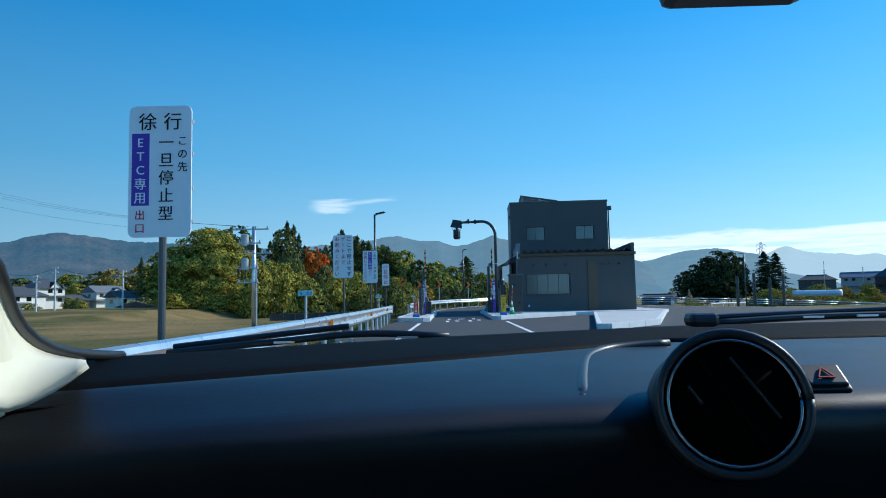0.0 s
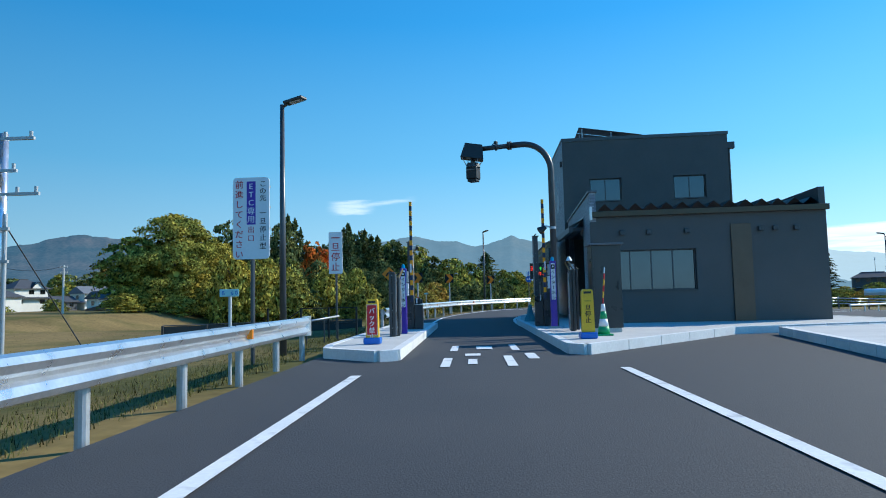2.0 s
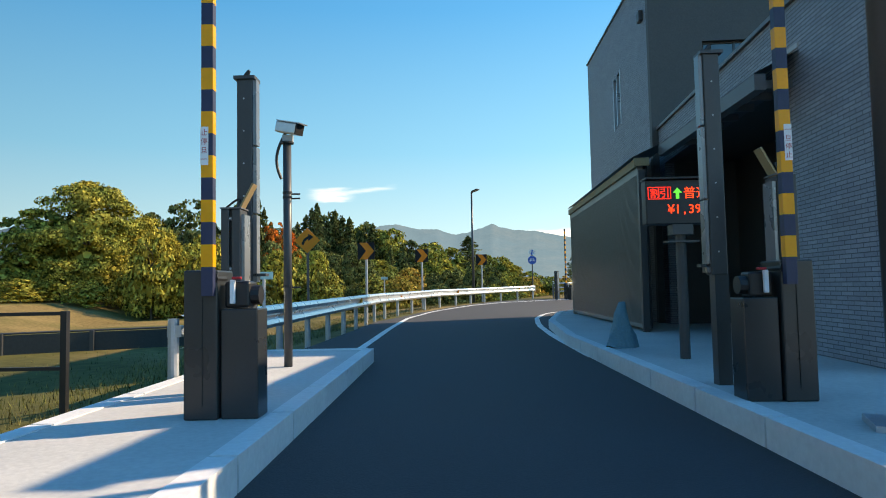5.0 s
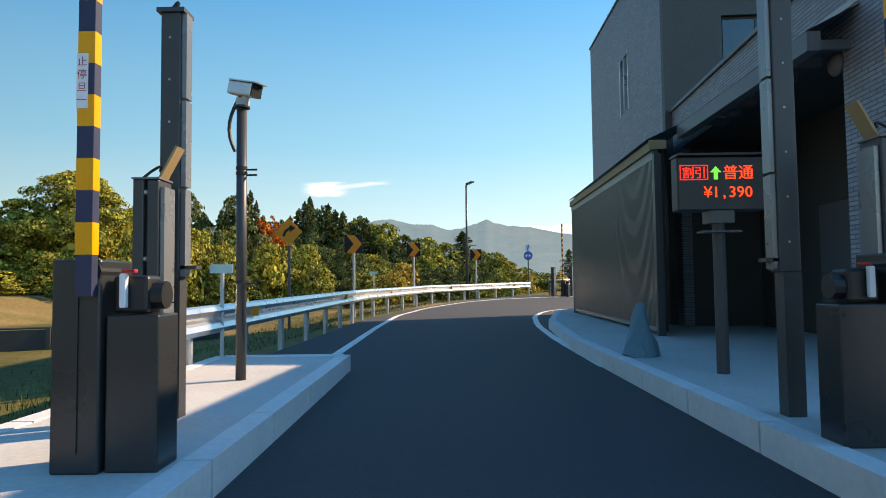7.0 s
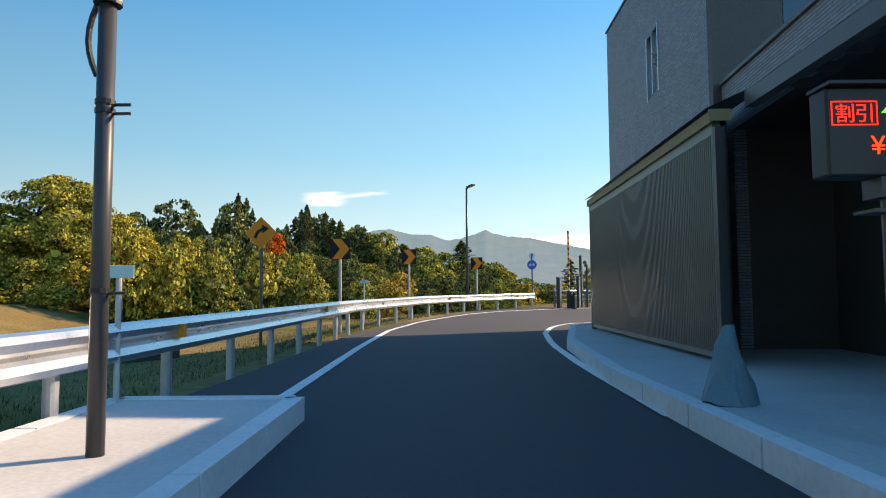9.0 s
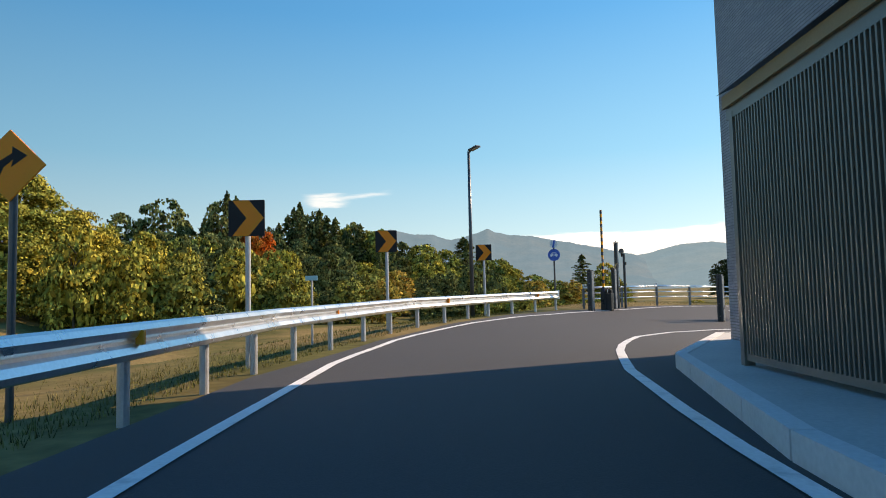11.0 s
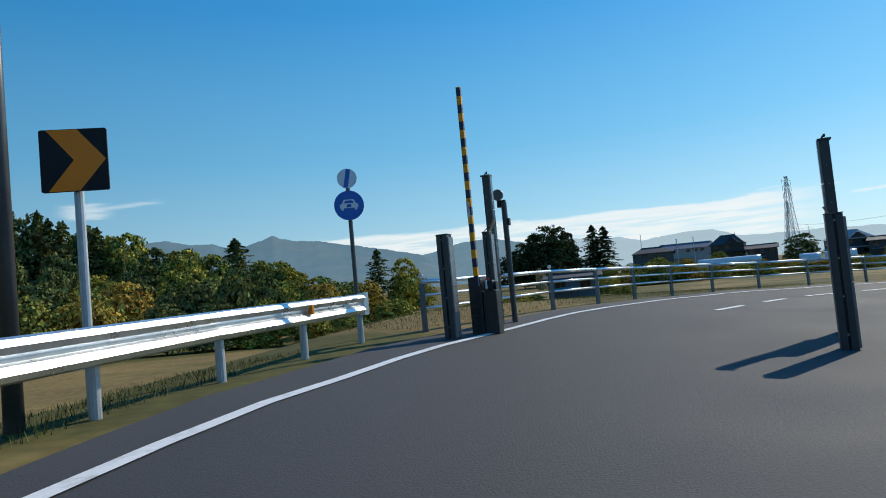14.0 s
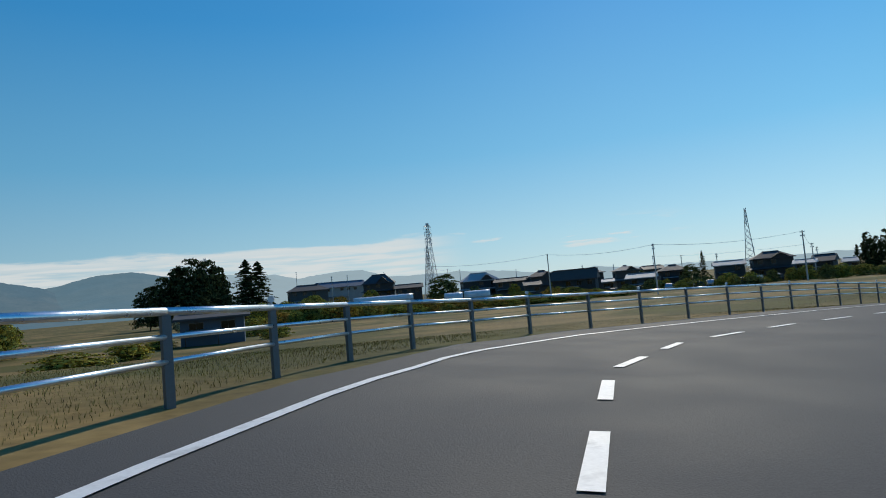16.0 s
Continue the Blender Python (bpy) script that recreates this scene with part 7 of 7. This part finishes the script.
def tufts(name, n, place, size, label, seed):
    rng_ = np.random.default_rng(seed)
    P = place(rng_, n)
    Z = height(P[:, 0], P[:, 1]) - 0.06 - 0.25 * smooth((-3.2 - P[:, 0]) / 4) * (P[:, 1] < 70)
    a = rng_.uniform(0, math.pi, n)
    hgt = size * rng_.uniform(0.4, 1.5, n)
    wd = 0.05 * hgt + 0.004
    lean = rng_.normal(size=(n, 2)) * 0.35 * hgt[:, None]
    d = np.stack([np.cos(a), np.sin(a)], -1) * wd[:, None]
    V = np.stack([np.c_[P - d, Z - 0.03], np.c_[P + d, Z - 0.03], np.c_[P + lean, Z + hgt]], 1).reshape(-1, 3)
    me = mesh_of(name, V, np.arange(3 * n).reshape(-1, 3), GRASSB)
    return tagged(new(name, me), label, "grass", kind="stuff")


def verge(rng_, n):
    y = rng_.uniform(-5, 78, n)
    left = np.interp(y, (-5, 45, 58, 64, 69, 74, 78), (-3.3, -3.3, -3.0, -1.9, -0.3, 2.0, 4.2))
    return np.c_[left - 0.2 - np.abs(rng_.normal(size=n)) * 1.6, y]


def field(rng_, n):
    u = rng_.uniform(0, 1, n) ** 1.5
    y = rng_.uniform(0, 120, n)
    return np.c_[-4.5 - 40 * u, y]


def far_verge(rng_, n):
    t_ = rng_.uniform(0, len(RAILLINE) - 1.001, n)
    k = t_.astype(int)
    q = np.array(RAILLINE)
    p = q[k] + (q[k + 1] - q[k]) * (t_ - k)[:, None]
    return p + np.c_[-0.5 * np.ones(n), 0.9 * np.ones(n)] * (0.3 + np.abs(rng_.normal(size=n)) * 5)[:, None]


tufts("verge_grass", 36000, verge, 0.06, "dry tufted grass along the guard rails", 1)
tufts("field_grass", 26000, field, 0.045, "short dry grass over the field", 2)
tufts("far_grass", 42000, far_verge, 0.05, "rough straw-coloured grass behind the pipe fence", 3)

# ---- the small car at the start of the lane ----
DASH = mat("dash_plastic", (0.0055, 0.006, 0.007), 0.45, var=0.15, scale=6, fine=420, bump=0.05, spec=0.5)
# dash plastic in a lighter colour, for painted highlights
DASHLIT = mat("dash_lit_edge", (0.02, 0.022, 0.025), 0.42, var=0.1, scale=6, fine=300, spec=0.5)
LEDGE = mat("ledge_plastic", (0.004, 0.0045, 0.005), 0.7, var=0.2, scale=6, fine=420, bump=0.15, spec=0.05)
VOID = mat("vent_black", (0.002, 0.002, 0.002), 0.9, var=0.1, spec=0.02)
TRIM = mat("beige_pillar_trim", (0.6, 0.575, 0.45), 0.75, var=0.03, scale=4, fine=200)
CARPAINT = mat("car_paint_white", (0.7, 0.7, 0.7), 0.25, var=0.03)
TYRE = mat("tyre_rubber", (0.02, 0.02, 0.02), 0.85)
HEADLIN = mat("headlining_grey", (0.35, 0.34, 0.32), 0.9, var=0.05)
CHROME = mat("satin_ring", (0.35, 0.36, 0.38), 0.25, 0.9, var=0.03)
car = thing("car", pose(0, 0, 0, 0, 0, -0.8), "small white car standing in the lane, seen from inside", "car")
EZ = 1.11


def loft(sections, name, material, parent, label="", flip=False):
    """A smooth skin through rows of points."""
    bm = bmesh.new()
    rows = [[bm.verts.new(p) for p in s] for s in sections]
    for a, b in zip(rows, rows[1:]):
        for k in range(len(a) - 1):
            bm.faces.new((a[k], b[k], b[k + 1], a[k + 1]))
    bmesh.ops.recalc_face_normals(bm, faces=bm.faces[:])
    bmesh.ops.solidify(bm, geom=bm.faces[:], thickness=0.004)
    return part(name, bm, material, parent, label, smooth=True)


def lerp_tab(x, tab):
    return float(np.interp(x, [a for a, _ in tab], [b for _, b in tab]))


def round_path(pts, n):
    """Points along a polyline with its corners eased."""
    p = np.array(pts, float)
    for _ in range(3):
        q = [p[0]]
        for a, b in zip(p, p[1:]):
            q += [0.75 * a + 0.25 * b, 0.25 * a + 0.75 * b]
        p = np.array(q + [p[-1]])
    s = np.r_[0, np.cumsum(np.linalg.norm(np.diff(p, axis=0), axis=1))]
    t_ = np.linspace(0, s[-1], n)
    return np.stack([np.interp(t_, s, p[:, k]) for k in range(p.shape[1])], -1)


dash = thing("dashboard", pose(0, 0, EZ), "black grained dashboard", "dashboard")
dash.parent = car
for key in ("category", "label"):
    del dash[key]
FARY = [(-0.62, 0.62), (-0.4, 0.76), (-0.2, 0.92), (0.0, 1.06), (0.4, 1.25), (0.8, 1.3), (1.15, 1.2)]
CREASE = [(-0.62, 0.42), (-0.3, 0.62), (0.0, 0.83), (0.3, 1.05), (0.8, 1.1), (1.15, 1.0)]
ROLL = [(-0.62, 0.40), (-0.3, 0.53), (0.0, 0.61), (0.3, 0.66), (0.8, 0.7), (1.15, 0.7)]
band, pad, face = [], [], []
for x in np.linspace(-0.62, 1.12, 30):
    yf, yc, yr = lerp_tab(x, FARY), lerp_tab(x, CREASE), lerp_tab(x, ROLL)
    if x > -0.44:
        band.append([(x, a, b) for a, b in round_path([(yf, -0.064), (yf - 0.015, -0.06), ((yf + yc) / 2, -0.066), (yc + 0.012, -0.074), (yc, -0.079)], 10)])
    pad.append([(x, a, b) for a, b in round_path([(yc, -0.079), (yc - 0.01, -0.076), ((yc + yr) / 2, -0.083), (yr, -0.098), (yr - 0.035, -0.108), (yr - 0.04, -0.13), (yr + 0.03, -0.3)], 26)])
    face.append([(x, a, b) for a, b in round_path([(yr - 0.05, -0.25), (yr - 0.13, -0.235), (yr - 0.16, -0.25), (yr - 0.16, -0.5)], 12)])
loft(band, "windscreen_ledge", LEDGE, dash)
loft(pad, "top_pad", DASH, dash)
loft(face, "lower_shelf", DASH, dash)
# raised edge of the centre panel, coloured lighter for its highlight
bm = bmesh.new()
tube(bm, [tuple(p) for p in round_path([(0.3, 0.98, -0.075), (0.25, 0.97, -0.076), (0.2, 0.95, -0.079), (0.162, 0.88, -0.083), (0.136, 0.77, -0.088), (0.117, 0.67, -0.097), (0.108, 0.62, -0.107), (0.104, 0.6, -0.13)], 28)], 0.0065, 10)
part("panel_edge", bm, DASHLIT, dash, "moulded edge coloured lighter for its highlight", smooth=True)
# round air vent
vent = part("vent_pod", R((0, 0.1, 0), (0, 0, 0), 0.075, 0.069, 40), DASH, dash, smooth=True)
vent.matrix_basis = Matrix.Translation((0.22, 0.555, -0.093)) @ Matrix.Scale(0.87, 4) @ Matrix.Rotation(radians(-14), 4, "X") @ Matrix.Rotation(radians(-12), 4, "Z")


def ring(r_, t_, y_, n_=44):
    bm = bmesh.new()
    tube(bm, [(r_ * math.cos(a), y_, r_ * math.sin(a)) for a in np.linspace(0, 2 * math.pi, n_)], t_, 8)
    return bm


part("vent_rim", ring(0.066, 0.0045, -0.002), DASHLIT, vent, "black vent rim", smooth=True)
part("vent_ring", ring(0.0585, 0.0016, -0.004), CHROME, vent, "satin ring", smooth=True)
bm = R((0, 0.001, 0), (0, -0.0015, 0), 0.058, seg=40)
part("vent_barrel", bm, VOID, vent, smooth=True)
bm = B(-0.003, 0.003, -0.006, -0.002, -0.05, 0.05, 0.001)
bmesh.ops.rotate(bm, verts=bm.verts[:], cent=(0, 0, 0), matrix=Matrix.Rotation(radians(-32), 3, "Y"))
part("vane", bm, VOID, vent)
# outer vanes coloured lighter to stand in for two glints
for dx in (-0.024, 0.024):
    bm = B(dx - 0.0011, dx + 0.0011, -0.008, -0.002, -0.01 - dx, 0.034)
    bmesh.ops.rotate(bm, verts=bm.verts[:], cent=(0, 0, 0), matrix=Matrix.Rotation(radians(-32), 3, "Y"))
    part("vane", bm, DASHLIT, vent)
# hazard switch
hs_ = part("hazard_switch", B(-0.024, 0.024, 0.0, 0.01, -0.017, 0.017, 0.003), BLACK, dash, "black switch with a red triangle")
hs_.matrix_basis = Matrix.Translation((0.335, 0.63, -0.08)) @ Matrix.Scale(0.78, 4) @ Matrix.Rotation(radians(-52), 4, "X")
bm = bmesh.new()
tri_ = [Vector((0.011 * math.sin(a), -0.0015, 0.011 * math.cos(a) - 0.002)) for a in (0, 2.0944, 4.18879)]
for a, b in zip(tri_, tri_[1:] + tri_[:1]):
    rod(bm, a, b, 0.0012, seg=6)
part("triangle", bm, RED, hs_)
part("switch_surround", B(-0.028, 0.028, 0.006, 0.014, -0.021, 0.021, 0.003), DASH, hs_)
# instrument cowl
bm = bmesh.new()
bmesh.ops.create_uvsphere(bm, u_segments=28, v_segments=16, radius=1.0)
for v in bm.verts:
    v.co = Vector((v.co.x * 0.17, v.co.y * 0.16, v.co.z * 0.09))
cw = part("instrument_cowl", bm, DASH, dash, smooth=True)
cw.location = (0.62, 0.66, -0.11)
# defroster slot with slats
sl = part("side_vent", B(-0.1, 0.1, -0.014, 0.014, -0.002, 0.0), VOID, dash)
sl.matrix_basis = Matrix.Translation((-0.37, 0.54, -0.0865)) @ Matrix.Rotation(radians(38), 4, "Z")
for k in range(4):
    part("slat", B(-0.095, 0.095, -0.012 + 0.007 * k, -0.0105 + 0.007 * k, 0.0003, 0.0018), DASH, sl)
mk = part("embossed_mark", B(-0.042, 0.042, -0.001, 0.001, -0.003, 0.003), BLACK, dash, "small moulded mark")
mk.location = (-0.245, 0.43, -0.142)
mk.rotation_euler = (radians(-20), 0, radians(25))
# pillars, windscreen surround, roof
PILLAR = [(-0.5, 0.15, 0.3), (-0.455, 0.33, 0.13), (-0.355, 0.39, 0.016), (-0.364, 0.408, 0.006), (-0.377, 0.436, -0.008), (-0.394, 0.467, -0.025), (-0.408, 0.499, -0.041), (-0.421, 0.539, -0.057), (-0.429, 0.581, -0.068), (-0.434, 0.637, -0.078), (-0.435, 0.717, -0.085)]
for s in (-1, 1):
    bm = bmesh.new()
    pts = [(x_ if s < 0 else 0.55 - x_, y_, EZ + z_) for x_, y_, z_ in PILLAR]
    tube(bm, [(p[0], p[1], p[2] - 0.05 * min(1, max(0, (p[1] - 0.47) / 0.16))) for p in round_path(pts, 22)], 0.05, 18)
    part("pillar_trim", bm, TRIM, car, "beige pillar trim", smooth=True)
    bm = bmesh.new()
    tube(bm, [(p[0] - 0.038 * s, p[1] + 0.035, p[2] + 0.024) for p in round_path(pts, 22)], 0.006, 8)
    part("screen_seal", bm, BLACK, car, "black windscreen seal", smooth=True)
    bm = bmesh.new()
    tube(bm, [(p[0] + 0.085 * s, p[1] - 0.01, p[2] - 0.05) for p in round_path(pts, 16)], 0.03, 10)
    part("pillar", bm, CARPAINT, car, smooth=True)
FOOT_UP = [(-0.317, 0.425, 0.04), (-0.339, 0.471, 0.016), (-0.356, 0.502, -0.001), (-0.37, 0.534, -0.017), (-0.383, 0.574, -0.033), (-0.391, 0.616, -0.044), (-0.396, 0.672, -0.054), (-0.393, 0.674, -0.055)]
FOOT_LOW = [(-0.342, 0.431, 0.038), (-0.341, 0.432, 0.007), (-0.339, 0.433, -0.023), (-0.333, 0.438, -0.058), (-0.32, 0.447, -0.069), (-0.307, 0.456, -0.064), (-0.291, 0.466, -0.054), (-0.277, 0.475, -0.041)]
foot = []
for a, b in zip(round_path(FOOT_UP, 20), round_path(FOOT_LOW, 20)):
    foot.append([tuple(Vector(a).lerp(Vector(b), u) + Vector((0, 0, EZ - 0.004))) for u in np.linspace(0, 1, 7)])
loft(foot, "pillar_foot", TRIM, car, "beige pillar trim foot")
roofpts = []
for y, z in round_path([(0.2, 0.36), (-0.1, 0.45), (-1.2, 0.5), (-1.9, 0.42), (-2.0, 0.3)], 14):
    roofpts.append([(0.28 + u * 0.68, y, EZ + z - 0.07 * abs(u) ** 3) for u in np.linspace(-1, 1, 13)])
loft(roofpts, "roof", CARPAINT, car)
loft([[(a, b, c - 0.03) for a, b, c in s] for s in roofpts], "headlining", HEADLIN, car)
b = part("screen_camera", B(-0.065, 0.065, -0.04, 0.04, 0, 0.06, 0.012), BLACK, car, "black recorder box behind the windscreen")
b.location = (0.25, 0.56, EZ + 0.258)
part("label", B(-0.03, 0.03, -0.0415, -0.0405, 0.01, 0.018), MIDGREY, b)
part("stalk", R((0, 0, 0.05), (0, 0.06, 0.11), 0.012), BLACK, b)
# body shell: sills, doors, bonnet, tail
for s, x in ((-1, -0.54), (1, 1.08)):
    prof = round_path([(x - 0.06 * s, EZ - 0.14), (x, EZ - 0.2), (x + 0.03 * s, EZ - 0.5), (x, EZ - 0.82), (x - 0.06 * s, EZ - 0.88)], 10)
    loft([[(px, y, pz) for px, pz in prof] for y in np.linspace(-2.0, 1.9, 12)], "side_panel", CARPAINT, car)
    part("door_handle", B(min(x + 0.015 * s, x + 0.05 * s), max(x + 0.015 * s, x + 0.05 * s), -0.45, -0.28, EZ - 0.33, EZ - 0.3, 0.008), CARPAINT, car)
    bm = B(min(x, x + 0.16 * s), max(x, x + 0.16 * s), 0.48, 0.58, EZ - 0.14, EZ - 0.02, 0.02)
    part("door_mirror", bm, CARPAINT, car)
bon = []
for y, z in round_path([(1.38, -0.135), (1.6, -0.15), (1.95, -0.22), (2.05, -0.34), (2.08, -0.55), (2.05, -0.85)], 16):
    bon.append([(0.27 + u * 0.8, y - 0.1 * abs(u) ** 3, EZ + z - 0.04 * u * u) for u in np.linspace(-1, 1, 13)])
loft(bon, "bonnet", CARPAINT, car)
tail = []
for y, z in round_path([(-2.0, 0.3), (-2.12, -0.15), (-2.15, -0.5), (-2.1, -0.86)], 10):
    tail.append([(0.27 + u * 0.72, y + 0.06 * abs(u) ** 3, EZ + z) for u in np.linspace(-1, 1, 9)])
loft(tail, "tailgate", CARPAINT, car)
part("floor_pan", B(-0.5, 1.04, -2.0, 1.9, EZ - 0.9, EZ - 0.86), BLACK, car)
part("scuttle", B(-0.48, 1.02, 1.28, 1.42, EZ - 0.16, EZ - 0.135), BLACK, car)
for x in (-0.36, 0.9):
    part("headlight", B(x - 0.14, x + 0.14, 1.93, 2.03, EZ - 0.42, EZ - 0.28, 0.03), GLASSW, car, "clear headlight")
for x in (-0.47, 1.01):
    for y in (1.25, -1.3):
        w_ = part("wheel", R((x - 0.08, y, 0.29), (x + 0.08, y, 0.29), 0.2, seg=24), SILVER, car, "silver wheel")
        bm = bmesh.new()
        tube(bm, [(x, y + 0.24 * math.cos(a), 0.29 + 0.24 * math.sin(a)) for a in np.linspace(0, 2 * math.pi, 25)], 0.055, 8)
        part("tyre", bm, TYRE, w_, smooth=True)
for pts in ([(-0.58, 1.27, -0.082), (-0.43, 1.28, -0.069), (-0.31, 1.28, -0.06), (-0.23, 1.28, -0.052), (-0.14, 1.28, -0.052), (-0.03, 1.28, -0.06)], [(0.5, 1.33, -0.046), (0.62, 1.33, -0.04), (0.75, 1.33, -0.036), (0.95, 1.3, -0.036)]):
    bm = bmesh.new()
    tube(bm, [(x, y, EZ + z - 0.016) for x, y, z in round_path(pts, 16)], 0.007, 8)
    w_ = part("wiper", bm, BLACK, car, "black windscreen wiper", smooth=True)
    a, b = pts[0], pts[3]
    part("wiper_arm", R((a[0], a[1] + 0.03, EZ + a[2] - 0.006), (b[0], b[1] + 0.03, EZ + b[2] - 0.002), 0.006, seg=8), BLACK, w_)
    for k in range(3):
        q = Vector(pts[1]).lerp(Vector(pts[-1]), 0.2 + 0.3 * k)
        part("clip", B(q.x - 0.02, q.x + 0.02, q.y - 0.012, q.y - 0.009, EZ + q.z - 0.016, EZ + q.z - 0.012), SILVER, w_)
part("washer_pod", B(0.358, 0.405, 1.05, 1.09, EZ - 0.056, EZ - 0.034, 0.008), BLACK, car)

# seats and cabin back, out of view, added to keep light off the dash
SEAT = mat("seat_cloth", (0.03, 0.03, 0.033), 0.9, var=0.15, scale=5, fine=120)
for x in (-0.05, 0.62):
    st = part("seat", B(x - 0.25, x + 0.25, -0.75, -0.28, EZ - 0.72, EZ - 0.5, 0.05), SEAT, car, "dark cloth seat")
    part("seat_back", B(x - 0.24, x + 0.24, -0.86, -0.7, EZ - 0.5, EZ + 0.12, 0.05), SEAT, st)
    part("head_rest", B(x - 0.13, x + 0.13, -0.88, -0.78, EZ + 0.14, EZ + 0.32, 0.04), SEAT, st)
part("rear_bench", B(-0.42, 0.96, -1.75, -1.55, EZ - 0.6, EZ + 0.1, 0.05), SEAT, car)

# brick pieces on the wall that the lane passes closest
FB = [mat("facing_brick", c, 0.55, var=0.25, scale=5, fine=60, bump=0.2) for c in ((0.24, 0.265, 0.3), (0.28, 0.305, 0.34), (0.32, 0.345, 0.38))]
stock = []
for m_ in FB:
    for L in (0.234, 0.114):
        bm = B(-0.006, 0.0, 0, L, 0, 0.044, 0.0015)
        me = bpy.data.meshes.new("brick")
        bm.to_mesh(me)
        bm.free()
        me.materials.append(m_)
        stock.append(me)
rng = np.random.default_rng(3)
Y_A = 58.0 - 0.03
for r_ in range(26):
    z = 1.2 + 0.05 * r_ + 0.003
    y = Y_A + (0.12 if r_ % 2 else 0.0)
    while y < Y1 - 0.12:
        whole = y + 0.234 < Y1
        ob = new("brick", stock[2 * rng.integers(0, 3) + (0 if whole else 1)])
        ob.parent = side_wall
        ob.location = (X0 - 0.001, y, z)
        y += 0.24
